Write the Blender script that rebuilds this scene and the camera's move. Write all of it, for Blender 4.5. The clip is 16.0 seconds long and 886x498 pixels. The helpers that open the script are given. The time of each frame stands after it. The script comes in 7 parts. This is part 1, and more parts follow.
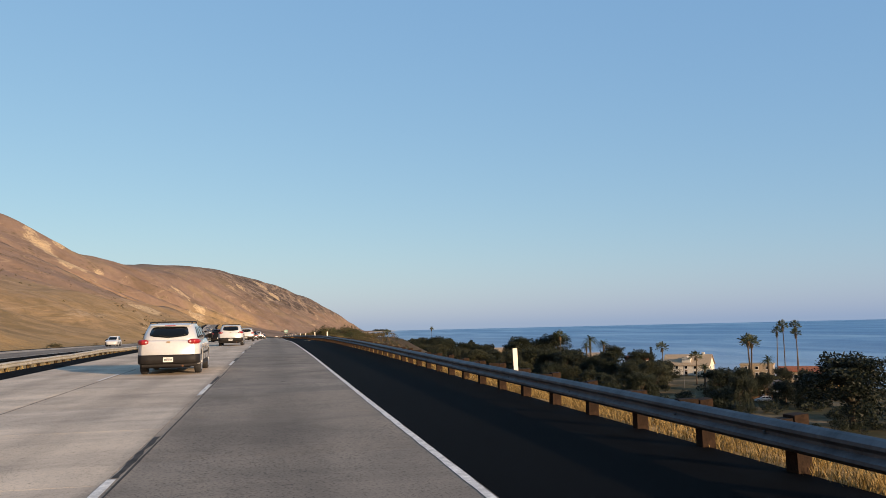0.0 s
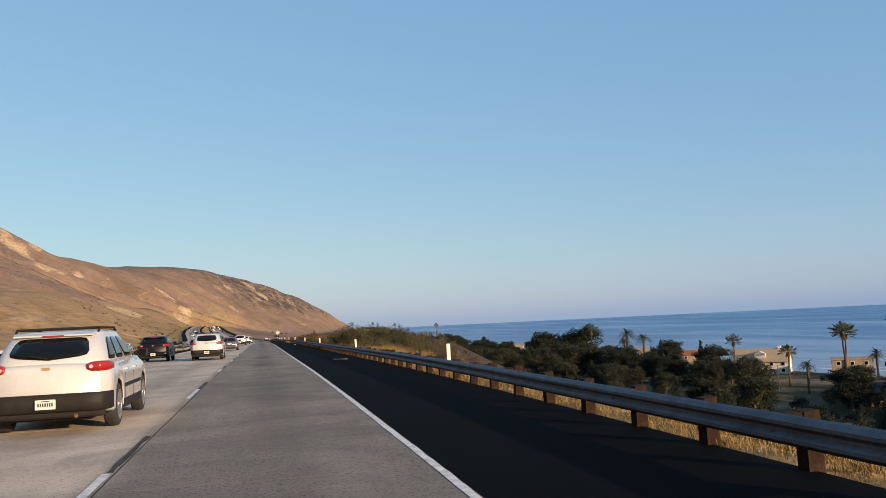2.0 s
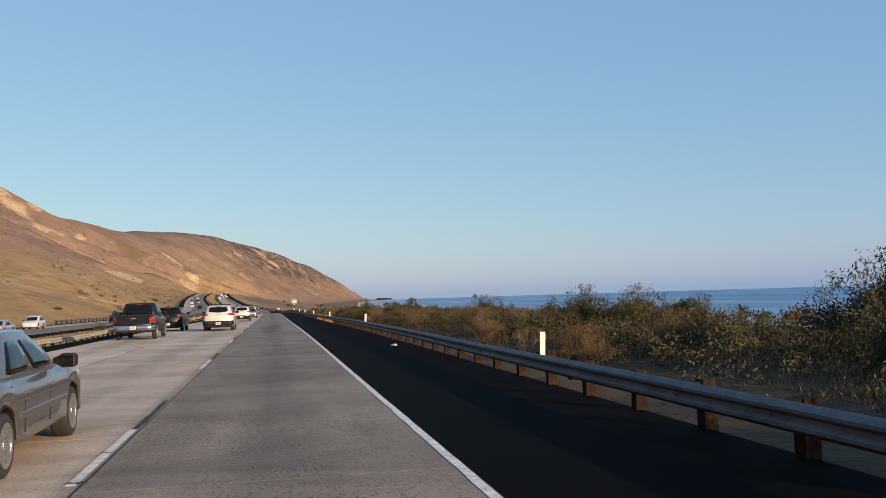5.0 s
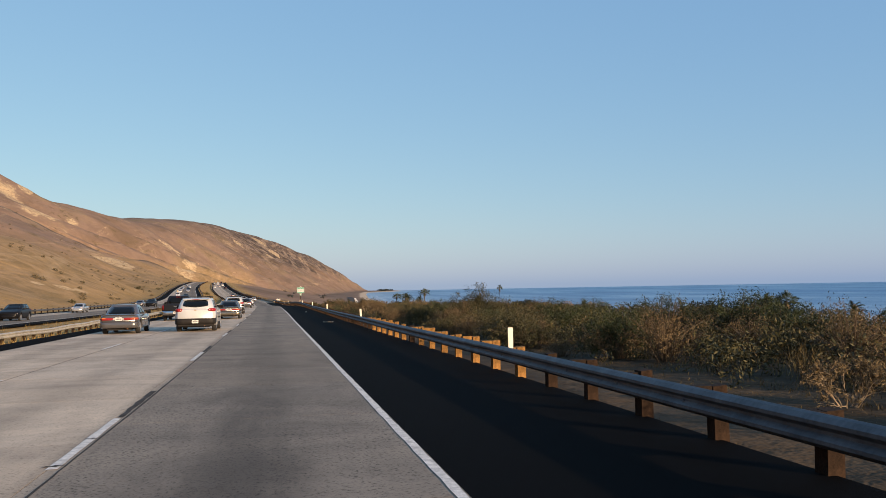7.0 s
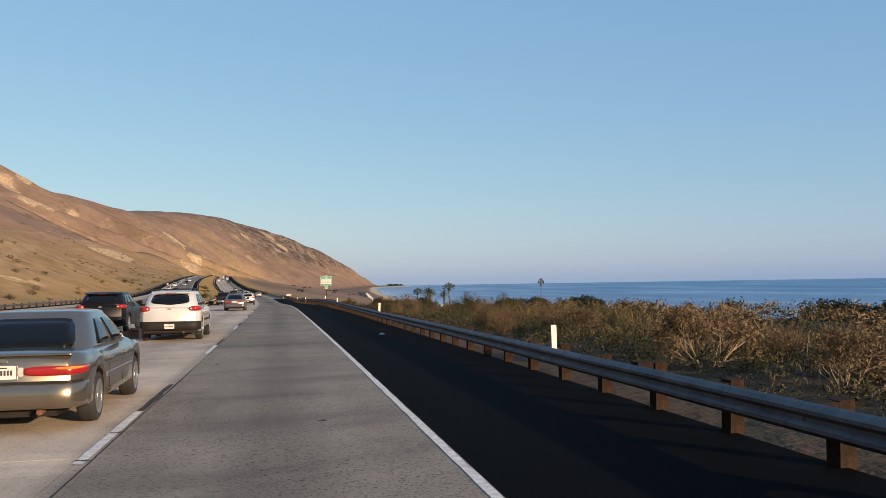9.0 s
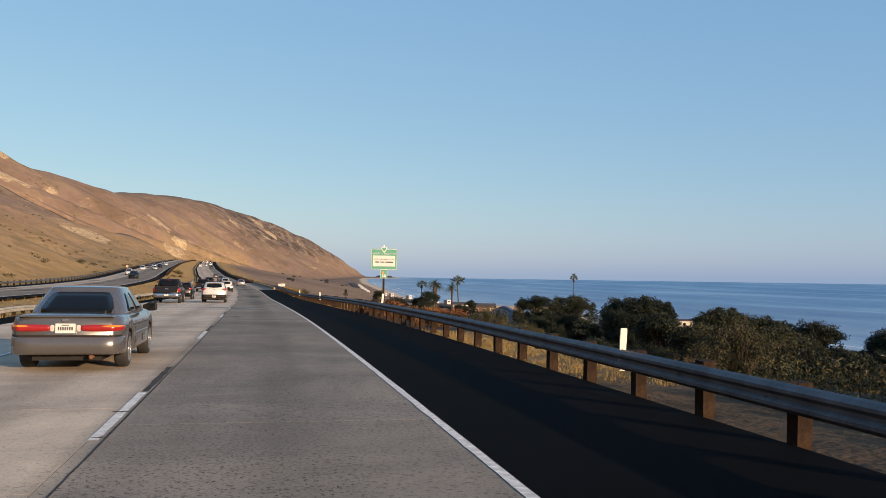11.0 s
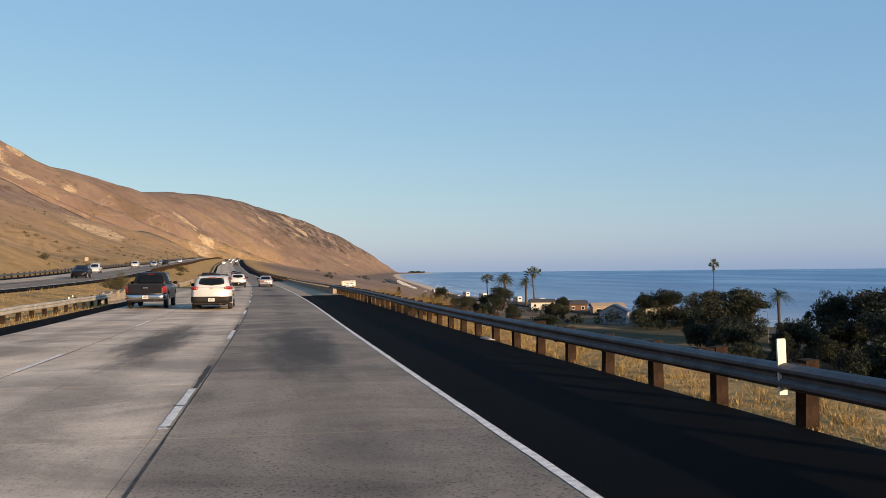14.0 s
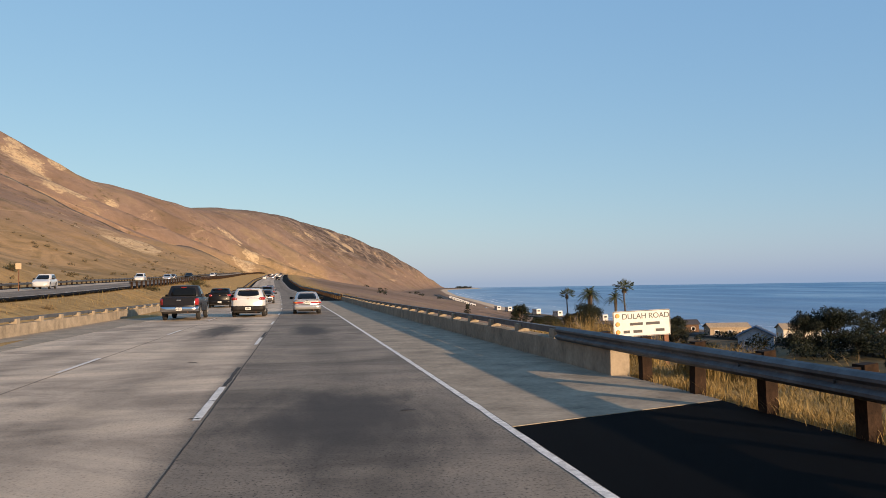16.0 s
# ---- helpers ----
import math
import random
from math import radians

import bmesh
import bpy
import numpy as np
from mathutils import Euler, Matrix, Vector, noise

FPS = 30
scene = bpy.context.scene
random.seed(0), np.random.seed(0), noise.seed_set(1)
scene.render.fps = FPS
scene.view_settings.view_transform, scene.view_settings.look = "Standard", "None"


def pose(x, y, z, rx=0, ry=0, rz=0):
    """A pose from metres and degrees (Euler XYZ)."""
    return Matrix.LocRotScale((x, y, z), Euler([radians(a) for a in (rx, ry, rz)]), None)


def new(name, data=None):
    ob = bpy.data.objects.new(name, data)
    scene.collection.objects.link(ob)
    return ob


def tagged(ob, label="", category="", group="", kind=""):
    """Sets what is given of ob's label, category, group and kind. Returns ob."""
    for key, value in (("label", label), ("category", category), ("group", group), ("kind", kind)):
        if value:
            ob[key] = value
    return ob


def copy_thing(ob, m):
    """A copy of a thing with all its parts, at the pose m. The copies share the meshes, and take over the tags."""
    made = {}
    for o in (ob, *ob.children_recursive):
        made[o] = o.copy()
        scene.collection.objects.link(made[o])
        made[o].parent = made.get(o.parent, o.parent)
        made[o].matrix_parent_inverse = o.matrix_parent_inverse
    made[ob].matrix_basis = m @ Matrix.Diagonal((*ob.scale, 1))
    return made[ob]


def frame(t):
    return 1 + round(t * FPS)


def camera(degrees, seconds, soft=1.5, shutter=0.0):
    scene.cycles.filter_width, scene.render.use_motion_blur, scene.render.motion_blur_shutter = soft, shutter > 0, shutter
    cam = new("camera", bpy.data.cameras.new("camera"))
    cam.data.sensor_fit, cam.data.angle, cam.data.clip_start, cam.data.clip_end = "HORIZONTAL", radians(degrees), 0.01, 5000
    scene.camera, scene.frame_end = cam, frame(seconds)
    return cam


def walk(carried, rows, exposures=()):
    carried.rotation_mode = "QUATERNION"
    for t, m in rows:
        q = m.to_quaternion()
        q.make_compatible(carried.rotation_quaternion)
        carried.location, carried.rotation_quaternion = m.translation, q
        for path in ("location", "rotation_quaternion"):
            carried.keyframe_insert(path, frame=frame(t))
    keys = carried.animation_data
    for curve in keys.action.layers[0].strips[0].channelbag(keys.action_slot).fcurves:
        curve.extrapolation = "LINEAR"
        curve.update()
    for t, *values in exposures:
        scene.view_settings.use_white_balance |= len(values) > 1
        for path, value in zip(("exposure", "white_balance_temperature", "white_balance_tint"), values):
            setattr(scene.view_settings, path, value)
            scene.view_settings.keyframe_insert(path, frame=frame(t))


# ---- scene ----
cam = camera(54.03, 16.0, 0.75)
PATH = [
    (0.0, pose(0.13, -0.00, 1.56, 95.03, 1.33, -11.07)),
    (0.5, pose(0.13, 14.45, 1.67, 94.87, 2.18, -11.33)),
    (1.0, pose(0.14, 28.88, 1.78, 94.58, 2.32, -11.55)),
    (1.5, pose(0.20, 43.27, 1.82, 94.59, 2.34, -11.64)),
    (2.0, pose(0.24, 57.66, 1.85, 94.76, 2.71, -11.76)),
    (2.5, pose(0.27, 72.05, 1.87, 94.59, 2.40, -11.63)),
    (3.0, pose(0.27, 86.44, 1.83, 94.08, 1.72, -11.50)),
    (5.5, pose(0.35, 158.31, 1.40, 92.78, 1.59, -10.96)),
    (6.0, pose(0.41, 172.78, 1.32, 92.64, 1.20, -10.85)),
    (6.5, pose(0.48, 187.33, 1.21, 92.61, 1.27, -11.30)),
    (7.0, pose(0.57, 201.92, 1.09, 92.42, 1.01, -11.10)),
    (7.5, pose(0.52, 216.56, 0.93, 92.22, 0.64, -10.87)),
    (8.0, pose(0.50, 231.21, 0.79, 92.17, 0.67, -10.73)),
    (8.5, pose(0.45, 245.89, 0.65, 92.16, 0.42, -10.52)),
    (9.0, pose(0.40, 260.53, 0.51, 92.11, 0.88, -10.58)),
    (11.5, pose(-0.32, 333.54, -0.10, 91.57, -1.08, -11.43)),
    (12.0, pose(-0.60, 348.02, -0.24, 91.48, -0.67, -10.96)),
    (12.5, pose(-0.95, 362.42, -0.47, 91.71, -0.31, -10.82)),
    (13.0, pose(-1.23, 376.81, -0.75, 91.82, -0.40, -10.48)),
    (13.5, pose(-1.49, 391.25, -0.95, 91.64, 0.20, -9.34)),
    (14.0, pose(-1.80, 405.70, -1.18, 91.31, 0.52, -9.41)),
    (14.5, pose(-2.12, 420.15, -1.39, 91.48, 0.81, -9.08)),
    (15.0, pose(-2.51, 434.57, -1.52, 91.84, 0.74, -8.65)),
    (15.5, pose(-2.99, 448.98, -1.50, 92.49, 1.29, -7.25)),
    (16.0, pose(-3.61, 463.32, -1.53, 92.35, 0.84, -6.45)),
]
walk(cam, PATH, [(0.0, 0.85, 6650, 11), (16.0, 0.85, 6650, 11)])

# ---- light ----
SUN_EL, SUN_AZ = 11.2, 145.5          # degrees; azimuth clockwise from the road's first heading
world = bpy.data.worlds.new("sky")
scene.world = world
world.use_nodes = True
wn = world.node_tree
sky = wn.nodes.new("ShaderNodeTexSky")
sky.sky_type = "NISHITA"
sky.sun_disc = False
sky.sun_elevation = radians(SUN_EL)
sky.sun_rotation = radians(SUN_AZ)
sky.altitude = 20
sky.air_density, sky.dust_density, sky.ozone_density = 1.0, 0.8, 3.0
# the marine layer: a thin even veil over the clear sky
veil = wn.nodes.new("ShaderNodeMix")
veil.data_type, veil.blend_type = "RGBA", "MULTIPLY"
haze = wn.nodes.new("ShaderNodeMix")
haze.data_type, haze.blend_type = "RGBA", "ADD"
veil.inputs[0].default_value = haze.inputs[0].default_value = 1.0
veil.inputs[7].default_value, haze.inputs[7].default_value = (0.87, 0.685, 0.385, 1), (0.86, 1.93, 3.92, 1)
wn.links.new(sky.outputs[0], veil.inputs[6])
wn.links.new(veil.outputs[2], haze.inputs[6])
wn.links.new(haze.outputs[2], wn.nodes["Background"].inputs["Color"])
wn.nodes["Background"].inputs["Strength"].default_value = 0.0724
sun = new("sun", bpy.data.lights.new("sun", "SUN"))
sun.data.energy, sun.data.angle, sun.data.color = 4.3, radians(0.6), (1.0, 0.72, 0.47)
to_sun = Vector((math.sin(radians(SUN_AZ)) * math.cos(radians(SUN_EL)), math.cos(radians(SUN_AZ)) * math.cos(radians(SUN_EL)), math.sin(radians(SUN_EL))))
sun.matrix_world = to_sun.to_track_quat("Z", "Y").to_matrix().to_4x4()

# ---- small mesh tools ----
class Geo:
    """Collects vertices and faces."""
    def __init__(self):
        self.v, self.f, self.uv = [], [], None

    def add(self, verts, faces):
        o = len(self.v)
        self.v.extend(verts)
        self.f.extend([tuple(i + o for i in q) for q in faces])
        return self

    def box(self, x0, x1, y0, y1, z0, z1, m=None):
        c = [Vector((x, y, z)) for z in (z0, z1) for y in (y0, y1) for x in (x0, x1)]
        if m is not None:
            c = [m @ p for p in c]
        return self.add([tuple(p) for p in c], [(0, 2, 3, 1), (4, 5, 7, 6), (0, 1, 5, 4), (2, 6, 7, 3), (0, 4, 6, 2), (1, 3, 7, 5)])

    def tube(self, pts, radii, n=8, cap=True):
        """A round tube along points, with a radius for each."""
        pts = [Vector(p) for p in pts]
        o = len(self.v)
        for i, p in enumerate(pts):
            d = (pts[min(i + 1, len(pts) - 1)] - pts[max(i - 1, 0)]).normalized()
            a = d.cross(Vector((0, 0, 1)) if abs(d.z) < 0.9 else Vector((1, 0, 0))).normalized()
            b = d.cross(a)
            for k in range(n):
                t = 2 * math.pi * k / n
                self.v.append(tuple(p + (a * math.cos(t) + b * math.sin(t)) * radii[i]))
        for i in range(len(pts) - 1):
            for k in range(n):
                k2 = (k + 1) % n
                self.f.append((o + i * n + k, o + i * n + k2, o + (i + 1) * n + k2, o + (i + 1) * n + k))
        if cap:
            self.f.append(tuple(o + k for k in range(n))[::-1])
            self.f.append(tuple(o + (len(pts) - 1) * n + k for k in range(n)))
        return self

    def loft(self, rings, cap=True):
        n, o = len(rings[0]), len(self.v)
        for r in rings:
            self.v.extend([tuple(p) for p in r])
        for i in range(len(rings) - 1):
            for k in range(n):
                k2 = (k + 1) % n
                self.f.append((o + i * n + k, o + i * n + k2, o + (i + 1) * n + k2, o + (i + 1) * n + k))
        if cap:
            self.f.append(tuple(o + k for k in range(n))[::-1])
            self.f.append(tuple(o + (len(rings) - 1) * n + k for k in range(n)))
        return self

    def quads(self, a):
        """a: array (n, 4, 3)"""
        o = len(self.v)
        self.v.extend(map(tuple, a.reshape(-1, 3).tolist()))
        self.f.extend([(o + 4 * i, o + 4 * i + 1, o + 4 * i + 2, o + 4 * i + 3) for i in range(len(a))])
        return self

    def tris(self, a):
        o = len(self.v)
        self.v.extend(map(tuple, a.reshape(-1, 3).tolist()))
        self.f.extend([(o + 3 * i, o + 3 * i + 1, o + 3 * i + 2) for i in range(len(a))])
        return self

    def mesh(self, name, material, smooth=False):
        me = bpy.data.meshes.new(name)
        me.from_pydata(self.v, [], self.f)
        if self.uv is not None:
            layer = me.uv_layers.new(name="road")
            idx = np.empty(len(me.loops), dtype=np.int32)
            me.loops.foreach_get("vertex_index", idx)
            layer.data.foreach_set("uv", np.asarray(self.uv, dtype=np.float32)[idx].ravel())
        me.materials.append(material)
        if smooth:
            me.polygons.foreach_set("use_smooth", [True] * len(me.polygons))
        me.update()
        return me


def part(name, geo, material, parent, label="", smooth=False, bevel=0.0, subsurf=0):
    """One mesh object under a thing or a part."""
    me = geo if isinstance(geo, bpy.types.Mesh) else geo.mesh(name, material, smooth)
    ob = new(name, me)
    ob.parent = parent
    if bevel:
        b = ob.modifiers.new("bevel", "BEVEL")
        b.width, b.segments, b.limit_method, b.angle_limit = bevel, 3, "ANGLE", radians(30)
    if subsurf:
        s = ob.modifiers.new("round", "SUBSURF")
        s.levels = s.render_levels = subsurf
    return tagged(ob, label)


def thing(name, m, label, category, group="", kind=""):
    ob = new(name)
    ob.empty_display_size = 0.2
    ob.matrix_world = m
    return tagged(ob, label, category, group, kind)


def lettering(name, text, size, m, material, parent, label=""):
    cu = bpy.data.curves.new(name, "FONT")
    cu.body, cu.size, cu.align_x, cu.align_y, cu.extrude = text, size, "CENTER", "CENTER", 0.002
    tmp = bpy.data.objects.new(name, cu)
    scene.collection.objects.link(tmp)
    me = bpy.data.meshes.new_from_object(tmp)
    bpy.data.objects.remove(tmp)
    me.materials.clear()
    me.materials.append(material)
    ob = new(name, me)
    ob.parent = parent
    ob.matrix_basis = m
    return tagged(ob, label)


# ---- materials ----
def nodes(name):
    m = bpy.data.materials.new(name)
    m.use_nodes = True
    return m, m.node_tree, m.node_tree.nodes["Principled BSDF"]


def ramp(nt, fac, stops):
    r = nt.nodes.new("ShaderNodeValToRGB")
    while len(r.color_ramp.elements) < len(stops):
        r.color_ramp.elements.new(0.5)
    for e, (p, c) in zip(r.color_ramp.elements, stops):
        e.position, e.color = p, (*c, 1) if len(c) == 3 else c
    nt.links.new(fac, r.inputs[0])
    return r.outputs[0]


def tex(nt, coord, scale, detail=4.0, rough=0.55, dist=0.0):
    n = nt.nodes.new("ShaderNodeTexNoise")
    n.inputs["Scale"].default_value, n.inputs["Detail"].default_value = scale, detail
    n.inputs["Roughness"].default_value, n.inputs["Distortion"].default_value = rough, dist
    nt.links.new(coord, n.inputs["Vector"])
    return n.outputs["Fac"]


def mixed(nt, fac, a, b, mode="MIX"):
    n = nt.nodes.new("ShaderNodeMix")
    n.data_type, n.blend_type = "RGBA", mode
    for k, v in (("Factor", fac), ("A", a), ("B", b)):
        s = [q for q in n.inputs if q.name == k and (q.type == ("VALUE" if k == "Factor" else "RGBA"))][0]
        if isinstance(v, (int, float)):
            s.default_value = v
        elif isinstance(v, tuple):
            s.default_value = (*v, 1)
        else:
            nt.links.new(v, s)
    return [q for q in n.outputs if q.type == "RGBA"][0]


def calc(nt, op, a, b=0.0):
    n = nt.nodes.new("ShaderNodeMath")
    n.operation = op
    for i, v in enumerate((a, b)):
        if isinstance(v, (int, float)):
            n.inputs[i].default_value = v
        else:
            nt.links.new(v, n.inputs[i])
    return n.outputs[0]


def position(nt, scale=None):
    g = nt.nodes.new("ShaderNodeNewGeometry").outputs["Position"]
    if scale is None:
        return g
    mp = nt.nodes.new("ShaderNodeMapping")
    mp.inputs["Scale"].default_value = scale
    nt.links.new(g, mp.inputs["Vector"])
    return mp.outputs[0]


def relief(nt, bsdf, height, strength, distance):
    b = nt.nodes.new("ShaderNodeBump")
    b.inputs["Strength"].default_value, b.inputs["Distance"].default_value = strength, distance
    nt.links.new(height, b.inputs["Height"])
    nt.links.new(b.outputs[0], bsdf.inputs["Normal"])


def plain(name, c, rough=0.5, metal=0.0, var=0.12, scale=6.0, bump=0.0, coat=0.0, spec=0.5):
    """A surface of one colour with faint wear at two scales."""
    m, nt, b = nodes(name)
    co = nt.nodes.new("ShaderNodeTexCoord").outputs["Object"]
    f1, f2 = tex(nt, co, scale, 5), tex(nt, co, scale * 7, 3)
    f = calc(nt, "ADD", calc(nt, "MULTIPLY", f1, 0.65), calc(nt, "MULTIPLY", f2, 0.35))
    lo, hi = tuple(v * (1 - 2 * var) for v in c), tuple(min(1, v * (1 + 1.2 * var)) for v in c)
    nt.links.new(ramp(nt, f, [(0.3, lo), (0.7, hi)]), b.inputs["Base Color"])
    b.inputs["Roughness"].default_value, b.inputs["Metallic"].default_value = rough, metal
    b.inputs["Coat Weight"].default_value = coat
    b.inputs["Specular IOR Level"].default_value = spec
    if bump:
        relief(nt, b, f2, bump, 0.01)
    return m


def leafy(name, c1, c2, c3, rough=0.6, spread=0.5):
    """Leaves: the colour goes from piece to piece."""
    m, nt, b = nodes(name)
    isl = nt.nodes.new("ShaderNodeNewGeometry").outputs["Random Per Island"]
    obj = nt.nodes.new("ShaderNodeObjectInfo").outputs["Random"]
    big = tex(nt, nt.nodes.new("ShaderNodeTexCoord").outputs["Object"], 0.6, 3)
    f = calc(nt, "ADD", calc(nt, "MULTIPLY", isl, spread), calc(nt, "ADD", calc(nt, "MULTIPLY", obj, 0.25), calc(nt, "MULTIPLY", big, 0.45)))
    nt.links.new(ramp(nt, f, [(0.2, c1), (0.55, c2), (0.95, c3)]), b.inputs["Base Color"])
    b.inputs["Roughness"].default_value = rough
    b.inputs["Specular IOR Level"].default_value = 0.25
    return m


def road_concrete(name, base, tint):
    m, nt, b = nodes(name)
    pos = position(nt)
    uv = nt.nodes.new("ShaderNodeUVMap")
    sep = nt.nodes.new("ShaderNodeSeparateXYZ")
    nt.links.new(uv.outputs[0], sep.inputs[0])
    u = sep.outputs[0]
    fine, mid, big = tex(nt, pos, 45, 3, 0.7), tex(nt, position(nt, (1.6, 0.35, 1)), 1.0, 5, 0.6, 0.4), tex(nt, position(nt, (0.25, 0.05, 1)), 1.0, 3)
    streak = tex(nt, position(nt, (2.2, 0.05, 1)), 1.0, 4)
    grit = tex(nt, position(nt, (1.0, 0.8, 1)), 30, 3, 0.7)
    lo, hi = tuple(v * 0.72 for v in base), tuple(v * 1.18 for v in base)
    f = calc(nt, "ADD", calc(nt, "MULTIPLY", fine, 0.25), calc(nt, "ADD", calc(nt, "MULTIPLY", mid, 0.4), calc(nt, "MULTIPLY", big, 0.35)))
    col = ramp(nt, f, [(0.32, lo), (0.68, hi)])
    # dark oily band along the middle of each lane, worn by wheels at its sides
    w = calc(nt, "PINGPONG", calc(nt, "SUBTRACT", u, 2.1), 1.74)
    band = nt.nodes.new("ShaderNodeMapRange")
    band.interpolation_type = "SMOOTHERSTEP"
    for k, v in (("From Min", 0.9), ("From Max", 1.7), ("To Min", 0.0), ("To Max", 0.42)):
        band.inputs[k].default_value = v
    nt.links.new(w, band.inputs["Value"])
    amount = calc(nt, "MULTIPLY", band.outputs[0], calc(nt, "ADD", streak, 0.25))
    col = mixed(nt, amount, col, tuple(v * 0.4 for v in base))
    rnd = nt.nodes.new("ShaderNodeObjectInfo").outputs["Random"]
    col = mixed(nt, 1.0, col, ramp(nt, rnd, [(0.0, (0.90, 0.89, 0.88)), (0.45, (0.97, 0.97, 0.97)), (0.8, (1.0, 1.0, 1.0)), (1.0, (1.06, 1.05, 1.03))]), "MULTIPLY")
    col = mixed(nt, calc(nt, "MULTIPLY", calc(nt, "FRACT", calc(nt, "MULTIPLY", rnd, 7.3)), 0.5), col, tint, "MULTIPLY")
    dark = ramp(nt, grit, [(0.33, (0.12, 0.12, 0.12)), (0.41, (0.72, 0.72, 0.72)), (0.47, (1.0, 1.0, 1.0)), (0.66, (1.12, 1.11, 1.10))])
    patch_map = ramp(nt, tex(nt, position(nt, (0.5, 0.16, 1)), 1.0, 4, 0.6, 0.5), [(0.40, (0.55, 0.55, 0.55)), (0.60, (1.0, 1.0, 1.0))])
    worn = nt.nodes.new("ShaderNodeMapRange")
    for k, v in (("From Min", -1.75), ("From Max", -1.35), ("To Min", 0.45), ("To Max", 1.0)):
        worn.inputs[k].default_value = v
    nt.links.new(u, worn.inputs["Value"])
    col = mixed(nt, calc(nt, "MULTIPLY", patch_map, worn.outputs[0]), col, dark, "MULTIPLY")
    pits = ramp(nt, tex(nt, pos, 14, 4, 0.75), [(0.33, (0.3, 0.3, 0.3)), (0.40, (1, 1, 1))])
    col = mixed(nt, 0.6, col, pits, "MULTIPLY")
    stain = ramp(nt, tex(nt, position(nt, (0.28, 0.42, 1)), 1.0, 6, 0.65, 0.8), [(0.36, (0.62, 0.61, 0.60)), (0.50, (0.96, 0.95, 0.94)), (0.62, (1.22, 1.19, 1.14))])
    # sandy dirt drifted along the median side of the bridge
    sandy = nt.nodes.new("ShaderNodeMapRange")
    for k, v in (("From Min", -8.7), ("From Max", -9.3), ("To Max", 0.75)):
        sandy.inputs[k].default_value = v
    nt.links.new(calc(nt, "ADD", u, calc(nt, "MULTIPLY", calc(nt, "SUBTRACT", mid, 0.5), 1.4)), sandy.inputs["Value"])
    col = mixed(nt, sandy.outputs[0], col, (0.50, 0.36, 0.20))
    # patchier near the bridge
    blotchy = nt.nodes.new("ShaderNodeMapRange")
    for k, v in (("From Min", 380.0), ("From Max", 430.0), ("To Min", 0.6), ("To Max", 1.0)):
        blotchy.inputs[k].default_value = v
    nt.links.new(sep.outputs[1], blotchy.inputs["Value"])
    col = mixed(nt, blotchy.outputs[0], col, stain, "MULTIPLY")
    # the slow lane is greyer and more worn than the others
    slow = nt.nodes.new("ShaderNodeMapRange")
    for k, v in (("From Min", -1.75), ("From Max", -1.35)):
        slow.inputs[k].default_value = v
    nt.links.new(u, slow.inputs["Value"])
    col = mixed(nt, slow.outputs[0], col, mixed(nt, 1.0, col, (0.452, 0.468, 0.488), "MULTIPLY"))
    # oil dropped where traffic bumps on to the bridge
    for u0, y0, half, reach in ((-3.3, 498.5, 1.0, 6.5), (0.1, 497.0, 0.9, 5.5), (0.35, 427.5, 1.15, 7.5), (-3.3, 430.5, 0.95, 7.5), (0.3, 474.0, 1.5, 3.5), (0.2, 392.0, 0.9, 12.0), (0.1, 205.0, 0.9, 14.0), (0.25, 114.4, 0.8, 4.5), (0.2, 100.2, 1.0, 3.0)):
        a = calc(nt, "DIVIDE", calc(nt, "SUBTRACT", u, u0), half)
        e = calc(nt, "DIVIDE", calc(nt, "SUBTRACT", sep.outputs[1], y0), reach)
        near = calc(nt, "SQRT", calc(nt, "ADD", calc(nt, "MULTIPLY", a, a), calc(nt, "MULTIPLY", e, e)))
        oil = nt.nodes.new("ShaderNodeMapRange")
        oil.interpolation_type = "SMOOTHSTEP"
        for k, v in (("From Min", 1.2), ("From Max", 0.3), ("To Min", 0.0), ("To Max", 1.0 if y0 > 400 else 0.55)):
            oil.inputs[k].default_value = v
        nt.links.new(calc(nt, "ADD", near, calc(nt, "MULTIPLY", calc(nt, "SUBTRACT", mid, 0.5), 1.2)), oil.inputs["Value"])
        col = mixed(nt, calc(nt, "MULTIPLY", oil.outputs[0], 0.85), col, (0.045, 0.039, 0.034))
    crack = ramp(nt, tex(nt, position(nt, (0.8, 0.5, 1)), 1.0, 5, 0.6, 0.8), [(0.4955, (1, 1, 1)), (0.4985, (0.35, 0.35, 0.35)), (0.5015, (1, 1, 1))])
    col = mixed(nt, calc(nt, "MULTIPLY", big, 0.9), col, crack, "MULTIPLY")
    nt.links.new(col, b.inputs["Base Color"])
    b.inputs["Roughness"].default_value = 0.85
    b.inputs["Specular IOR Level"].default_value = 0.2
    relief(nt, b, calc(nt, "ADD", fine, grit), 0.3, 0.004)
    return m


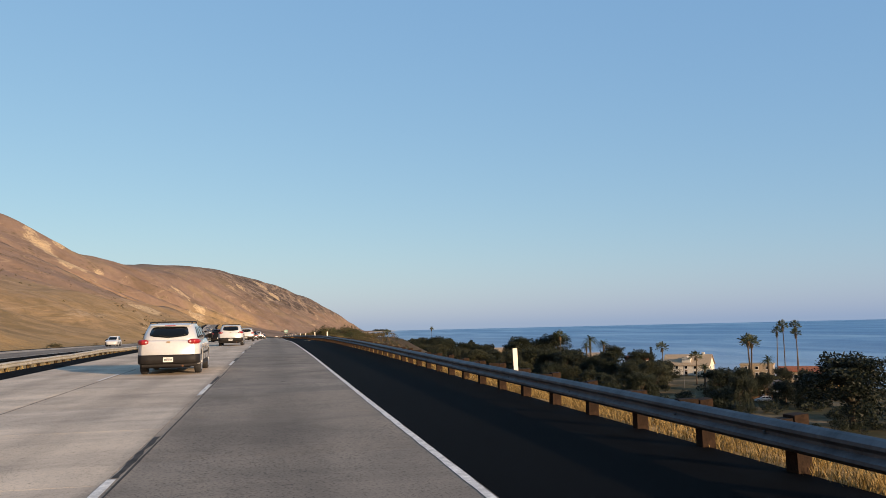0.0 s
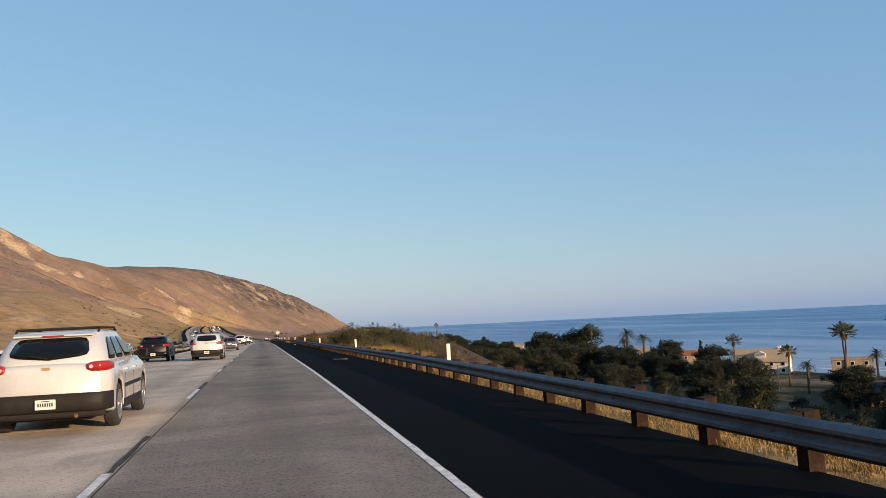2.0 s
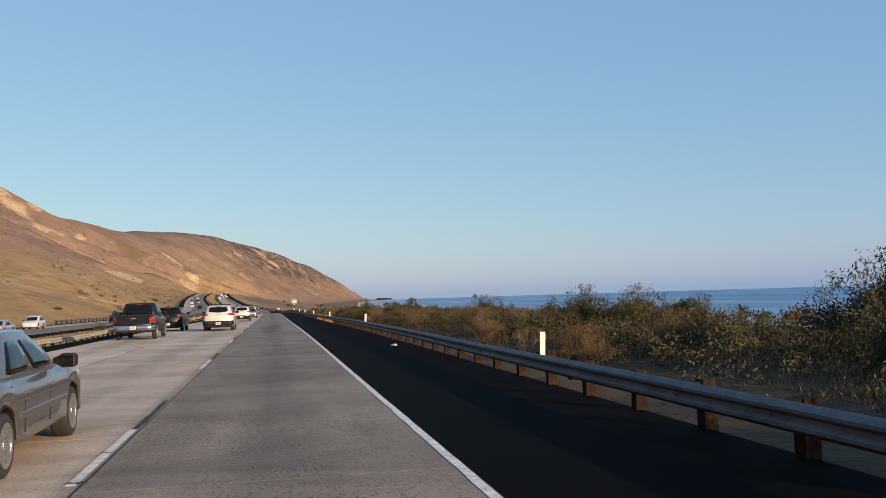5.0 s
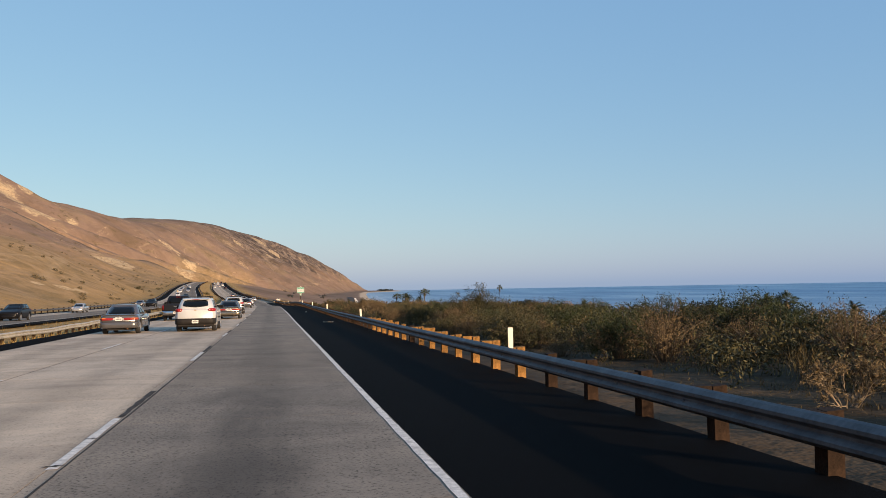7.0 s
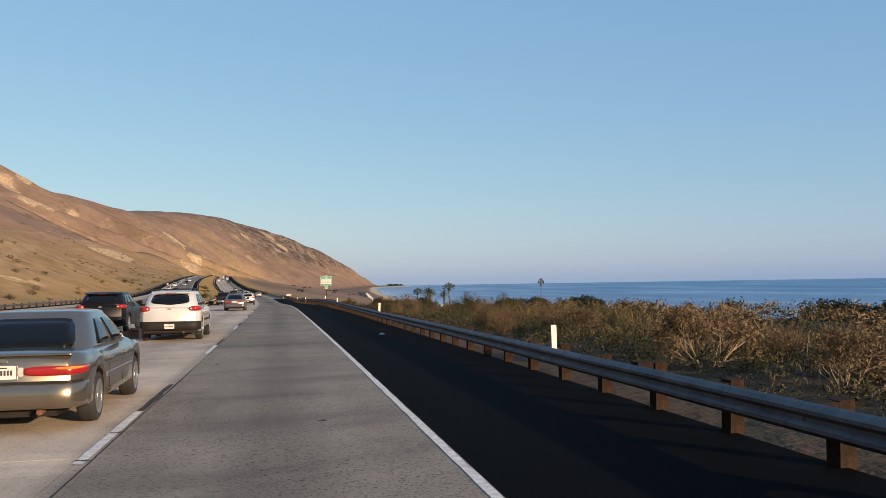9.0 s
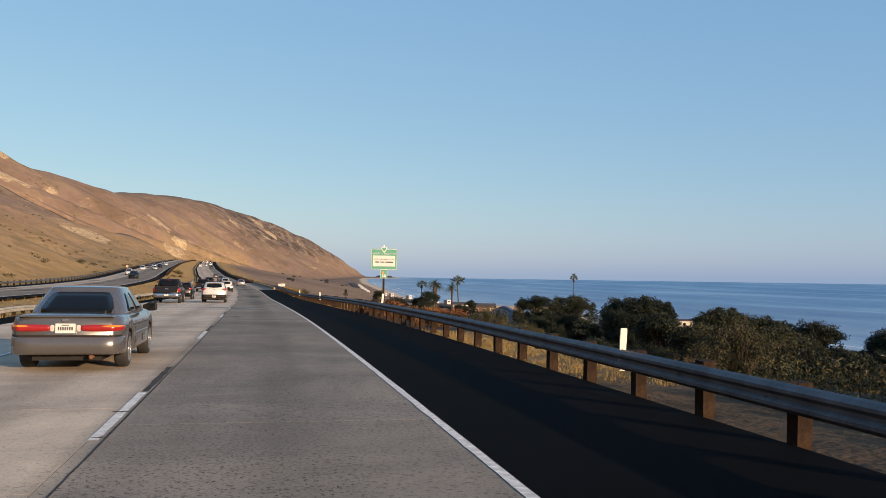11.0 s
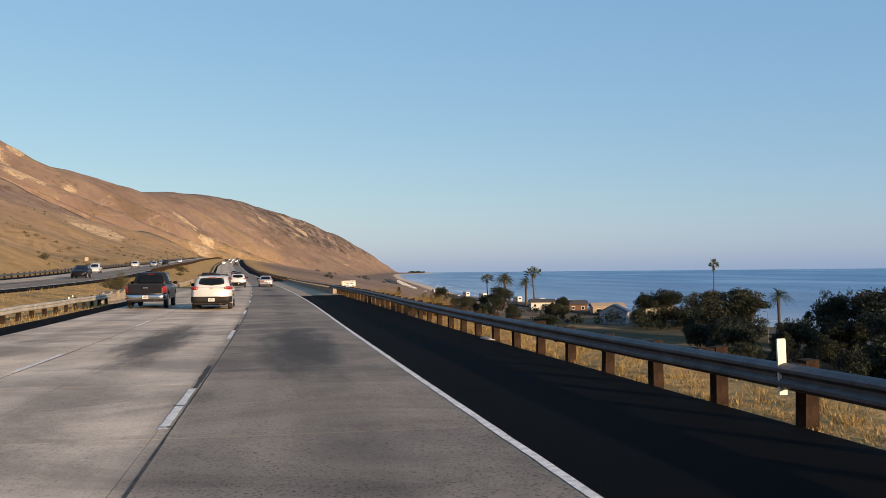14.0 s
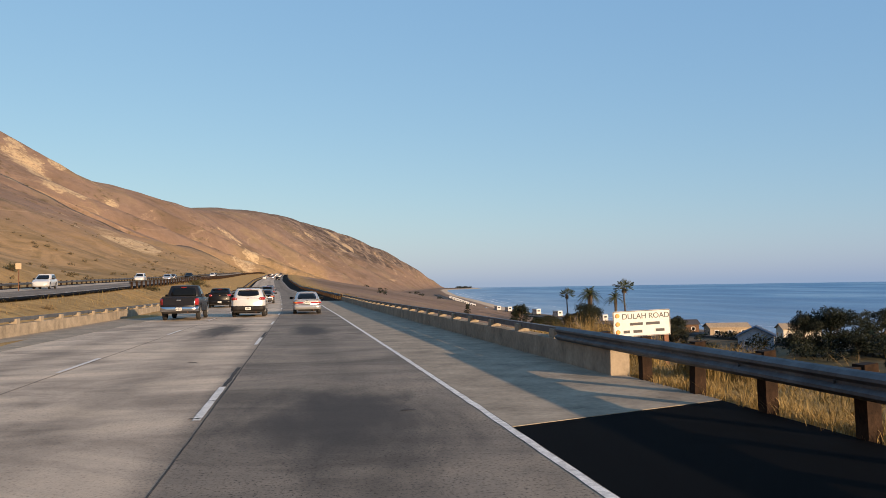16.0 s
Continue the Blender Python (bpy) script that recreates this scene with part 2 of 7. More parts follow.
def road_asphalt(name, base):
    m, nt, b = nodes(name)
    pos = position(nt)
    fine, big, streak = tex(nt, pos, 90, 3, 0.8), tex(nt, position(nt, (0.7, 0.2, 1)), 1.0, 5), tex(nt, position(nt, (3.0, 0.06, 1)), 1.0, 4)
    f = calc(nt, "ADD", calc(nt, "MULTIPLY", fine, 0.3), calc(nt, "ADD", calc(nt, "MULTIPLY", big, 0.4), calc(nt, "MULTIPLY", streak, 0.3)))
    nt.links.new(ramp(nt, f, [(0.3, tuple(v * 0.6 for v in base)), (0.6, base), (0.8, tuple(v * 2.0 for v in base))]), b.inputs["Base Color"])
    b.inputs["Roughness"].default_value = 0.9
    b.inputs["Specular IOR Level"].default_value = 0.04
    relief(nt, b, fine, 0.5, 0.008)
    return m


SLIPS = ((-376, 1528, 22), (-350, 1505, 14), (-318, 1460, 16), (-302, 1483, 13), (-400, 1560, 12), (-365, 1605, 9), (-299, 1291, 9), (-151, 1085, 14), (-160, 1074, 7), (-138, 1078, 10), (-186, 1898, 22), (-129, 1588, 14), (-138, 1754, 12), (-173, 1035, 3), (-103, 3023, 18), (-10, 3162, 16), (-44, 3456, 30), (6, 3389, 22), (-298, 1607, 8), (-58, 468, 3), (-55, 477, 2.4), (-62, 455, 2))


def ground_material():
    """Dry grass slopes with bare soil, dark scrub, and sandy shore low down."""
    m, nt, b = nodes("dry_ground")
    pos = position(nt)
    sep = nt.nodes.new("ShaderNodeSeparateXYZ")
    nt.links.new(pos, sep.inputs[0])
    lay = position(nt, (1.0, 0.58, 1.0))
    n1, n2, n3, n4 = tex(nt, lay, 0.010, 5, 0.6, 0.6), tex(nt, lay, 0.075, 5, 0.62, 0.4), tex(nt, pos, 1.4, 4, 0.7), tex(nt, pos, 12, 3, 0.7)
    grass = ramp(nt, n1, [(0.30, (0.168, 0.118, 0.080)), (0.42, (0.224, 0.155, 0.112)), (0.52, (0.250, 0.174, 0.129)), (0.60, (0.262, 0.188, 0.122)), (0.70, (0.205, 0.150, 0.094))])
    rock = nt.nodes.new("ShaderNodeMapRange")
    for k, v in (("From Min", 2500.0), ("From Max", 3250.0), ("To Min", 0.0), ("To Max", 0.92)):
        rock.inputs[k].default_value = v
    nt.links.new(sep.outputs[1], rock.inputs["Value"])
    crag = ramp(nt, tex(nt, position(nt, (1.0, 0.7, 1.6)), 0.022, 6, 0.72, 0.8), [(0.40, (0.040, 0.033, 0.030)), (0.50, (0.125, 0.098, 0.084)), (0.60, (0.29, 0.225, 0.17))])
    bare = nt.nodes.new("ShaderNodeMapRange")
    for k, v in (("From Min", 40.0), ("From Max", 85.0)):
        bare.inputs[k].default_value = v
    nt.links.new(calc(nt, "ADD", sep.outputs[2], calc(nt, "MULTIPLY", calc(nt, "SUBTRACT", n1, 0.5), 160.0)), bare.inputs["Value"])
    grass = mixed(nt, calc(nt, "MULTIPLY", rock.outputs[0], bare.outputs[0]), grass, crag)
    mid = ramp(nt, n2, [(0.34, (0.72, 0.68, 0.64)), (0.64, (1.06, 1.04, 1.0))])
    col = mixed(nt, 0.5, grass, mid, "MULTIPLY")
    fine = ramp(nt, calc(nt, "ADD", calc(nt, "MULTIPLY", n3, 0.5), calc(nt, "MULTIPLY", n4, 0.5)), [(0.3, (0.55, 0.52, 0.5)), (0.65, (1.0, 1.0, 1.0))])
    col = mixed(nt, 0.55, col, fine, "MULTIPLY")
    # dark scrub in patches and along the creases
    scrub = ramp(nt, tex(nt, lay, 0.022, 4, 0.6, 0.7), [(0.52, (0, 0, 0)), (0.62, (1, 1, 1))])
    spots = ramp(nt, tex(nt, lay, 0.13, 5, 0.7), [(0.50, (0, 0, 0)), (0.60, (1, 1, 1))])
    col = mixed(nt, calc(nt, "MULTIPLY", calc(nt, "MULTIPLY", scrub, spots), 0.8), col, (0.10, 0.075, 0.040))
    # golden grass and thicker scrub low on the slope above the road
    low = nt.nodes.new("ShaderNodeMapRange")
    for k, v in (("From Min", 66.0), ("From Max", 24.0)):
        low.inputs[k].default_value = v
    nt.links.new(calc(nt, "ADD", sep.outputs[2], calc(nt, "MULTIPLY", n2, 30.0)), low.inputs["Value"])
    slope_only = nt.nodes.new("ShaderNodeMapRange")
    for k, v in (("From Min", -32.0), ("From Max", -52.0)):
        slope_only.inputs[k].default_value = v
    nt.links.new(sep.outputs[0], slope_only.inputs["Value"])
    col = mixed(nt, calc(nt, "MULTIPLY", calc(nt, "MULTIPLY", low.outputs[0], slope_only.outputs[0]), 0.7), col, (0.360, 0.238, 0.112))
    thick = ramp(nt, tex(nt, lay, 0.09, 6, 0.72, 0.8), [(0.42, (0, 0, 0)), (0.60, (1, 1, 1))])
    col = mixed(nt, calc(nt, "MULTIPLY", calc(nt, "MULTIPLY", low.outputs[0], slope_only.outputs[0]), calc(nt, "MULTIPLY", thick, 0.6)), col, (0.125, 0.088, 0.036))
    crease = ramp(nt, tex(nt, position(nt, (0.7, 0.4, 1.8)), 0.016, 3, 0.55, 1.0), [(0.475, (0, 0, 0)), (0.495, (1, 1, 1)), (0.51, (0, 0, 0))])
    col = mixed(nt, calc(nt, "MULTIPLY", crease, calc(nt, "MULTIPLY", n2, 0.3)), col, (0.12, 0.085, 0.05))
    # pale trails and bare scars on the slopes
    trail = ramp(nt, tex(nt, position(nt, (0.8, 0.3, 3.0)), 0.0085, 2, 0.4, 0.5), [(0.494, (0, 0, 0)), (0.499, (1, 1, 1)), (0.504, (0, 0, 0))])
    high = nt.nodes.new("ShaderNodeMapRange")
    for k, v in (("From Min", 3.0), ("From Max", 8.0)):
        high.inputs[k].default_value = v
    nt.links.new(sep.outputs[2], high.inputs["Value"])
    col = mixed(nt, calc(nt, "MULTIPLY", calc(nt, "MULTIPLY", trail, high.outputs[0]), 0.28), col, (0.48, 0.36, 0.22))
    scar = ramp(nt, tex(nt, position(nt, (1, 0.42, 1.0)), 0.021, 8, 0.7, 0.9), [(0.595, (0, 0, 0)), (0.64, (1, 1, 1))])
    ragged = ramp(nt, tex(nt, position(nt, (1, 0.6, 0.8)), 0.21, 6, 0.74, 0.6), [(0.41, (0.0, 0.0, 0.0)), (0.55, (1, 1, 1))])
    col = mixed(nt, calc(nt, "MULTIPLY", calc(nt, "MULTIPLY", scar, ragged), calc(nt, "MULTIPLY", high.outputs[0], 0.6)), col, (0.42, 0.30, 0.18))
    # the larger slips and cliffs: place in plan and reach
    for sx, sy, reach in SLIPS:
        gap = nt.nodes.new("ShaderNodeVectorMath")
        gap.operation = "DISTANCE"
        nt.links.new(position(nt, (1, 0.45, 0)), gap.inputs[0])
        gap.inputs[1].default_value = (sx, sy * 0.45, 0)
        slip = nt.nodes.new("ShaderNodeMapRange")
        for k, v in (("From Min", reach * 0.98), ("From Max", reach * 0.72)):
            slip.inputs[k].default_value = v
        nt.links.new(calc(nt, "ADD", gap.outputs["Value"], calc(nt, "MULTIPLY", calc(nt, "SUBTRACT", n2, 0.5), reach * 2.4)), slip.inputs["Value"])
        col = mixed(nt, calc(nt, "MULTIPLY", slip.outputs[0], calc(nt, "ADD", calc(nt, "MULTIPLY", ragged, 0.8), 0.15)), col, (0.45, 0.335, 0.20))
    # lawns and mulch on the terrace by the houses
    lawn = nt.nodes.new("ShaderNodeMapRange")
    for k, v in (("From Min", -11.0), ("From Max", -15.0)):
        lawn.inputs[k].default_value = v
    nt.links.new(calc(nt, "ADD", sep.outputs[2], calc(nt, "MULTIPLY", n2, 3.0)), lawn.inputs["Value"])
    turf = ramp(nt, tex(nt, pos, 0.045, 4, 0.6), [(0.38, (0.045, 0.044, 0.022)), (0.52, (0.085, 0.068, 0.036)), (0.62, (0.19, 0.14, 0.08))])
    near = nt.nodes.new("ShaderNodeMapRange")
    for k, v in (("From Min", 820.0), ("From Max", 640.0)):
        near.inputs[k].default_value = v
    nt.links.new(sep.outputs[1], near.inputs["Value"])
    col = mixed(nt, calc(nt, "MULTIPLY", lawn.outputs[0], near.outputs[0]), col, turf)
    # verges: matted golden straw, or bare leaf-littered soil with brush shade painted in
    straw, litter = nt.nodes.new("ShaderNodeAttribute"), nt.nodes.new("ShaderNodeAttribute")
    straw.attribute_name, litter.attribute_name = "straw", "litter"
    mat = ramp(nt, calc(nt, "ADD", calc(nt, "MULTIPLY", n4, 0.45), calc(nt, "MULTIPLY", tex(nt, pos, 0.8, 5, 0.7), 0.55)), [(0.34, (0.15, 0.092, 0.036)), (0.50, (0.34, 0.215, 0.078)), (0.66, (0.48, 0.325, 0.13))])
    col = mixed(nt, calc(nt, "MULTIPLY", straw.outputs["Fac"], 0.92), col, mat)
    soil_shade_col = ramp(nt, calc(nt, "ADD", calc(nt, "MULTIPLY", n4, 0.5), calc(nt, "MULTIPLY", n3, 0.5)), [(0.35, (0.030, 0.024, 0.015)), (0.65, (0.085, 0.062, 0.038))])
    col = mixed(nt, litter.outputs["Fac"], col, soil_shade_col)
    # shore: beach sand below the terrace
    sand = nt.nodes.new("ShaderNodeMapRange")
    sand.inputs["From Min"].default_value, sand.inputs["From Max"].default_value = 0.15, -0.45
    level = nt.nodes.new("ShaderNodeMapRange")
    for k, v in (("From Min", 230.0), ("From Max", 700.0), ("To Min", -20.5), ("To Max", -18.6)):
        level.inputs[k].default_value = v
    nt.links.new(sep.outputs[1], level.inputs["Value"])
    nt.links.new(calc(nt, "SUBTRACT", calc(nt, "ADD", sep.outputs[2], calc(nt, "MULTIPLY", n2, 0.4)), level.outputs[0]), sand.inputs["Value"])
    col = mixed(nt, sand.outputs[0], col, (0.46, 0.37, 0.27))
    nt.links.new(col, b.inputs["Base Color"])
    b.inputs["Roughness"].default_value = 0.95
    b.inputs["Specular IOR Level"].default_value = 0.1
    folds = tex(nt, position(nt, (1.0, 0.55, 1.0)), 0.022, 5, 0.6, 1.2)
    relief(nt, b, calc(nt, "ADD", calc(nt, "MULTIPLY", folds, 3.5), calc(nt, "ADD", calc(nt, "MULTIPLY", n2, 0.9), calc(nt, "MULTIPLY", n3, 0.12))), 0.6, 1.2)
    return m


def sea_material():
    m, nt, b = nodes("sea_water")
    pos = position(nt)
    swell = tex(nt, position(nt, (0.03, 0.008, 1)), 1.0, 6, 0.6, 0.6)
    chop = tex(nt, position(nt, (0.35, 0.15, 1)), 1.0, 5, 0.7)
    bands = tex(nt, position(nt, (0.010, 0.0016, 1)), 1.0, 6, 0.66, 0.9)
    col = ramp(nt, bands, [(0.40, (0.046, 0.150, 0.298)), (0.50, (0.080, 0.208, 0.368)), (0.61, (0.20, 0.35, 0.49))])
    shallow = nt.nodes.new("ShaderNodeAttribute")
    shallow.attribute_name = "shallow"
    pale = calc(nt, "MULTIPLY", shallow.outputs["Fac"], ramp(nt, tex(nt, position(nt, (0.03, 0.006, 1)), 1.0, 5, 0.65, 0.5), [(0.36, (0.35, 0.35, 0.35)), (0.62, (1, 1, 1))]))
    col = mixed(nt, calc(nt, "MULTIPLY", pale, 0.85), col, (0.36, 0.43, 0.49))
    nt.links.new(col, b.inputs["Base Color"])
    b.inputs["Roughness"].default_value = 0.42
    b.inputs["IOR"].default_value = 1.33
    b.inputs["Specular IOR Level"].default_value = 0.45
    relief(nt, b, calc(nt, "ADD", calc(nt, "MULTIPLY", swell, 1.0), calc(nt, "MULTIPLY", chop, 0.35)), 1.0, 2.2)
    return m


M_CONC = road_concrete("concrete_paving", (0.57, 0.474, 0.366), (0.88, 0.84, 0.79))
M_CONC2 = plain("bridge_concrete", (0.325, 0.268, 0.195), 0.9, var=0.25, scale=1.5, bump=0.4, spec=0.2)
M_ASPH = road_asphalt("new_asphalt", (0.0030, 0.0030, 0.0034))
M_TAR = plain("joint_tar", (0.062, 0.055, 0.048), 0.85, var=0.4, scale=5, spec=0.2)
M_PAINT = plain("road_paint", (0.72, 0.69, 0.63), 0.8, var=0.25, scale=11, bump=0.3, spec=0.2)
M_GROUND = ground_material()
M_SEA = sea_material()
# one steel in two tones: dark as in shade, pale as in sun
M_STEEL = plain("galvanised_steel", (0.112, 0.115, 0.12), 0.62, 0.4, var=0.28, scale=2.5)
M_STEEL_SUNLIT = plain("sunlit_steel", (0.40, 0.375, 0.325), 0.65, 0.25, var=0.25, scale=2.5)
M_POST = plain("guardrail_timber", (0.031, 0.018, 0.011), 0.9, var=0.4, scale=5, bump=0.6, spec=0.15)
# spacer block timber, with the shade behind the rail put into its colour
M_BLOCK_SHADED = plain("shaded_block", (0.020, 0.013, 0.009), 0.9, var=0.35, scale=5, bump=0.6, spec=0.15)
M_POST_GOLDEN = plain("golden_timber", (0.26, 0.135, 0.042), 0.9, var=0.4, scale=5, bump=0.6, spec=0.15)
M_WHITE = plain("white_plastic", (0.74, 0.69, 0.56), 0.6, var=0.06)
M_STRAW = leafy("dry_straw", (0.085, 0.058, 0.017), (0.215, 0.142, 0.044), (0.37, 0.258, 0.098), 0.7)
M_WEED = leafy("brown_weeds", (0.026, 0.021, 0.009), (0.080, 0.060, 0.024), (0.20, 0.145, 0.058), 0.7)
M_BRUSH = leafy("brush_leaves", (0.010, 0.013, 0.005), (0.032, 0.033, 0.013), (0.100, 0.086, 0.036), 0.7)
M_BRUSH_DRY = leafy("dry_brush", (0.028, 0.020, 0.010), (0.080, 0.056, 0.027), (0.215, 0.152, 0.072), 0.7)
M_BRUSH_GREEN = leafy("green_brush_leaves", (0.009, 0.016, 0.005), (0.027, 0.038, 0.012), (0.074, 0.082, 0.028), 0.6)
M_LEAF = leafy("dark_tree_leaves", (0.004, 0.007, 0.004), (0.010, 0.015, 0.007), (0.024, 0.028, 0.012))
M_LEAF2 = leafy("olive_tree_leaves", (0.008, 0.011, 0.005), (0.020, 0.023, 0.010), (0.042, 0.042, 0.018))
M_PALM = leafy("palm_fronds", (0.016, 0.026, 0.010), (0.04, 0.052, 0.018), (0.085, 0.085, 0.030))
M_BARK = plain("grey_bark", (0.085, 0.066, 0.050), 0.9, var=0.3, scale=4, bump=0.6, spec=0.1)
M_TWIG_PALE = plain("bleached_twigs", (0.29, 0.225, 0.15), 0.9, var=0.25, spec=0.1)
M_TWIG = plain("dry_twigs", (0.115, 0.085, 0.058), 0.9, var=0.25, spec=0.1)
M_RUBBER = plain("tyre_rubber", (0.018, 0.018, 0.019), 0.8, var=0.2)
M_RIM = plain("alloy_rim", (0.50, 0.50, 0.50), 0.35, 0.9, var=0.1)
M_TRIM = plain("black_trim", (0.014, 0.012, 0.011), 0.65, var=0.2, spec=0.25)
M_GLASS = plain("tinted_glass", (0.005, 0.006, 0.007), 0.05, var=0.05, spec=0.2)
M_RED = plain("red_lens", (0.26, 0.012, 0.012), 0.3, var=0.08, coat=0.2)
M_AMBER = plain("amber_lens", (0.65, 0.22, 0.03), 0.2, var=0.08, coat=0.6)
M_CLEAR = plain("clear_lens", (0.45, 0.40, 0.38), 0.3, var=0.05, coat=0.2)
M_CHROME = plain("chrome", (0.62, 0.62, 0.62), 0.18, 1.0, var=0.05)
M_PLATE = plain("plate_white", (0.56, 0.555, 0.53), 0.5, var=0.07)
M_INK = plain("dark_ink", (0.03, 0.03, 0.035), 0.6, var=0.1)
M_GREEN = plain("sign_green", (0.07, 0.27, 0.19), 0.5, var=0.08)
M_ORANGE = plain("reflector_orange", (0.75, 0.24, 0.03), 0.35, var=0.06)
M_RAG = plain("grubby_white_cloth", (0.44, 0.42, 0.37), 0.85, var=0.25, scale=9, bump=0.4, spec=0.2)
M_RUST = plain("rusty_steel", (0.16, 0.075, 0.04), 0.85, 0.2, var=0.35, scale=4)


def paint(name, c, metal=0.0):
    return plain(name, c, 0.26, metal, var=0.05, scale=2, coat=0.7)

# ---- the lie of the land ----
def smooth_line(ys, vs, lo, hi, step=2.0, width=24):
    """A table of a smooth line through (y, v)."""
    g = np.arange(lo, hi + step, step)
    v = np.interp(g, ys, vs)
    k = np.ones(width) / width
    pad = np.pad(v, width, mode="reflect", reflect_type="odd")
    pad = np.convolve(np.convolve(pad, k, "same"), k[: width // 2] * 2, "same")
    return g, pad[width:-width]


_rx = smooth_line([-400, 290, 340, 390, 430, 463, 530, 630, 692, 835, 1000, 1215, 1600], [0, 0, -0.28, -1.13, -2.22, -3.4, -6.9, -14.4, -20.0, -32.0, -43.5, -57.0, -74.0], -400, 1600, 2.0, 16)
_rz = smooth_line([-400, -0.0, 14.5, 28.9, 43.3, 57.7, 72.1, 86.4, 100, 115, 131, 158.3, 172.8, 187.3, 201.9, 216.6, 231.2, 245.9, 260.5, 333.5, 348.0, 362.4, 376.8, 391.2, 405.7, 420.2, 434.6, 449.0, 463.3, 480, 505, 530, 600, 692, 835, 1000, 1215, 1300, 1600], [-3.0, 0.001, 0.066, 0.161, 0.259, 0.29, 0.32, 0.29, 0.2, 0.09, -0.02, -0.209, -0.28, -0.379, -0.511, -0.68, -0.821, -0.974, -1.124, -1.686, -1.838, -2.042, -2.315, -2.559, -2.825, -2.989, -3.089, -3.097, -3.12, -3.15, -3.23, -3.3, -2.9, -2.1, 1.0, 4.4, 9.0, 9.4, 4.8], -400, 1600, 2.0, 6)
_ox = smooth_line([-400, 430, 520, 600, 690, 772, 900, 1084, 1215, 1600], [-27, -27, -31, -38, -46, -53, -62, -71, -78, -92], -400, 1600, 2.0, 30)
_oz = smooth_line([-400, 0, 86, 158, 260, 360, 450, 520, 600, 690, 772, 900, 1084, 1215, 1300, 1600], [-3.3, -0.3, -0.3, -0.6, -1.4, -2.2, -2.6, -2.1, -0.7, 0.8, 2.0, 4.8, 8.6, 10.0, 10.4, 6.8], -400, 1600, 2.0, 30)


def RX(y): return np.interp(y, *_rx)
def RZ(y): return np.interp(y, *_rz)
def OX(y): return np.interp(y, *_ox)
def OZ(y): return np.interp(y, *_oz)


def at_road(u, y, h=0.0):
    """A place u metres right of the road's reference line, h above the paving."""
    return float(RX(y) + u), float(y), float(RZ(y) + h)


def heading(y):
    """The road's turn to the left at y, in degrees."""
    return math.degrees(math.atan2(float(RX(y - 4) - RX(y + 4)), 8.0))


LANE_R, LANE_1, LANE_2, EDGE_L = 2.06, -1.56, -5.0, -8.3
SHOULDER, BRIDGE_0, BRIDGE_1 = 5.26, 473.0, 560.0
TERRACE, SEA = -18.0, -21.5


def shelf(y): return np.interp(y, [-400, 66, 92, 108, 130, 152, 178, 300, 338, 600, 1600], [6.1, 6.1, 7.6, 8.2, 9.6, 16, 26, 26, 8.2, 8.0, 9.0])
def coast(y): return np.interp(y, [-900, 0, 280, 650, 1030, 1480, 2000, 3000, 3700, 4200, 4500, 4850, 6000], [260, 215, 190, 150, 112, 150, 190, 290, 375, 560, 630, 650, 650])
_foot = smooth_line([-900, 430, 520, 690, 900, 1084, 1215, 1350, 1500, 1700, 2000, 3000, 4000, 4500, 4850, 5200], [-44, -44, -48, -62, -78, -90, -97, -92, -66, -20, 40, 180, 335, 418, 495, 570], -900, 5200, 10.0, 22)
_cap = smooth_line([-900, 950, 1100, 1300, 1450, 1700, 1850, 2150, 2500, 3000, 3500, 4000, 4400, 4700, 4850, 5200], [236, 226, 240, 250, 246, 166, 154, 166, 200, 244, 247, 228, 164, 88, 20, 5], -900, 5200, 10.0, 14)


def foot(y): return np.interp(y, *_foot)


def wobble(x, y, s, k=4):
    return noise.fractal((x * s, y * s, 3.7), 1.0, 2.0, k)


def terrace(y): return float(np.interp(y, [-400, 230, 330, 640, 900, 1300], [-20.0, -20.0, -19.2, -18.8, -18.2, -18.2]))


def bank(y): return float(np.interp(y, [600, 720, 900], [0.5, 0.2, 0.155]))


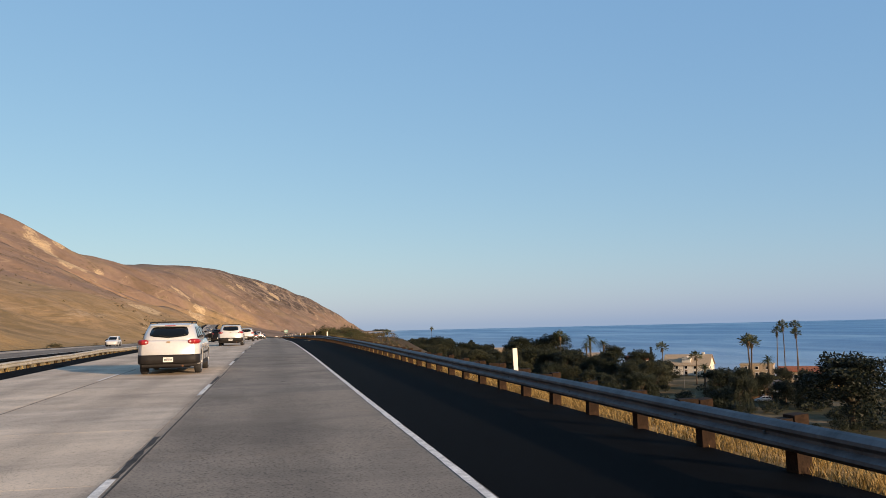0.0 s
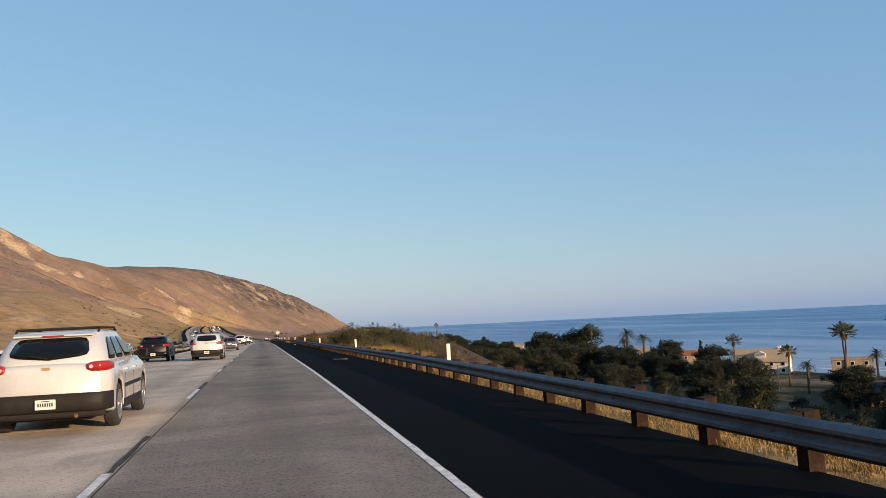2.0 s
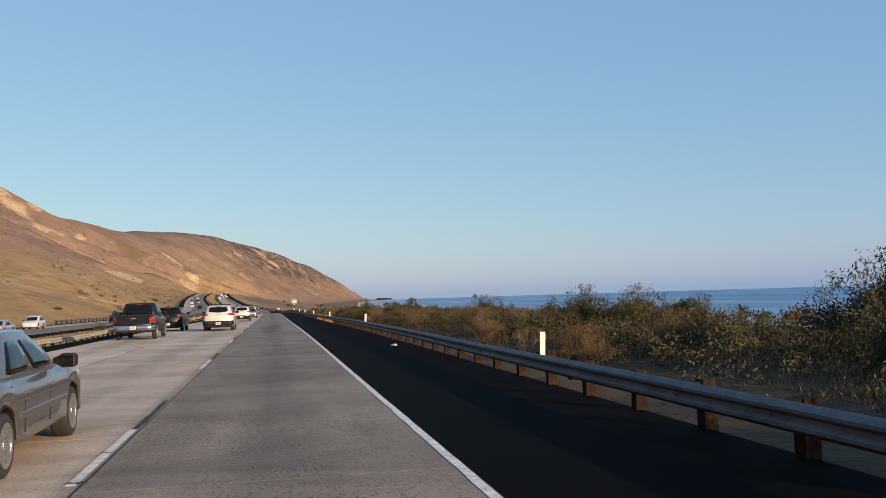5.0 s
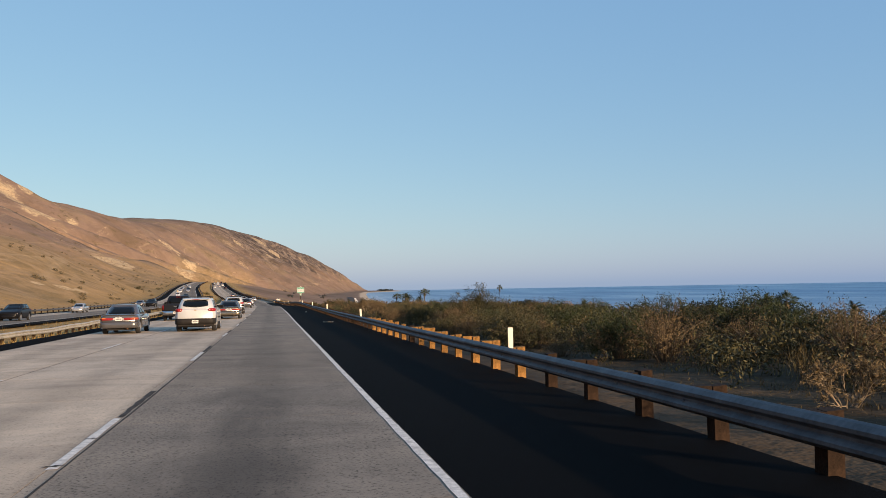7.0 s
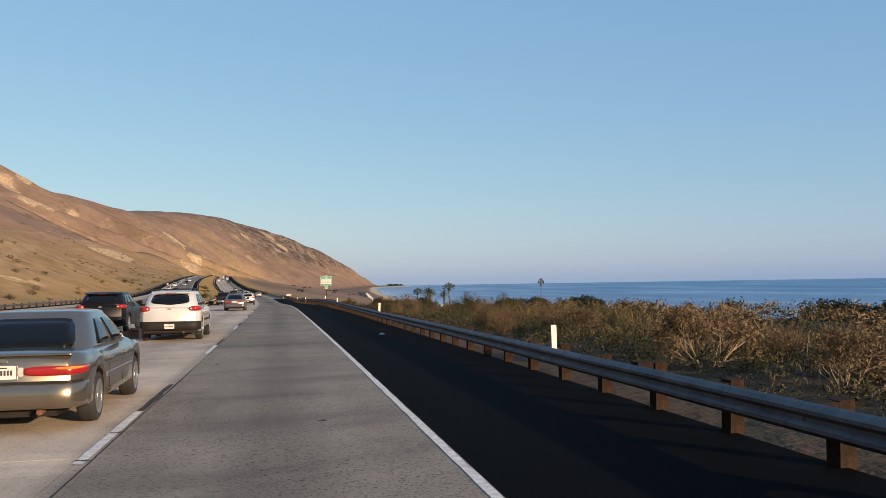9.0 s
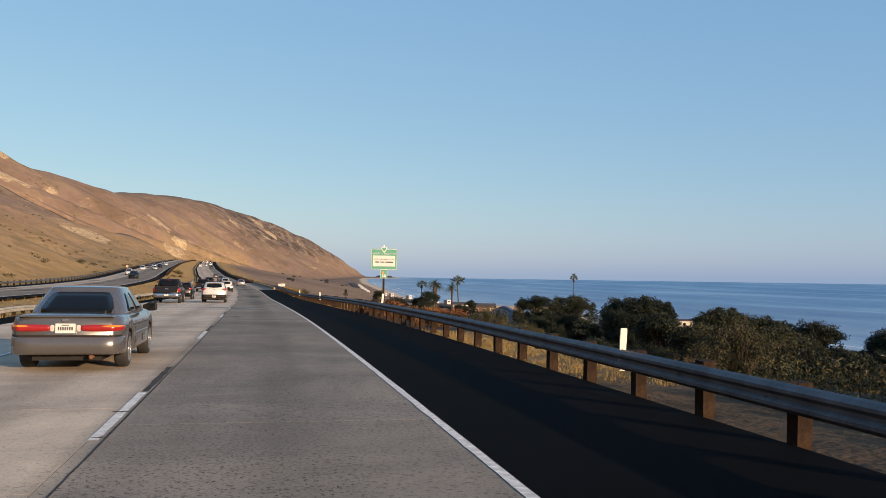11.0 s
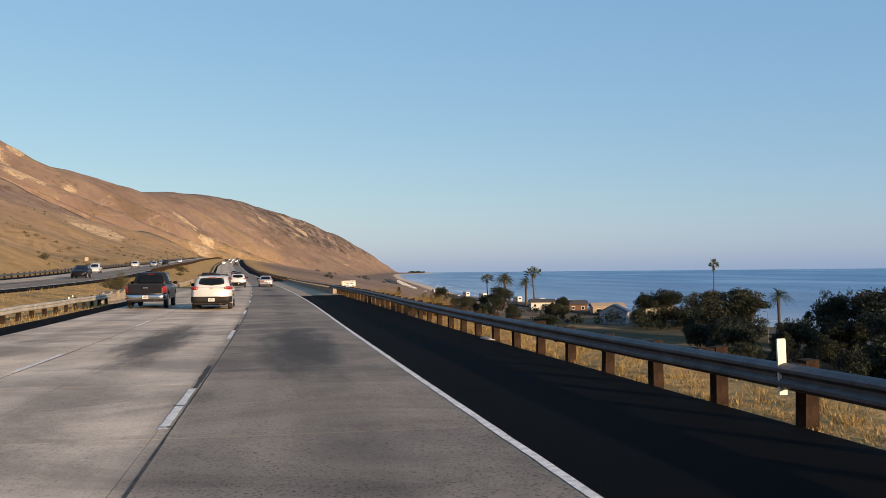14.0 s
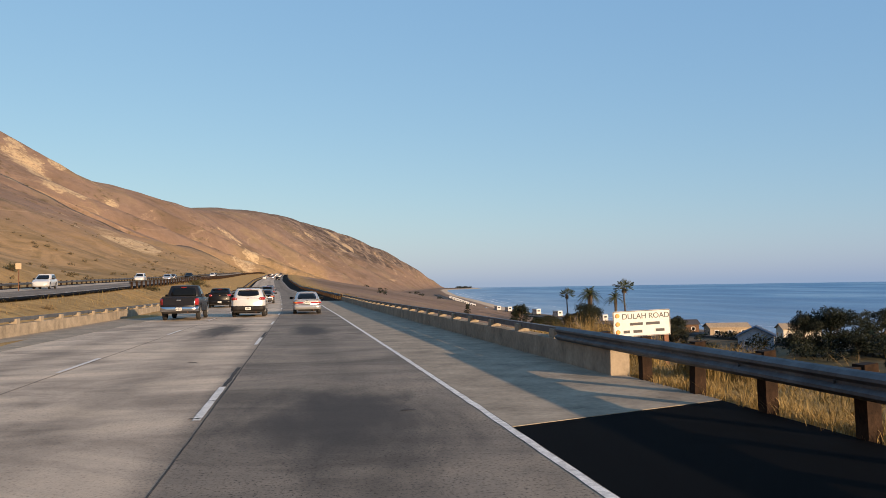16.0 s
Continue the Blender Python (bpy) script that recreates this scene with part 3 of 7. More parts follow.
def hill(x, y):
    """The dry range inland of the highway."""
    base = float(OZ(y)) if y < 1300 else float(np.interp(y, [1300, 1700, 2000, 4900], [float(OZ(1300)), -4, -14, -19]))
    d = float(foot(y)) - x
    if d <= 0:
        return base - 60 if y > 1215 else -99.0
    slope = float(np.interp(y, [0, 1500, 2000, 3000, 4000, 4500], [0.48, 0.53, 0.54, 0.60, 0.76, 0.9]))
    cap = float(np.interp(y, *_cap))
    s = slope * d
    s = s if s < cap * 0.75 else cap * (0.75 + 0.25 * math.tanh((s / cap - 0.75) / 0.25))
    far = min(1.0, max(0.0, (y - 900) / 700))
    end = min(1.0, max(0.0, (y - 1900) / 700))
    v = s / cap
    # hollow slope under a steep brow, cut into spurs and rounded toes
    s -= (0.34 + 0.06 * far - 0.22 * end) * cap * v * (1 - v)
    waist = min(1.0, 2.6 * v) * max(0.0, 1 - v * v)
    spur = noise.fractal((y * 0.0052 - x * 0.0031, x * 0.0011, 8.3), 0.9, 2.1, 3)
    spur = float(np.interp(y, [1000, 1300, 1650, 2600], [0.08, 0.13, 0.28, 0.20])) * min(cap, 190) * waist * (math.sqrt(spur * spur + 0.022) * 1.5 - 0.36)
    toe = 14.0 * math.exp(-((d - 46) / 34) ** 2) * max(-0.35, wobble(x * 0.5 + 90, y, 0.0078, 2))
    rough = 0.03 * s * wobble(x * 0.8, y * 0.55, 0.0065, 3) + (1.6 - 0.4 * far) * min(1, s / 20) * wobble(x, y * 0.7, 0.03, 4)
    crag = min(1.0, max(0.0, (y - 2500) / 600)) * waist * min(1.0, s / 60)
    rough += 15.0 * crag * (0.35 - abs(noise.fractal((y * 0.0085 - x * 0.004, x * 0.0022, 5.1), 0.9, 2.2, 3)))
    crest = 3.5 * max(0.0, v - 0.6) * wobble(x, y, 0.021, 4)
    for kx, ky, wide, up in ((-450, 1575, 70, 15), (-330, 1680, 60, -9)):
        crest += up * math.exp(-((x - kx) ** 2 + (y - ky) ** 2) / wide ** 2)
    return base - 0.1 + s - spur + toe + rough + crest


def land(x, y):
    """Height of the ground."""
    u = x - float(RX(y))
    rz = float(RZ(y))
    ox, oz = float(OX(y)), float(OZ(y))
    t = terrace(y) + 0.35 * wobble(x, y, 0.02)
    if u > -9.0 or y > 1290:
        if u < 5.0 and y < 1310:
            return rz - 0.16
        v = u - float(shelf(y))
        z = rz - 0.04 - 0.02 * (u - 5)
        if 84 < y < 338 and u > 6:
            z += 0.25 * min(1, (u - 6) / 8) * min(1, (y - 84) / 40, (338 - y) / 40)
        if v > 0:
            z -= bank(y) * v + 0.4 * wobble(x, y, 0.05)
        if y > 1310:
            z -= (y - 1310) * 0.12
        z = max(z, t)
        w = x - float(coast(y))
        if w > -18:
            z = min(z, terrace(y) - (w + 18) * 0.14)
        return max(z, hill(x, y)) if y > 1215 else z
    if x > ox + 8:
        k = min(max((-9 - u) / (-9 - (ox + 8 - float(RX(y)))), 0), 1)
        return rz * (1 - k) + oz * k - 0.05 - 0.55 * math.sin(math.pi * k) ** 2 + 0.1 * wobble(x, y, 0.1)
    if x > ox - 8.5:
        return oz - 0.16
    return max(oz - 0.1, hill(x, y))


def steps(*spans):
    out = []
    for a, b, d in spans:
        n = max(1, round((b - a) / d))
        out += [a + (b - a) * i / n for i in range(n)]
    return out + [spans[-1][1]]


g = Geo()
rows_y = steps((-260, 0, 20), (0, 480, 5), (480, 1300, 8), (1300, 2200, 11), (2200, 4860, 30))
cols_u = steps((-1700, -700, 60), (-700, -320, 9), (-320, -70, 5), (-70, -9.5, 3.5), (-9.5, -8.5, 0.5), (-8.5, 4.6, 4), (4.6, 12, 0.9), (12, 60, 3), (60, 330, 9), (330, 1000, 40))
for y in rows_y:
    x0 = float(RX(y)) if y < 1300 else float(RX(1300)) * max(0, 1 - (y - 1300) / 700)
    k = 1 if y < 1300 else 1 + (y - 1300) / 2600
    for u in cols_u:
        x = x0 + (u * k if u < -60 or u > 60 else u)
        g.v.append((x, y, land(x, y)))
n = len(cols_u)
g.f = [(j * n + i, j * n + i + 1, (j + 1) * n + i + 1, (j + 1) * n + i) for j in range(len(rows_y) - 1) for i in range(n - 1)]
ground = new("ground", g.mesh("ground", M_GROUND, True))


def soil(x, y):
    """What covers the ground: (golden straw, leaf litter toned dark for shade)."""
    u = x - float(RX(y))
    if y > 1300 or y < -100:
        return 0.0, 0.0
    if u < -8:
        ox = float(OX(y))
        return (1.0 if x > ox - 12 else max(0.0, 0.75 - (ox - 12 - x) / 26)), 0.0
    v = u - float(shelf(y))
    y += 3.0 * wobble(x, y, 0.13, 2)
    fade = lambda a, b, q: min(1.0, max(0.0, (q - a) / (b - a)))
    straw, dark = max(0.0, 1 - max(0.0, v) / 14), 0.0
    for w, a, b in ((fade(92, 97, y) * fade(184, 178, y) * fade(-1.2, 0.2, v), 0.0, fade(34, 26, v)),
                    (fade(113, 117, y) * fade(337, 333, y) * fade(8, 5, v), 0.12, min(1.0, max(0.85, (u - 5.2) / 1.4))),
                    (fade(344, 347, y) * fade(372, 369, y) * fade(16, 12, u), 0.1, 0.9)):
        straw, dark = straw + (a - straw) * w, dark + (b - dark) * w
    return straw, dark


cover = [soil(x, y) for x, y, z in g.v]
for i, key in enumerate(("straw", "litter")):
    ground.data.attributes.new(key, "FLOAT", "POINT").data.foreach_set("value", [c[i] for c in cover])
tagged(ground, "dry brown grass slopes, verges and sandy shore", "ground", kind="structure")

g = Geo()
ys = steps((-900, 400, 260), (400, 1600, 60), (1600, 5400, 190))
for y in ys:
    c = float(coast(min(y, 4850))) - 20
    for i, dx in enumerate((0, 20, 60, 160, 400, 900, 2000, 4000, 7500)):
        g.v.append((c + dx, y, SEA))
g.f = [(j * 9 + i, j * 9 + i + 1, (j + 1) * 9 + i + 1, (j + 1) * 9 + i) for j in range(len(ys) - 1) for i in range(8)]
water = new("water", g.mesh("water", M_SEA))
water.data.attributes.new("shallow", "FLOAT", "POINT").data.foreach_set("value", [(1.0, 1.0, 0.75, 0.4, 0.15, 0, 0, 0, 0)[i % 9] for i in range(len(g.v))])
tagged(water, "blue ocean with faint swell reaching the horizon", "sea", kind="structure")


M_FOAM = plain("sea_foam", (0.66, 0.69, 0.72), 0.7, var=0.1, scale=0.3, spec=0.2)
for seed, off, width in ((1, 14, 3.2), (2, 26, 2.2), (3, 46, 1.3)):
    g, y, r = Geo(), 60.0, random.Random(seed)
    while y < 2300:
        L = r.uniform(20, 90) * (1 + y / 1500)
        k = len(g.v)
        for i in range(9):
            yy = y + L * i / 8
            x = float(coast(yy)) + off + 4 * wobble(off, yy, 0.02) + 1.5 * wobble(off, yy, 0.09)
            w = width * math.sin(math.pi * i / 8) * (0.6 + 0.5 * wobble(yy, off, 0.05)) * (1 + y / 1200)
            g.v += [(x, yy, SEA + 0.05), (x + max(w, 0.05), yy, SEA + 0.08)]
        g.f += [(k + 2 * i, k + 2 * i + 1, k + 2 * i + 3, k + 2 * i + 2) for i in range(8)]
        y += L * r.uniform(1.0, 1.5 + 0.02 * off)
    tagged(new("surf", g.mesh("surf", M_FOAM)), "broken white lines of surf off the beach", "surf", kind="stuff")


def strip(y0, y1, u0, u1, h=0.0, step=4.0, thick=0.0, line=None, side=None):
    """A band of the road between two offsets; with a thickness it has flanks."""
    rx, rz = line or (RX, RZ)
    g = Geo()
    ys = steps((y0, y1, step))
    us = [(u0, -thick), (u0, 0), (u1, 0), (u1, -thick)] if thick else [(u0, 0), (u1, 0)]
    g.uv = []
    for y in ys:
        for u, dz in us:
            g.v.append((float(rx(y)) + u, y, float(rz(y)) + h + dz))
            g.uv.append((u, y))
    k = len(us)
    g.f = [(j * k + i, j * k + i + 1, (j + 1) * k + i + 1, (j + 1) * k + i) for j in range(len(ys) - 1) for i in range(k - 1)]
    if thick:
        g.f += [(0, 1, 2, 3)[::-1], tuple(len(g.v) - 4 + i for i in range(4))]
    return g


road = thing("road", Matrix.Identity(4), "three-lane grey concrete carriageway with worn white lines", "road", kind="structure")
road_bed = part("road_bed", strip(-120, 1302, -8.35, LANE_R + 0.02, -0.0045, 4, 0.08), M_TAR, road)
part("paving", strip(456.0, 1302, EDGE_L, LANE_R + 0.03, 0, 6, 0.05), M_CONC, road)
part("paving", strip(-120, -8.6, EDGE_L, LANE_R + 0.03, 0, 6, 0.05), M_CONC, road)
def skewed(g, y_end):
    """Turns the end of a strip at y_end so that its outer corner lies farther on."""
    g.v = [(x, y + 0.5 * (x - float(RX(y)) - LANE_R) if abs(y - y_end) < 0.01 else y, z) for x, y, z in g.v]
    return g


part("shoulder", skewed(strip(-120, BRIDGE_0, LANE_R + 0.03, SHOULDER, -0.004, 4, 0.1), BRIDGE_0), M_ASPH, road, "black new asphalt shoulder")
part("shoulder", strip(BRIDGE_1, 1302, LANE_R + 0.03, SHOULDER, -0.004, 6, 0.1), M_ASPH, road, "black new asphalt shoulder")
part("bridge_shoulder", skewed(strip(BRIDGE_0, BRIDGE_1, LANE_R + 0.03, SHOULDER, 0.002, 6, 0.1), BRIDGE_0), M_CONC2, road, "pale stained concrete bridge shoulder")
part("bridge_shoulder", strip(463, BRIDGE_1, -10.6, EDGE_L, 0.002, 4, 0.1), M_CONC2, road, "pale stained concrete bridge shoulder")


def dike(y0, y1):
    g = Geo()
    ys = steps((y0, y1, 4))
    prof = [(EDGE_L - 0.85, -0.05), (EDGE_L - 0.7, 0.11), (EDGE_L - 0.35, 0.13), (EDGE_L, -0.003)]
    for y in ys:
        for u, h in prof:
            g.v.append((float(RX(y)) + u + 0.03 * wobble(u, y, 0.4), y, float(RZ(y)) + h))
    g.f = [(j * 4 + i, j * 4 + i + 1, (j + 1) * 4 + i + 1, (j + 1) * 4 + i) for j in range(len(ys) - 1) for i in range(3)]
    return g


part("kerb", dike(-120, 463), M_ASPH, road, "low black asphalt dike")
part("kerb", dike(BRIDGE_1, 1302), M_ASPH, road, "low black asphalt dike")


def worn_line(u0, u1, y0, y1, step):
    """A painted line with chipped, uneven edges."""
    g = Geo()
    for y in steps((y0, y1, step)):
        a, b = 0.012 * wobble(u0, y, 1.7, 4), 0.014 * wobble(u1 + 7, y, 1.7, 4)
        x, z = float(RX(y)), float(RZ(y)) + 0.005
        g.v += [(x + u0 + a, y, z), (x + u1 + b, y, z)]
    g.f = [(2 * j, 2 * j + 1, 2 * j + 3, 2 * j + 2) for j in range(len(g.v) // 2 - 1)]
    return g


part("fog_line", worn_line(LANE_R - 0.08, LANE_R + 0.015, -20, 490, 0.16), M_PAINT, road, "worn white edge line")
part("fog_line", strip(490, 1302, LANE_R - 0.085, LANE_R + 0.025, 0.005, 4), M_PAINT, road, "worn white edge line")


def tar_line(u, y0, y1):
    """A crooked, sealed joint."""
    g = Geo()
    ys = steps((y0, y1, 0.28))
    for y in ys:
        w = 0.014 + 0.016 * max(0, wobble(u * 9, y, 0.16, 3) + 0.2)
        c = 0.006 * wobble(u, y, 0.2) + 0.006 * wobble(u, y, 3.1, 3)
        x, z = float(RX(y)) + u + c, float(RZ(y)) + 0.003
        g.v += [(x - w * 0.4, y, z), (x + w, y, z)]
    g.f = [(2 * j, 2 * j + 1, 2 * j + 3, 2 * j + 2) for j in range(len(ys) - 1)]
    return g


part("joint", tar_line(LANE_1 + 0.13, -60, 700), M_TAR, road, "dark tar-sealed joint")
part("joint", tar_line(LANE_2 + 0.10, -60, 700), M_TAR, road, "dark tar-sealed joint")


def crack(u, y0, y1, w, seed):
    """A thin wandering crack in the paving."""
    g = Geo()
    for y in steps((y0, y1, 0.35)):
        c = 0.03 * wobble(u + seed, y, 0.22, 4)
        h = w * (0.45 + 0.6 * abs(wobble(u - seed, y, 0.9, 3)))
        x, z = float(RX(y)) + u + c, float(RZ(y)) + 0.0032
        g.v += [(x - h, y, z), (x + h, y, z)]
    g.f = [(2 * j, 2 * j + 1, 2 * j + 3, 2 * j + 2) for j in range(len(g.v) // 2 - 1)]
    return g


for k, (u, y0, y1, w) in enumerate(((-0.75, 346, 392, 0.005), (0.95, 98, 108, 0.003), (0.7, 50, 57, 0.004), (-3.4, 160, 170, 0.004), (0.7, 172, 178, 0.004), (-3.6, 402, 430, 0.004), (1.0, 426, 436, 0.004), (-0.5, 452, 470, 0.004))):
    part("crack", crack(u, y0, y1, w, 3.1 * k), M_TAR, road, "thin dark crack")
for k, (u, y, a, b) in enumerate(((1.8, 97.5, 0.10, 0.14), (1.8, 94.4, 0.09, 0.12), (-0.9, 358.2, 0.10, 0.34), (1.1, 474.6, 0.12, 0.10), (0.9, 271.5, 0.07, 0.09), (-1.0, 280.6, 0.06, 0.12), (1.5, 201, 0.06, 0.08), (-3.9, 277, 0.07, 0.07), (0.4, 24.5, 0.07, 0.10), (1.3, 388, 0.09, 0.08), (-2.6, 483, 0.14, 0.09))):
    blot = Geo()
    for j in range(28):
        t, q = j * math.pi / 14, 0.75 + 0.18 * math.sin(3 * j * math.pi / 14 + k) + 0.16 * wobble(k * 3.1, j * 0.9, 1.0, 3)
        blot.v.append((float(RX(y)) + u + a * q * math.cos(t), y + b * q * math.sin(t), float(RZ(y)) + 0.0036))
    blot.f = [tuple(range(28))]
    part("tar_blot", blot, M_TAR, road, "small dark tar spot")

# the opposite carriageway
far_road = thing("road", Matrix.Identity(4), "opposite concrete carriageway with black shoulders", "road", kind="structure")
part("paving", strip(-260, 1302, -5.6, 5.6, 0.0, 8, 0.1, (OX, OZ)), M_CONC, far_road)
part("shoulder", strip(-260, 1302, 5.6, 7.4, -0.004, 8, 0.1, (OX, OZ)), M_ASPH, far_road, "black asphalt shoulder")
part("shoulder", strip(-260, 1302, -8.2, -5.6, -0.004, 8, 0.1, (OX, OZ)), M_ASPH, far_road, "black asphalt shoulder")
part("edge_line", strip(-260, 1302, 5.4, 5.53, 0.005, 8, 0, (OX, OZ)), M_PAINT, far_road)
part("edge_line", strip(-260, 1302, -5.53, -5.4, 0.005, 8, 0, (OX, OZ)), M_PAINT, far_road)

# ---- guardrails ----
WBEAM = [(0.0, 0.295), (0.035, 0.308), (0.082, 0.345), (0.082, 0.378), (0.03, 0.42), (0.03, 0.45), (0.082, 0.492), (0.082, 0.525), (0.035, 0.565), (0.0, 0.58)]


def rise(y):
    """The rail stands a little lower on the first stretch and higher on the last."""
    return float(np.interp(y, [0, 110, 190, 300, 345, 385, 420, 455], [-0.03, -0.03, 0.0, 0.0, 0.10, 0.14, 0.10, 0.15]))


def rail_out(y):
    """The rail stands a little farther out on the last stretch."""
    return float(np.interp(y, [0, 300, 345, 395, 430, 481], [0, 0, 0.18, 0.18, 0.08, 0.1]))


def post_shift(y):
    return float(np.interp(y, [0, 105, 165, 230, 255, 270, 340, 390, 416], [0.29, 0.29, 1.05, 0.98, 0.9, 0.72, 1.2, 1.1, 0.97]))


def post_place(k, phase):
    y = phase + k * 1.905
    return y + post_shift(y)


def beam(y0, y1, u, face, rx=RX, rz=RZ, step=1.9):
    """W-shaped steel rail; face is the side (+1 or -1) to which its ridges point."""
    g = Geo()
    ys = steps((y0, y1, step))
    n = len(WBEAM)
    for y in ys:
        dz, du = 0.012 * wobble(u, y, 0.08) + (rise(y) if u > 0 else 0.0), 0.015 * wobble(u + 9, y, 0.06) + (rail_out(y) if u > 0 else 0.0)
        for side in (0, 1):
            for d, h in (WBEAM if not side else WBEAM[::-1]):
                g.v.append((float(rx(y)) + u + du + face * (d - 0.004 * side), y, float(rz(y)) + h + dz))
    k = 2 * n
    g.f = [(j * k + i, j * k + (i + 1) % k, (j + 1) * k + (i + 1) % k, (j + 1) * k + i) for j in range(len(ys) - 1) for i in range(k)]
    g.f += [tuple(range(k)), tuple(len(g.v) - 1 - i for i in range(k))]
    return g


def post_geo():
    g = Geo()
    g.box(-0.082, 0.082, -0.095, 0.095, -0.25, 0.585)
    g.v = [(x * (1 + 0.04 * math.sin(7 * z)), y, z + (0.012 if x > 0 else 0)) if z > 0.5 else (x, y, z) for x, y, z in g.v]
    return g


def guardrail(label, y0, y1, u, face, group, phase=0.04, rx=RX, rz=RZ, steel=M_STEEL):
    rail = thing("guardrail", Matrix.Identity(4), label, "guardrail", group)
    post_me, block_me = post_geo().mesh("post", M_POST), Geo().box(-0.115, 0.115, -0.085, 0.085, 0.33, 0.572).mesh("spacer_block", M_BLOCK_SHADED)
    golden_me = post_geo().mesh("post", M_POST_GOLDEN), Geo().box(-0.115, 0.115, -0.085, 0.085, 0.33, 0.572).mesh("spacer_block", M_POST_GOLDEN)
    bolt_me = Geo().tube([(0, 0, 0), (face * 0.02, 0, 0)], [0.022, 0.016], 8).mesh("bolt", M_STEEL)
    y = y0
    while y < y1 - 0.5:
        e = min(y + 3.81, y1)
        o = part("rail_panel", beam(y, e + 0.12, u + face * 0.003 * (int(y / 3.81) % 2), face, rx, rz), steel, rail, smooth=False)
        y = e
    k = math.ceil((y0 - phase) / 1.905)
    while post_place(k, phase) < y1:
        py = post_place(k, phase)
        r = random.Random(k * 7 + int(u * 10))
        back = u - face * (0.33 if u > 0 else 0.1) + (rail_out(py) if u > 0 else 0.0)
        is_golden = u > 0 and 216.5 < py < 243 and k % 9 != 4
        p = new("post", golden_me[0] if is_golden else post_me)
        if is_golden:
            tagged(p, "golden brown timber post")
        p.parent = rail
        p.matrix_basis = pose(float(rx(py)) + back, py, float(rz(py)) + r.uniform(-0.045, 0.02) + (rise(py) if u > 0 else 0.0), r.uniform(-1.5, 1.5), r.uniform(-1.5, 1.5), heading(py) + r.uniform(-4, 4))
        if u > 0:
            b = new("spacer_block", golden_me[1] if is_golden else block_me)
            b.parent = p
            b.matrix_basis = pose(face * 0.205, 0, r.uniform(-0.02, 0.03), r.uniform(-3, 3), 0, r.uniform(-4, 4))
            q = new("bolt", bolt_me)
            q.parent = p
            q.matrix_basis = pose(face * 0.365, 0, 0.435)
        k += 1
    return rail


RAIL_U = 4.93
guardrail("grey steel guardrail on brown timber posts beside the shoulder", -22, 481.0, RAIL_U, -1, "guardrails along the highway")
def MX(y): return RX(y) + float(np.interp(y, [410, 462], [-1.9, 0.0]))
def MZ(y): return land(float(MX(y)) - 10.1, y) + 0.06


guardrail("steel median guardrail in a sunlit tone on timber posts in dry grass", 20, 463.0, -10.1, 1, "guardrails along the highway", rx=MX, rz=MZ, steel=M_STEEL_SUNLIT)


def far_rail(label, y0, y1, u, face, rx, rz):
    """A rail seen from far: rail and posts in few meshes."""
    rail = thing("guardrail", Matrix.Identity(4), label, "guardrail", "guardrails along the highway")
    part("rail_panel", beam(y0, y1, u, face, rx, rz, 6), M_STEEL, rail)
    g = Geo()
    for y in np.arange(y0 + 1, y1, 3.81):
        x, z = float(rx(y)) + u - face * 0.2, float(rz(y))
        g.box(x - 0.1, x + 0.1, y - 0.1, y + 0.1, z - 0.2, z + 0.68)
    tagged(part("post_strip", g, M_POST, rail), kind="stuff")


far_rail("guardrail climbing the far grade above the beach", BRIDGE_1 + 1, 1200, RAIL_U, -1, RX, RZ)
far_rail("median guardrail climbing the far grade", BRIDGE_1 + 1, 1200, -9.7, 1, RX, RZ)
far_rail("guardrail along the hillside edge of the opposite carriageway", 300, 1200, -8.4, 1, OX, OZ)
far_rail("guardrail on the median edge of the opposite carriageway", 560, 1200, 7.7, -1, OX, OZ)


def bridge_rail(u, y0, y1, face, label):
    """Concrete curb with stub posts that carry a square steel tube."""
    rail = thing("bridge_railing", Matrix.Identity(4), label, "railing", "bridge railings")
    part("parapet", strip(y0, y1, u - 0.17, u + 0.17, 0.45, 4, 0.98), M_CONC2, rail, "stained grey concrete parapet")
    g = Geo().box(-0.14, 0.14, -0.19, 0.19, 0.43, 0.64)
    me = g.mesh("post", M_CONC2)
    y = y0 + 0.6
    while y < y1:
        p = new("post", me)
        p.parent = rail
        p.matrix_basis = pose(*at_road(u, y), 0, 0, heading(y))
        y += 3.05
    part("tube", strip(y0, y1, u - 0.06, u + 0.06, 0.68, 4, 0.13), M_STEEL, rail, "weathered square steel tube")


bridge_rail(5.2, 478.0, BRIDGE_1, -1, "low concrete bridge parapet with a steel tube rail")
bridge_rail(-10.75, 463.2, BRIDGE_1, 1, "low concrete median bridge parapet with a steel tube rail")


# ---- roadside markers and signs ----
def delineator(foot_z=-0.3):
    t = thing("delineator", Matrix.Identity(4), "yellowish white plastic marker post behind the guardrail", "marker post", "roadside marker posts")
    g = Geo()
    rings = []
    for z, w in ((foot_z, 0.044), (0.7, 0.046), (0.93, 0.048), (0.97, 0.046), (0.98, 0.041)):
        rings.append([(-w, -0.012, z), (w, -0.012, z), (w * 1.05, 0.012, z), (-w * 1.05, 0.012, z)])
    part("blade", g.loft(rings), M_WHITE, t)
    part("reflector", Geo().box(-0.036, 0.036, 0.0125, 0.016, 0.80, 0.93), M_CLEAR, t, "pale reflector")
    return t


dl = delineator(0.38)
free = delineator()
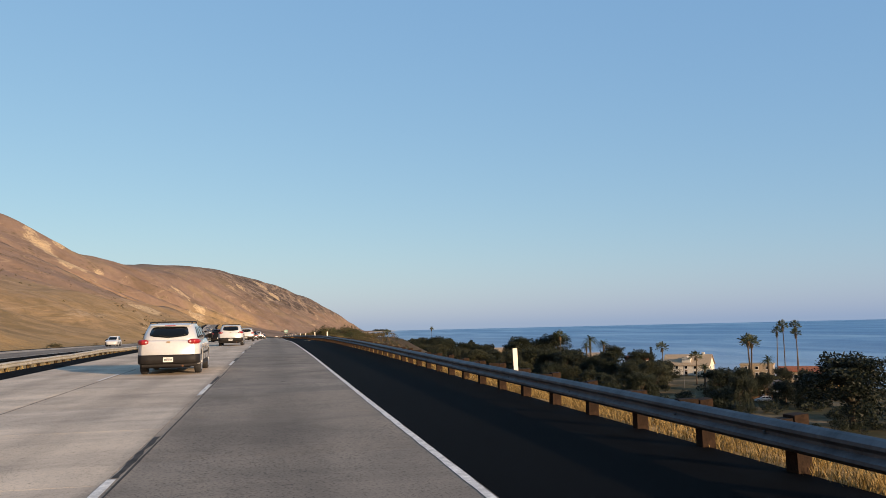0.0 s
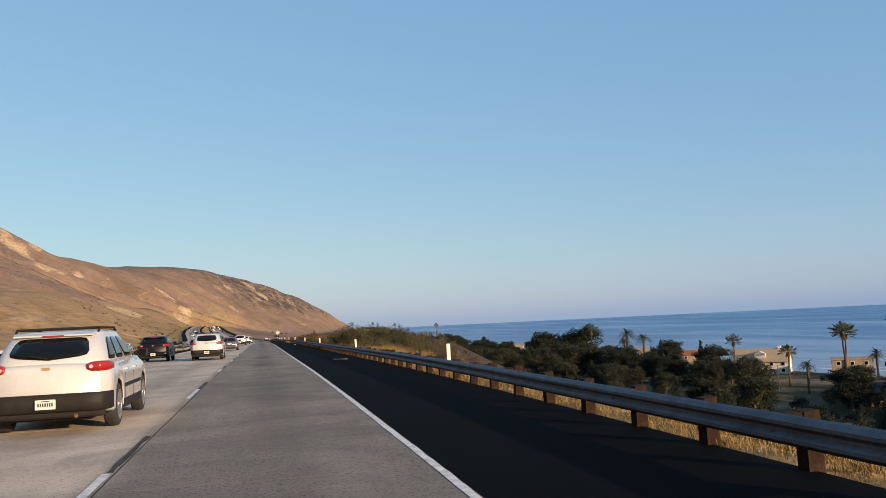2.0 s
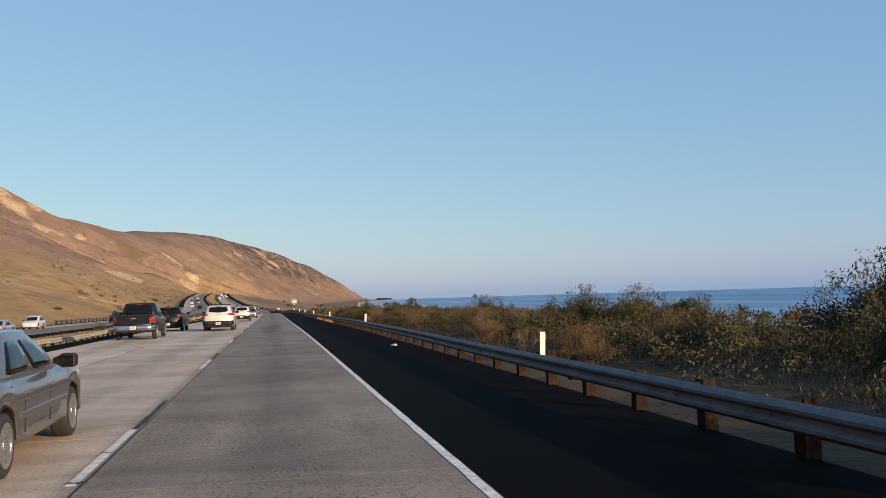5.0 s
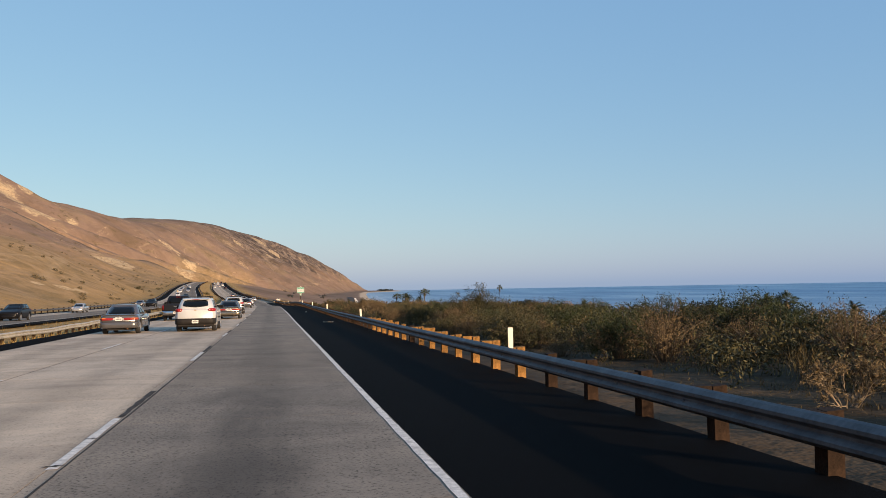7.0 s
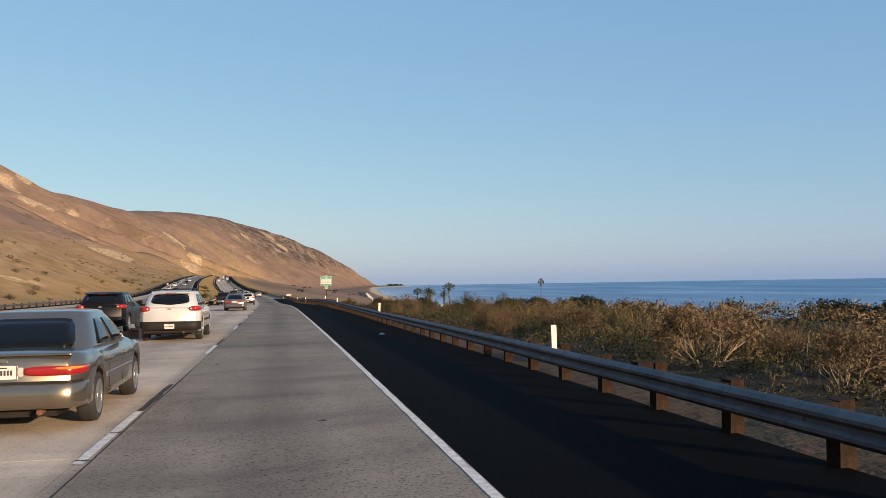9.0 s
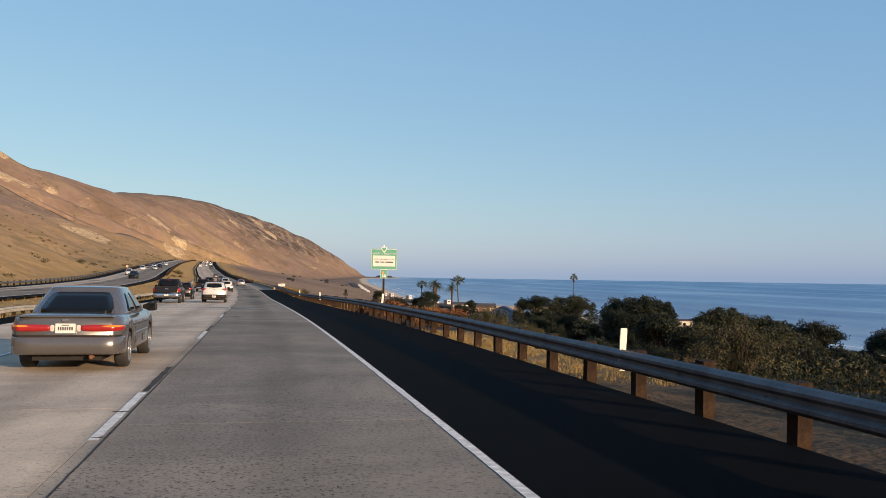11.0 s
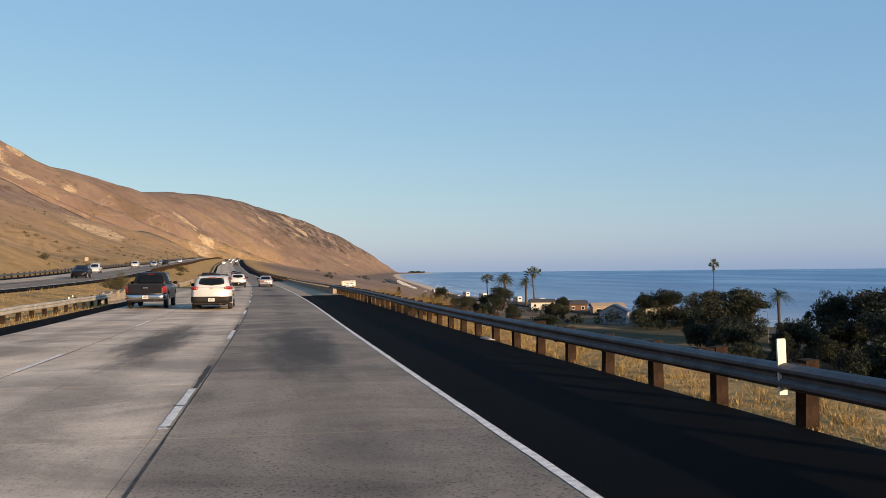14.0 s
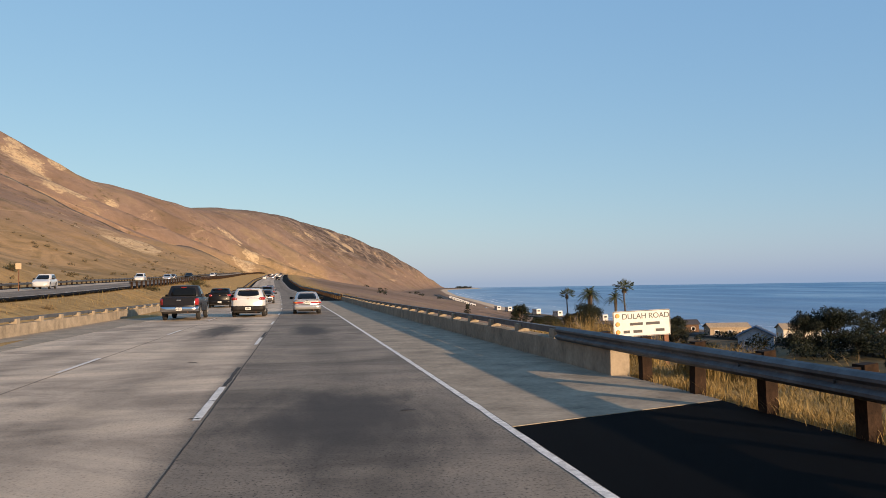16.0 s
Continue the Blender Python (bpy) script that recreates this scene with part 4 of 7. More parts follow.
spots = [(18.4, 5.0), (80.7, 5.0), (103, 5.0), (132, 5.0), (160, 5.0), (189, 5.0), (218.1, 5.0), (247, 5.0), (275.1, 5.0), (302, 5.0), (331, 5.0), (361.6, 6.02), (388, 5.0), (414.6, 5.0), (590, 5.5), (619, 5.5)]
# each is fixed to the near side of a spacer block
spots = [(post_place(round((y - 0.04 - post_shift(y)) / 1.905), 0.04) - 0.104, 5.05) if y < 480 and u < 6 else (y, u) for y, u in spots]
dl.matrix_world = pose(*at_road(spots[0][1], spots[0][0]), 1, -2, 0)
for i, (y, u) in enumerate(spots[1:]):
    on_post = y < 480 and u < 6
    if y == 361.6:
        free.matrix_world = pose(*at_road(u, y, 0.06), 1, 4, heading(y))
        continue
    copy_thing(dl if on_post else free, pose(*at_road(u, y, -0.03 if on_post else -0.35), 1.5 * math.sin(i * 3), 3 * math.sin(i * 5), heading(y) + 6 * math.sin(i * 2)))
for i, (y, u) in enumerate(((470, -14), (474, -14.5), (300, -13), (640, -12))):
    copy_thing(free, pose(*at_road(u, y, -0.75), 0, 2 * math.sin(i * 4), 0))


def rounded(w, h, r, z, n=5):
    """A rounded rectangle outline in x and z, at the depth y = z."""
    out = []
    for cx, cz, a0 in ((w - r, h - r, 0), (-w + r, h - r, 90), (-w + r, -h + r, 180), (w - r, -h + r, 270)):
        for k in range(n):
            a = radians(a0 + 90 * k / (n - 1))
            out.append((cx + r * math.cos(a), z, cz + r * math.sin(a)))
    return out


def plate(w, h, r, y0, y1, cx=0.0, cz=0.0):
    g = Geo().loft([rounded(w, h, r, y0), rounded(w, h, r, y1)])
    g.v = [(x + cx, y, z + cz) for x, y, z in g.v]
    return g


def highway_sign():
    """The tall green board on one timber post."""
    y = 362.4
    s = thing("highway_sign", pose(*at_road(6.23, y, 0.50), 0, 0, -4) @ Matrix.Scale(0.87, 4), "green roadside volunteer sign on a timber post", "sign")
    part("post", Geo().box(-0.055, 0.055, 0.02, 0.16, -1.2, 2.9), M_POST, s, "brown timber post", bevel=0.01)
    b = part("board", plate(0.76, 0.60, 0.05, -0.012, 0.012, 0, 2.60), M_GREEN, s, "green reflective board")
    part("border", Geo().loft([rounded(0.745, 0.585, 0.045, -0.0155), rounded(0.725, 0.565, 0.035, -0.0155)], cap=False), M_PLATE, b).matrix_basis = pose(0, 0, 2.60)
    part("panel", plate(0.64, 0.31, 0.02, -0.018, -0.013, 0, 2.50), M_PLATE, b, "white message panel")
    face = lambda x, z, d=-0.0215: Matrix.Translation((x, d, z)) @ Matrix.Rotation(radians(90), 4, "X")
    lettering("title", "ADOPT-A-HIGHWAY", 0.145, face(0, 2.92, -0.016), M_PLATE, b, "white lettering")
    lettering("message", "FOR INFORMATION", 0.125, face(0, 2.59), M_INK, b, "dark lettering")
    g = Geo()
    x = -0.5
    for w in (0.22, 0.04, 0.14, 0.05, 0.40):
        g.box(x, x + w, -0.0205, -0.0185, 2.40, 2.47)
        x += w + 0.045
    part("number_bars", g, M_INK, b, "dark bars in place of digits")
    crest = Geo().loft([[(0.2 * cx, d, 3.16 + 0.2 * cz) for cx, cz in ((0, -1), (0.62, -0.3), (0.95, 0.45), (0.6, 0.75), (0.25, 0.6), (0.22, 1.25), (-0.22, 1.25), (-0.25, 0.6), (-0.6, 0.75), (-0.95, 0.45), (-0.62, -0.3))] for d in (-0.03, -0.016)])
    part("crest", crest, M_PLATE, s, "white crest on the top edge")
    part("crest_field", Geo().loft([[(0.13 * cx, d, 3.17 + 0.13 * cz) for cx, cz in ((0, -1), (0.62, -0.3), (0.95, 0.45), (0.6, 0.7), (-0.6, 0.7), (-0.95, 0.45), (-0.62, -0.3))] for d in (-0.036, -0.031)]), M_GREEN, s)
    low = part("small_board", plate(0.205, 0.26, 0.03, -0.014, 0.010, 0, 1.76), M_GREEN, s, "small green pictogram board")
    part("border", Geo().loft([rounded(0.198, 0.253, 0.03, -0.0165), rounded(0.183, 0.238, 0.025, -0.0165)], cap=False), M_PLATE, low).matrix_basis = pose(0, 0, 1.76)
    part("shape", plate(0.045, 0.07, 0.02, -0.019, -0.015, -0.03, 1.82), M_ORANGE, low, "plain orange shape")
    part("shape", plate(0.055, 0.08, 0.02, -0.019, -0.015, 0.06, 1.64), M_PLATE, low, "plain white shape")
    part("shape", plate(0.03, 0.085, 0.01, -0.019, -0.015, -0.05, 1.65), M_PLATE, low, "plain white shape")


def road_name_sign():
    """The white bridge sign with reflectors at the start of the parapet."""
    y = 480.5
    s = thing("bridge_sign", pose(*at_road(6.64, y, -0.17), 0, -2, 2) @ Matrix.Scale(0.95, 4), "weathered white bridge name sign with amber reflectors", "sign")
    for x in (-0.05, 0.55):
        part("post", Geo().box(x - 0.05, x + 0.05, 0.02, 0.1, -1.4, 1.2 if x > 0 else 0.95), M_RUST if x > 0 else M_POST, s)
    b = part("board", plate(0.64, 0.275, 0.03, -0.01, 0.01, 0, 1.0), M_PLATE, s, "sun-bleached white board")
    part("border", Geo().loft([rounded(0.635, 0.27, 0.03, -0.0125), rounded(0.622, 0.257, 0.022, -0.0125)], cap=False), M_INK, b).matrix_basis = pose(0, 0, 1.0)
    face = lambda x, z: Matrix.Translation((x, -0.0135, z)) @ Matrix.Rotation(radians(90), 4, "X")
    lettering("name", "DULAH ROAD", 0.165, face(0.09, 1.15), M_INK, b, "faded dark lettering")
    for x0, x1, z in ((-0.27, 0.02, 0.99), (0.09, 0.40, 0.99), (-0.42, -0.28, 0.83), (-0.2, 0.0, 0.83), (0.3, 0.5, 0.84)):
        part("text_bar", Geo().box(x0, x1, -0.0135, -0.0115, z - 0.03, z + 0.03), M_INK, b, "faded unreadable line of writing")
    for z in (1.18, 1.0, 0.83):
        part("reflector", Geo().tube([(-0.54, -0.012, z), (-0.54, -0.03, z)], [0.05, 0.045], 14), M_ORANGE, b, "round amber reflector")


M_TANSIGN = plain("faded_tan_board", (0.42, 0.32, 0.20), 0.7, var=0.1)
highway_sign()
road_name_sign()


def small_sign(m, w, h, tall, material, label):
    s = thing("roadside_sign", m, label, "sign", "small roadside signs")
    part("post", Geo().box(-0.04, 0.04, 0.01, 0.09, -0.4, tall), M_RUST, s)
    part("board", plate(w, h, 0.04, -0.01, 0.008, 0, tall - h), material, s)


def on_land(x, y, rot=0.0, h=0.0):
    return pose(x, y, land(x, y) + h, 0, 0, rot)


small_sign(on_land(float(OX(160)) + 9.5, 165), 0.35, 0.45, 3.2, M_STEEL, "grey back of a roadside sign on a post")
small_sign(on_land(-35.5, 553), 0.28, 0.30, 2.9, M_TANSIGN, "faded tan roadside sign on a post")

# bits lying on the shoulder
for i, (y, u, w, run, turn) in enumerate(((174.2, 4.45, 0.12, 0.2, 0), (291, 3.9, 0.12, 0.2, 40), (427.9, 5.16, 0.13, 0.8, 10), (253.6, 5.55, 0.13, 0.22, 120), (254.5, 5.8, 0.07, 0.12, 160))):
    r = random.Random(i)
    rag = thing("litter", pose(*at_road(u, y, 0.0), 0, 0, turn), "crumpled white scrap lying on the asphalt" if run < 0.5 else "long crumpled white rag lying at the edge of the asphalt", "litter", "scraps on the shoulder")
    gg = Geo()
    rings = []
    for k in range(9):
        a = 1 - (abs(k - 4) / 4.6) ** 2
        sway = w * r.uniform(-0.3, 0.3)
        rings.append([(sway + w * a * math.cos(t) * r.uniform(0.6, 1.1), (k / 8 - 0.5) * run, 0.015 + w * 0.5 * a * max(0, math.sin(t)) * r.uniform(0.5, 1.3)) for t in [math.pi * 2 * j / 10 for j in range(10)]])
    part("scrap", gg.loft(rings), M_RAG, rag, smooth=True)


def drain_inlet(u, y):
    """Pale concrete collar with a dark grate, flush in the shoulder."""
    d = thing("drain_inlet", pose(*at_road(u, y), 0, 0, 0) @ Matrix.Scale(0.78, 4), "pale concrete drain inlet with a dark steel grate", "drain", "drain inlets")
    collar = Geo()
    for x0, x1, y0, y1 in ((-0.42, -0.30, -0.62, 0.62), (0.30, 0.42, -0.62, 0.62), (-0.30, 0.30, -0.62, -0.50), (-0.30, 0.30, 0.50, 0.62)):
        collar.box(x0, x1, y0, y1, -0.05, 0.012)
    part("collar", collar, M_CONC2, d)
    for k in range(9):
        part("grate_bar", Geo().box(-0.30, 0.30, -0.48 + k * 0.115, -0.43 + k * 0.115, -0.05, 0.006), M_TAR, d)


drain_inlet(4.05, 257.9)
drain_inlet(4.12, 102.3)

# ---- vehicles ----
def wheel(parent, x, y, r, w, side):
    tyre = Geo()
    prof = [(-0.5, 0.66), (-0.5, 0.90), (-0.42, 0.975), (-0.2, 1.0), (0.2, 1.0), (0.42, 0.975), (0.5, 0.90), (0.5, 0.66)]
    rings = []
    for k in range(29):
        a = 2 * math.pi * k / 28
        rings.append([(x + p * w, y + q * r * math.cos(a), r + q * r * math.sin(a)) for p, q in prof])
    tyre.loft(rings, cap=False)
    t = part("wheel", tyre, M_RUBBER, parent, smooth=True)
    xo = x + side * w * 0.5
    part("rim", Geo().tube([(x - side * w * 0.3, y, r), (xo - side * 0.09, y, r)], [0.69 * r, 0.69 * r], 24), M_TRIM, t)
    sp = Geo()
    for k in range(7):
        m = Matrix.Translation((xo - side * 0.025, y, r)) @ Matrix.Rotation(2 * math.pi * k / 7, 4, "X")
        sp.box(-0.02, 0.02, -0.042, 0.042, 0.04, 0.66 * r, m)
    sp.tube([(xo - side * 0.05, y, r), (xo - side * 0.0, y, r)], [0.085, 0.07], 12)
    ring = [[(xo + side * dx, y + q * r * math.cos(2 * math.pi * k / 28), r + q * r * math.sin(2 * math.pi * k / 28)) for k in range(28)] for dx, q in ((-0.03, 0.70), (0.006, 0.70), (0.0, 0.60), (-0.06, 0.58))]
    sp.loft(ring, cap=False)
    part("spoke_disc", sp, M_RIM, t, "silver alloy spokes")


KINDS = {
    # length, width, height, belt, base, rear edge of cabin at belt and roof, front edge at roof and belt, bonnet, deck, wheel
    "suv":    (5.0, 1.98, 1.69, 1.13, 0.30, 0.10, 0.66, 2.75, 3.85, 1.02, 1.13, 0.37),
    "sedan":  (4.75, 1.78, 1.42, 0.93, 0.26, 0.72, 1.42, 2.85, 3.72, 0.86, 0.93, 0.315),
    "pickup": (5.8, 2.02, 1.90, 1.24, 0.46, 2.02, 2.22, 3.50, 4.42, 1.16, 1.24, 0.41),
    "cross":  (4.5, 1.84, 1.66, 1.06, 0.28, 0.12, 0.62, 2.45, 3.42, 0.95, 1.06, 0.345),
}


def car(kind, m, body_paint, label, group="", plate_bars=True, rails=False, cladding=False, category="car", far=False):
    L, W, H, belt, base, a0, b0, b1, a1, hood, deck, wr = KINDS[kind]
    c = thing({"suv": "suv", "sedan": "sedan", "pickup": "pickup_truck", "cross": "crossover"}[kind], m, label, category, group)
    hw = W / 2
    ax = (0.98 if kind != "pickup" else 1.30, L - 0.92)
    tall = kind in ("suv", "cross")
    zs = base + (belt - base) * 0.52
    gap = wr * 1.15

    # shell: cross-sections along the car, their lower edge lifted over the wheels
    def section(y):
        e, f = min(1.0, y / 0.42), min(1.0, (L - y) / 0.62)
        round_r = (1 - (1 - e) ** 2.6) * 0.16 + 0.84
        round_f = (1 - (1 - f) ** 2.2) * 0.24 + 0.76
        w = hw * min(round_r, round_f)
        top = float(np.interp(y, [0, 0.04, 0.2, 0.9, a0 + 0.5, a1, a1 + 0.3, L - 0.5, L - 0.12, L], [deck - 0.09, deck - 0.035, deck, deck + 0.01, belt, belt, hood + 0.06, hood - 0.03, hood - 0.12, hood - 0.24]))
        zb = base + 0.10 * (1 - e) + 0.10 * (1 - f)
        for q in ax:
            if abs(y - q) < gap:
                zb = max(zb, wr + math.sqrt(max(0.0, gap * gap - (y - q) ** 2)))
        wt = w * float(np.interp(y, [0, 0.3, a1, L], [0.90, 0.925, 0.91, 0.80]))
        half = [(0.72 * w, zb), (0.955 * w, zb + 0.004), (0.985 * w, zb + 0.04), (0.992 * w, zb + (zs - zb) * 0.4 if zs > zb else zb + 0.06)]
        z2 = max(zs, zb + 0.09)
        half += [(w, z2), (0.996 * w, z2 + (top - z2) * 0.3), (0.98 * w, z2 + (top - z2) * 0.62), (wt + 0.025, top - 0.035), (wt - 0.02, top - 0.006), (wt * 0.75, top + 0.016), (wt * 0.35, top + 0.03)]
        return [(-x, y, z) for x, z in half] + [(x, y, z) for x, z in half[::-1]]

    ys = sorted(set([0, 0.012, 0.035, 0.07, 0.12, 0.2, 0.3, 0.45, a1, a1 + 0.15, a1 + 0.3, 1.9, 2.2, 2.6, 3.0, L - 0.4, L - 0.25, L - 0.14, L - 0.06, L - 0.02, L] + [round(q + gap * math.sin(math.pi * k / 14), 4) for q in ax for k in range(-7, 8)] + [round(q + s * (gap + 0.012), 4) for q in ax for s in (-1, 1)]))
    shell = part("body", Geo().loft([section(y) for y in ys]), body_paint, c, smooth=True, bevel=0.0)
    for q in ax:
        for s in (-1, 1):
            wheel(c, s * (hw - 0.125), q, wr, 0.22, s)
            rg = []
            for k in range(17):
                a = math.pi * k / 16
                rg.append([(s * (hw - 0.35), q + gap * 0.97 * math.cos(a), wr + gap * 0.97 * math.sin(a)), (s * (hw - 0.02), q + gap * math.cos(a), wr + gap * math.sin(a)), (s * (hw - 0.02), q + gap * 1.05 * math.cos(a), wr + gap * 1.05 * math.sin(a)), (s * (hw - 0.35), q + gap * 1.02 * math.cos(a), wr + gap * 1.02 * math.sin(a))])
            part("wheel_arch", Geo().loft(rg), M_TRIM, c, "dark wheel arch liner")
    part("underbody", Geo().box(-hw + 0.34, hw - 0.34, 0.2, L - 0.25, base - 0.08, belt - 0.18), M_TRIM, c)

    # cabin: rounded plan drawn in towards the roof
    low = belt - 0.05
    tip = 0.70 if kind == "sedan" else 0.745

    def rim(t):
        k = min(1.0, t)
        bow = 0.07 * math.sin(math.pi * min(1, k))
        a = a0 + (b0 - a0) * (k ** (1.6 if tall else 1.15)) - (0 if kind == "sedan" else 0.3 * bow)
        b = a1 + (b1 - a1) * k ** 1.1 + 0.6 * bow
        w = hw * (0.93 + (tip - 0.93) * k ** 1.35)
        return (a + b) / 2, (b - a) / 2, w, low + (H - 0.075 - low) * k

    POW = 6.5

    def cab(q, t, off=0.0):
        """q: 0..1 rear, 1..2 right side, 2..3 front, 3..4 left side; t: 0 belt, 1 roof edge."""
        y0, l, w, z = rim(t)
        side, f = int(q) % 4, 2 * (q - int(q)) - 1
        lim = 0.5 ** (1 / POW) * f
        arc = (1 - abs(lim) ** POW) ** (1 / POW)
        x, y = ((lim, -arc), (arc, lim), (-lim, arc), (-arc, -lim))[side]
        return Vector((x * w, y0 + y * l, z)) + Vector((x, y, 0.35)).normalized() * off

    qs = [i + f for i in range(4) for f in (0, 0.03, 0.08, 0.2, 0.4, 0.6, 0.8, 0.92, 0.97)]
    rings = [[cab(q, t) for q in qs] for t in (0, 0.2, 0.4, 0.6, 0.8, 0.92, 1.0)]
    y0, l, w, z = rim(1.0)
    for k, dz in ((0.985, 0.022), (0.95, 0.04), (0.85, 0.055), (0.6, 0.068), (0.2, 0.075)):
        rings.append([Vector(((p.x) * k, y0 + (p.y - y0) * (1 - (1 - k) * w / l if k > 0.8 else k), z + dz)) for p in rings[6]])
    part("cabin", Geo().loft(rings), body_paint, c, smooth=True)

    def pane(q0, q1, t0, t1, off=0.007, sag=0.0, slant=(0.0, 0.0), n=9, k=5):
        g = Geo()
        for layer in (off, off - 0.02):
            for j in range(k):
                for i in range(n):
                    s, v = i / (n - 1), j / (k - 1)
                    lo = t0 - sag * (1 - abs(2 * s - 1))
                    t = lo + (t1 - lo) * v
                    q = q0 + (q1 - q0) * s
                    q += slant[0] * v * (1 - s) + slant[1] * v * s
                    e = 0.22 if 0 < i < n - 1 or 0 < j < k - 1 else 0.0
                    if (i in (0, n - 1)) and (j in (0, k - 1)):
                        q += (0.03 if i == 0 else -0.03) * (q1 - q0)
                        t += 0.03 if j == 0 else -0.03
                    g.v.append(tuple(cab(q, t, layer)))
        o = n * k
        for j in range(k - 1):
            for i in range(n - 1):
                a = j * n + i
                g.f += [(a, a + 1, a + n + 1, a + n), (a + o, a + o + n, a + o + n + 1, a + o + 1)]
        edge = [i for i in range(n)] + [j * n + n - 1 for j in range(1, k)] + [(k - 1) * n + i for i in range(n - 2, -1, -1)] + [j * n for j in range(k - 2, 0, -1)]
        g.f += [(p, p + o, edge[(i + 1) % len(edge)] + o, edge[(i + 1) % len(edge)]) for i, p in enumerate(edge)]
        return g

    if tall:
        part("rear_window", pane(0.10, 0.90, 0.34, 0.90, sag=0.12), M_GLASS, c, "dark tinted rear window", smooth=True)
    else:
        part("rear_window", pane(0.08, 0.92, 0.14, 0.92), M_GLASS, c, "dark tinted rear window", smooth=True)
    part("windscreen", pane(2.07, 2.93, 0.14, 0.92), M_GLASS, c, smooth=True)
    cuts = ((0.07, 0.24, 0.06, 0.03), (0.27, 0.53, 0.02, 0.0), (0.56, 0.90, 0.0, -0.10)) if tall else ((0.12, 0.47, 0.07, 0.0), (0.50, 0.90, 0.0, -0.12))
    for s0, s1, d0, d1 in cuts:
        part("side_window", pane(1 + s0, 1 + s1, 0.17, 0.88, slant=(d0, d1), n=7), M_GLASS, c, smooth=True)
        part("side_window", pane(4 - s1, 4 - s0, 0.17, 0.88, slant=(-d1, -d0), n=7), M_GLASS, c, smooth=True)

    # bumpers follow the rounded plan of the shell
    def corner(e):
        return 0.42 * (1 - (1 - min(0.99, (e - 0.84) / 0.16)) ** (1 / 2.6)) if e > 0.84 else 0.0

    def bumper(y_end, sign, z0, z1, deep, w0, bulge):
        g = []
        for s in (-1, -0.985, -0.96, -0.93, -0.89, -0.84, -0.6, -0.3, 0, 0.3, 0.6, 0.84, 0.89, 0.93, 0.96, 0.985, 1):
            x = s * hw * w0
            y = y_end + (corner(abs(s) * w0) if sign > 0 else -deep * abs(s) ** 5)
            pr = [(0.10, z0 + 0.015), (0.0, z0), (-bulge, z0 + 0.03), (-bulge * 1.15, (z0 + z1) / 2), (-bulge, z1 - 0.02), (-bulge * 0.4, z1), (0.10, z1 - 0.004)]
            g.append([(x * (1 - 0.03 * (j in (0, 1, 6))), y + sign * d, z) for j, (d, z) in enumerate(pr)])
        return Geo().loft(g)

    bz0, bz1 = {"suv": (0.36, 0.66), "cross": (0.28, 0.62), "sedan": (0.29, 0.585), "pickup": (0.48, 0.74)}[kind]
    low_mat = M_TRIM if cladding else (M_CHROME if kind == "pickup" else body_paint)
    part("bumper", bumper(0.0, 1, bz0, bz1, 0.30, 1.0, 0.05), low_mat, c, "dark grey lower bumper" if cladding else "", smooth=True)
    part("front_bumper", bumper(L, -1, base, 0.60, 0.42, 0.96, 0.05), M_TRIM if cladding else body_paint, c, smooth=True)
    if kind != "sedan":
        part("valance", bumper(0.05, 1, bz0 - 0.10, bz0 + 0.02, 0.25, 0.90, 0.02), M_TRIM, c)
    else:
        part("bumper_seam", bumper(0.0, 1, 0.585, 0.60, 0.28, 0.965, 0.012), M_TRIM, c, "dark gap above the bumper")
        part("boot_lip", bumper(0.03, 1, 0.905, 0.93, 0.22, 0.86, 0.035), body_paint, c, smooth=True)

    # lamps wrap round the rear corners
    def lamp(s, x0, x1, z0, z1, back, out=0.012, corner=0.02):
        g = []
        for i in range(15):
            f = i / 14
            x = x0 + (x1 - x0) * f
            e = abs(x) / hw
            y = 0.03 + (0.42 * (1 - (1 - min(0.99, (e - 0.84) / 0.16)) ** (1 / 2.6)) if e > 0.84 else 0.0)
            zz0, zz1 = z0 + corner * (abs(2 * f - 1) ** 4), z1 - corner * (abs(2 * f - 1) ** 4)
            xo = min(e, 0.995) * hw * s + (out * s if e > 0.9 else 0)
            g.append([(xo, y - out - 0.03, zz0 + 0.01), (xo, y - out - 0.036, (zz0 + zz1) / 2), (xo, y - out - 0.03, zz1 - 0.01), (xo, y + 0.06, zz1), (xo, y + 0.06, zz0)])
        return Geo().loft(g)

    for s in (-1, 1):
        if kind == "pickup":
            part("tail_light", lamp(s, hw * 0.83, hw * 0.99, 0.82, 1.18, 0.12), M_RED, c, smooth=True)
        elif kind == "sedan":
            part("tail_light", lamp(s, 0.235, hw * 0.985, 0.665, 0.795, 0.30), M_RED, c, smooth=True)
            part("turn_light", lamp(s, hw * 0.62, hw * 0.99, 0.735, 0.785, 0.30, 0.016), M_AMBER, c, "amber upper lens")
            part("reverse_light", lamp(s, 0.172, 0.235, 0.665, 0.79, 0.3), M_CLEAR, c)
        else:
            zc = 1.075 if kind == "suv" else 0.97
            part("tail_light", lamp(s, hw * 0.63, hw * 0.99, zc - 0.085, zc + 0.085, 0.26, 0.014, 0.04), M_RED, c, smooth=True)
            part("reverse_light", Geo().tube([(s * hw * 0.70, -0.032, zc), (s * hw * 0.70, 0.03, zc)], [0.03, 0.04], 14), M_CLEAR, c)
        part("headlight", Geo().box(s * hw * 0.70 - 0.16, s * hw * 0.70 + 0.16, L - 0.32, L - 0.10, 0.66, 0.80), M_CLEAR, c, bevel=0.02)
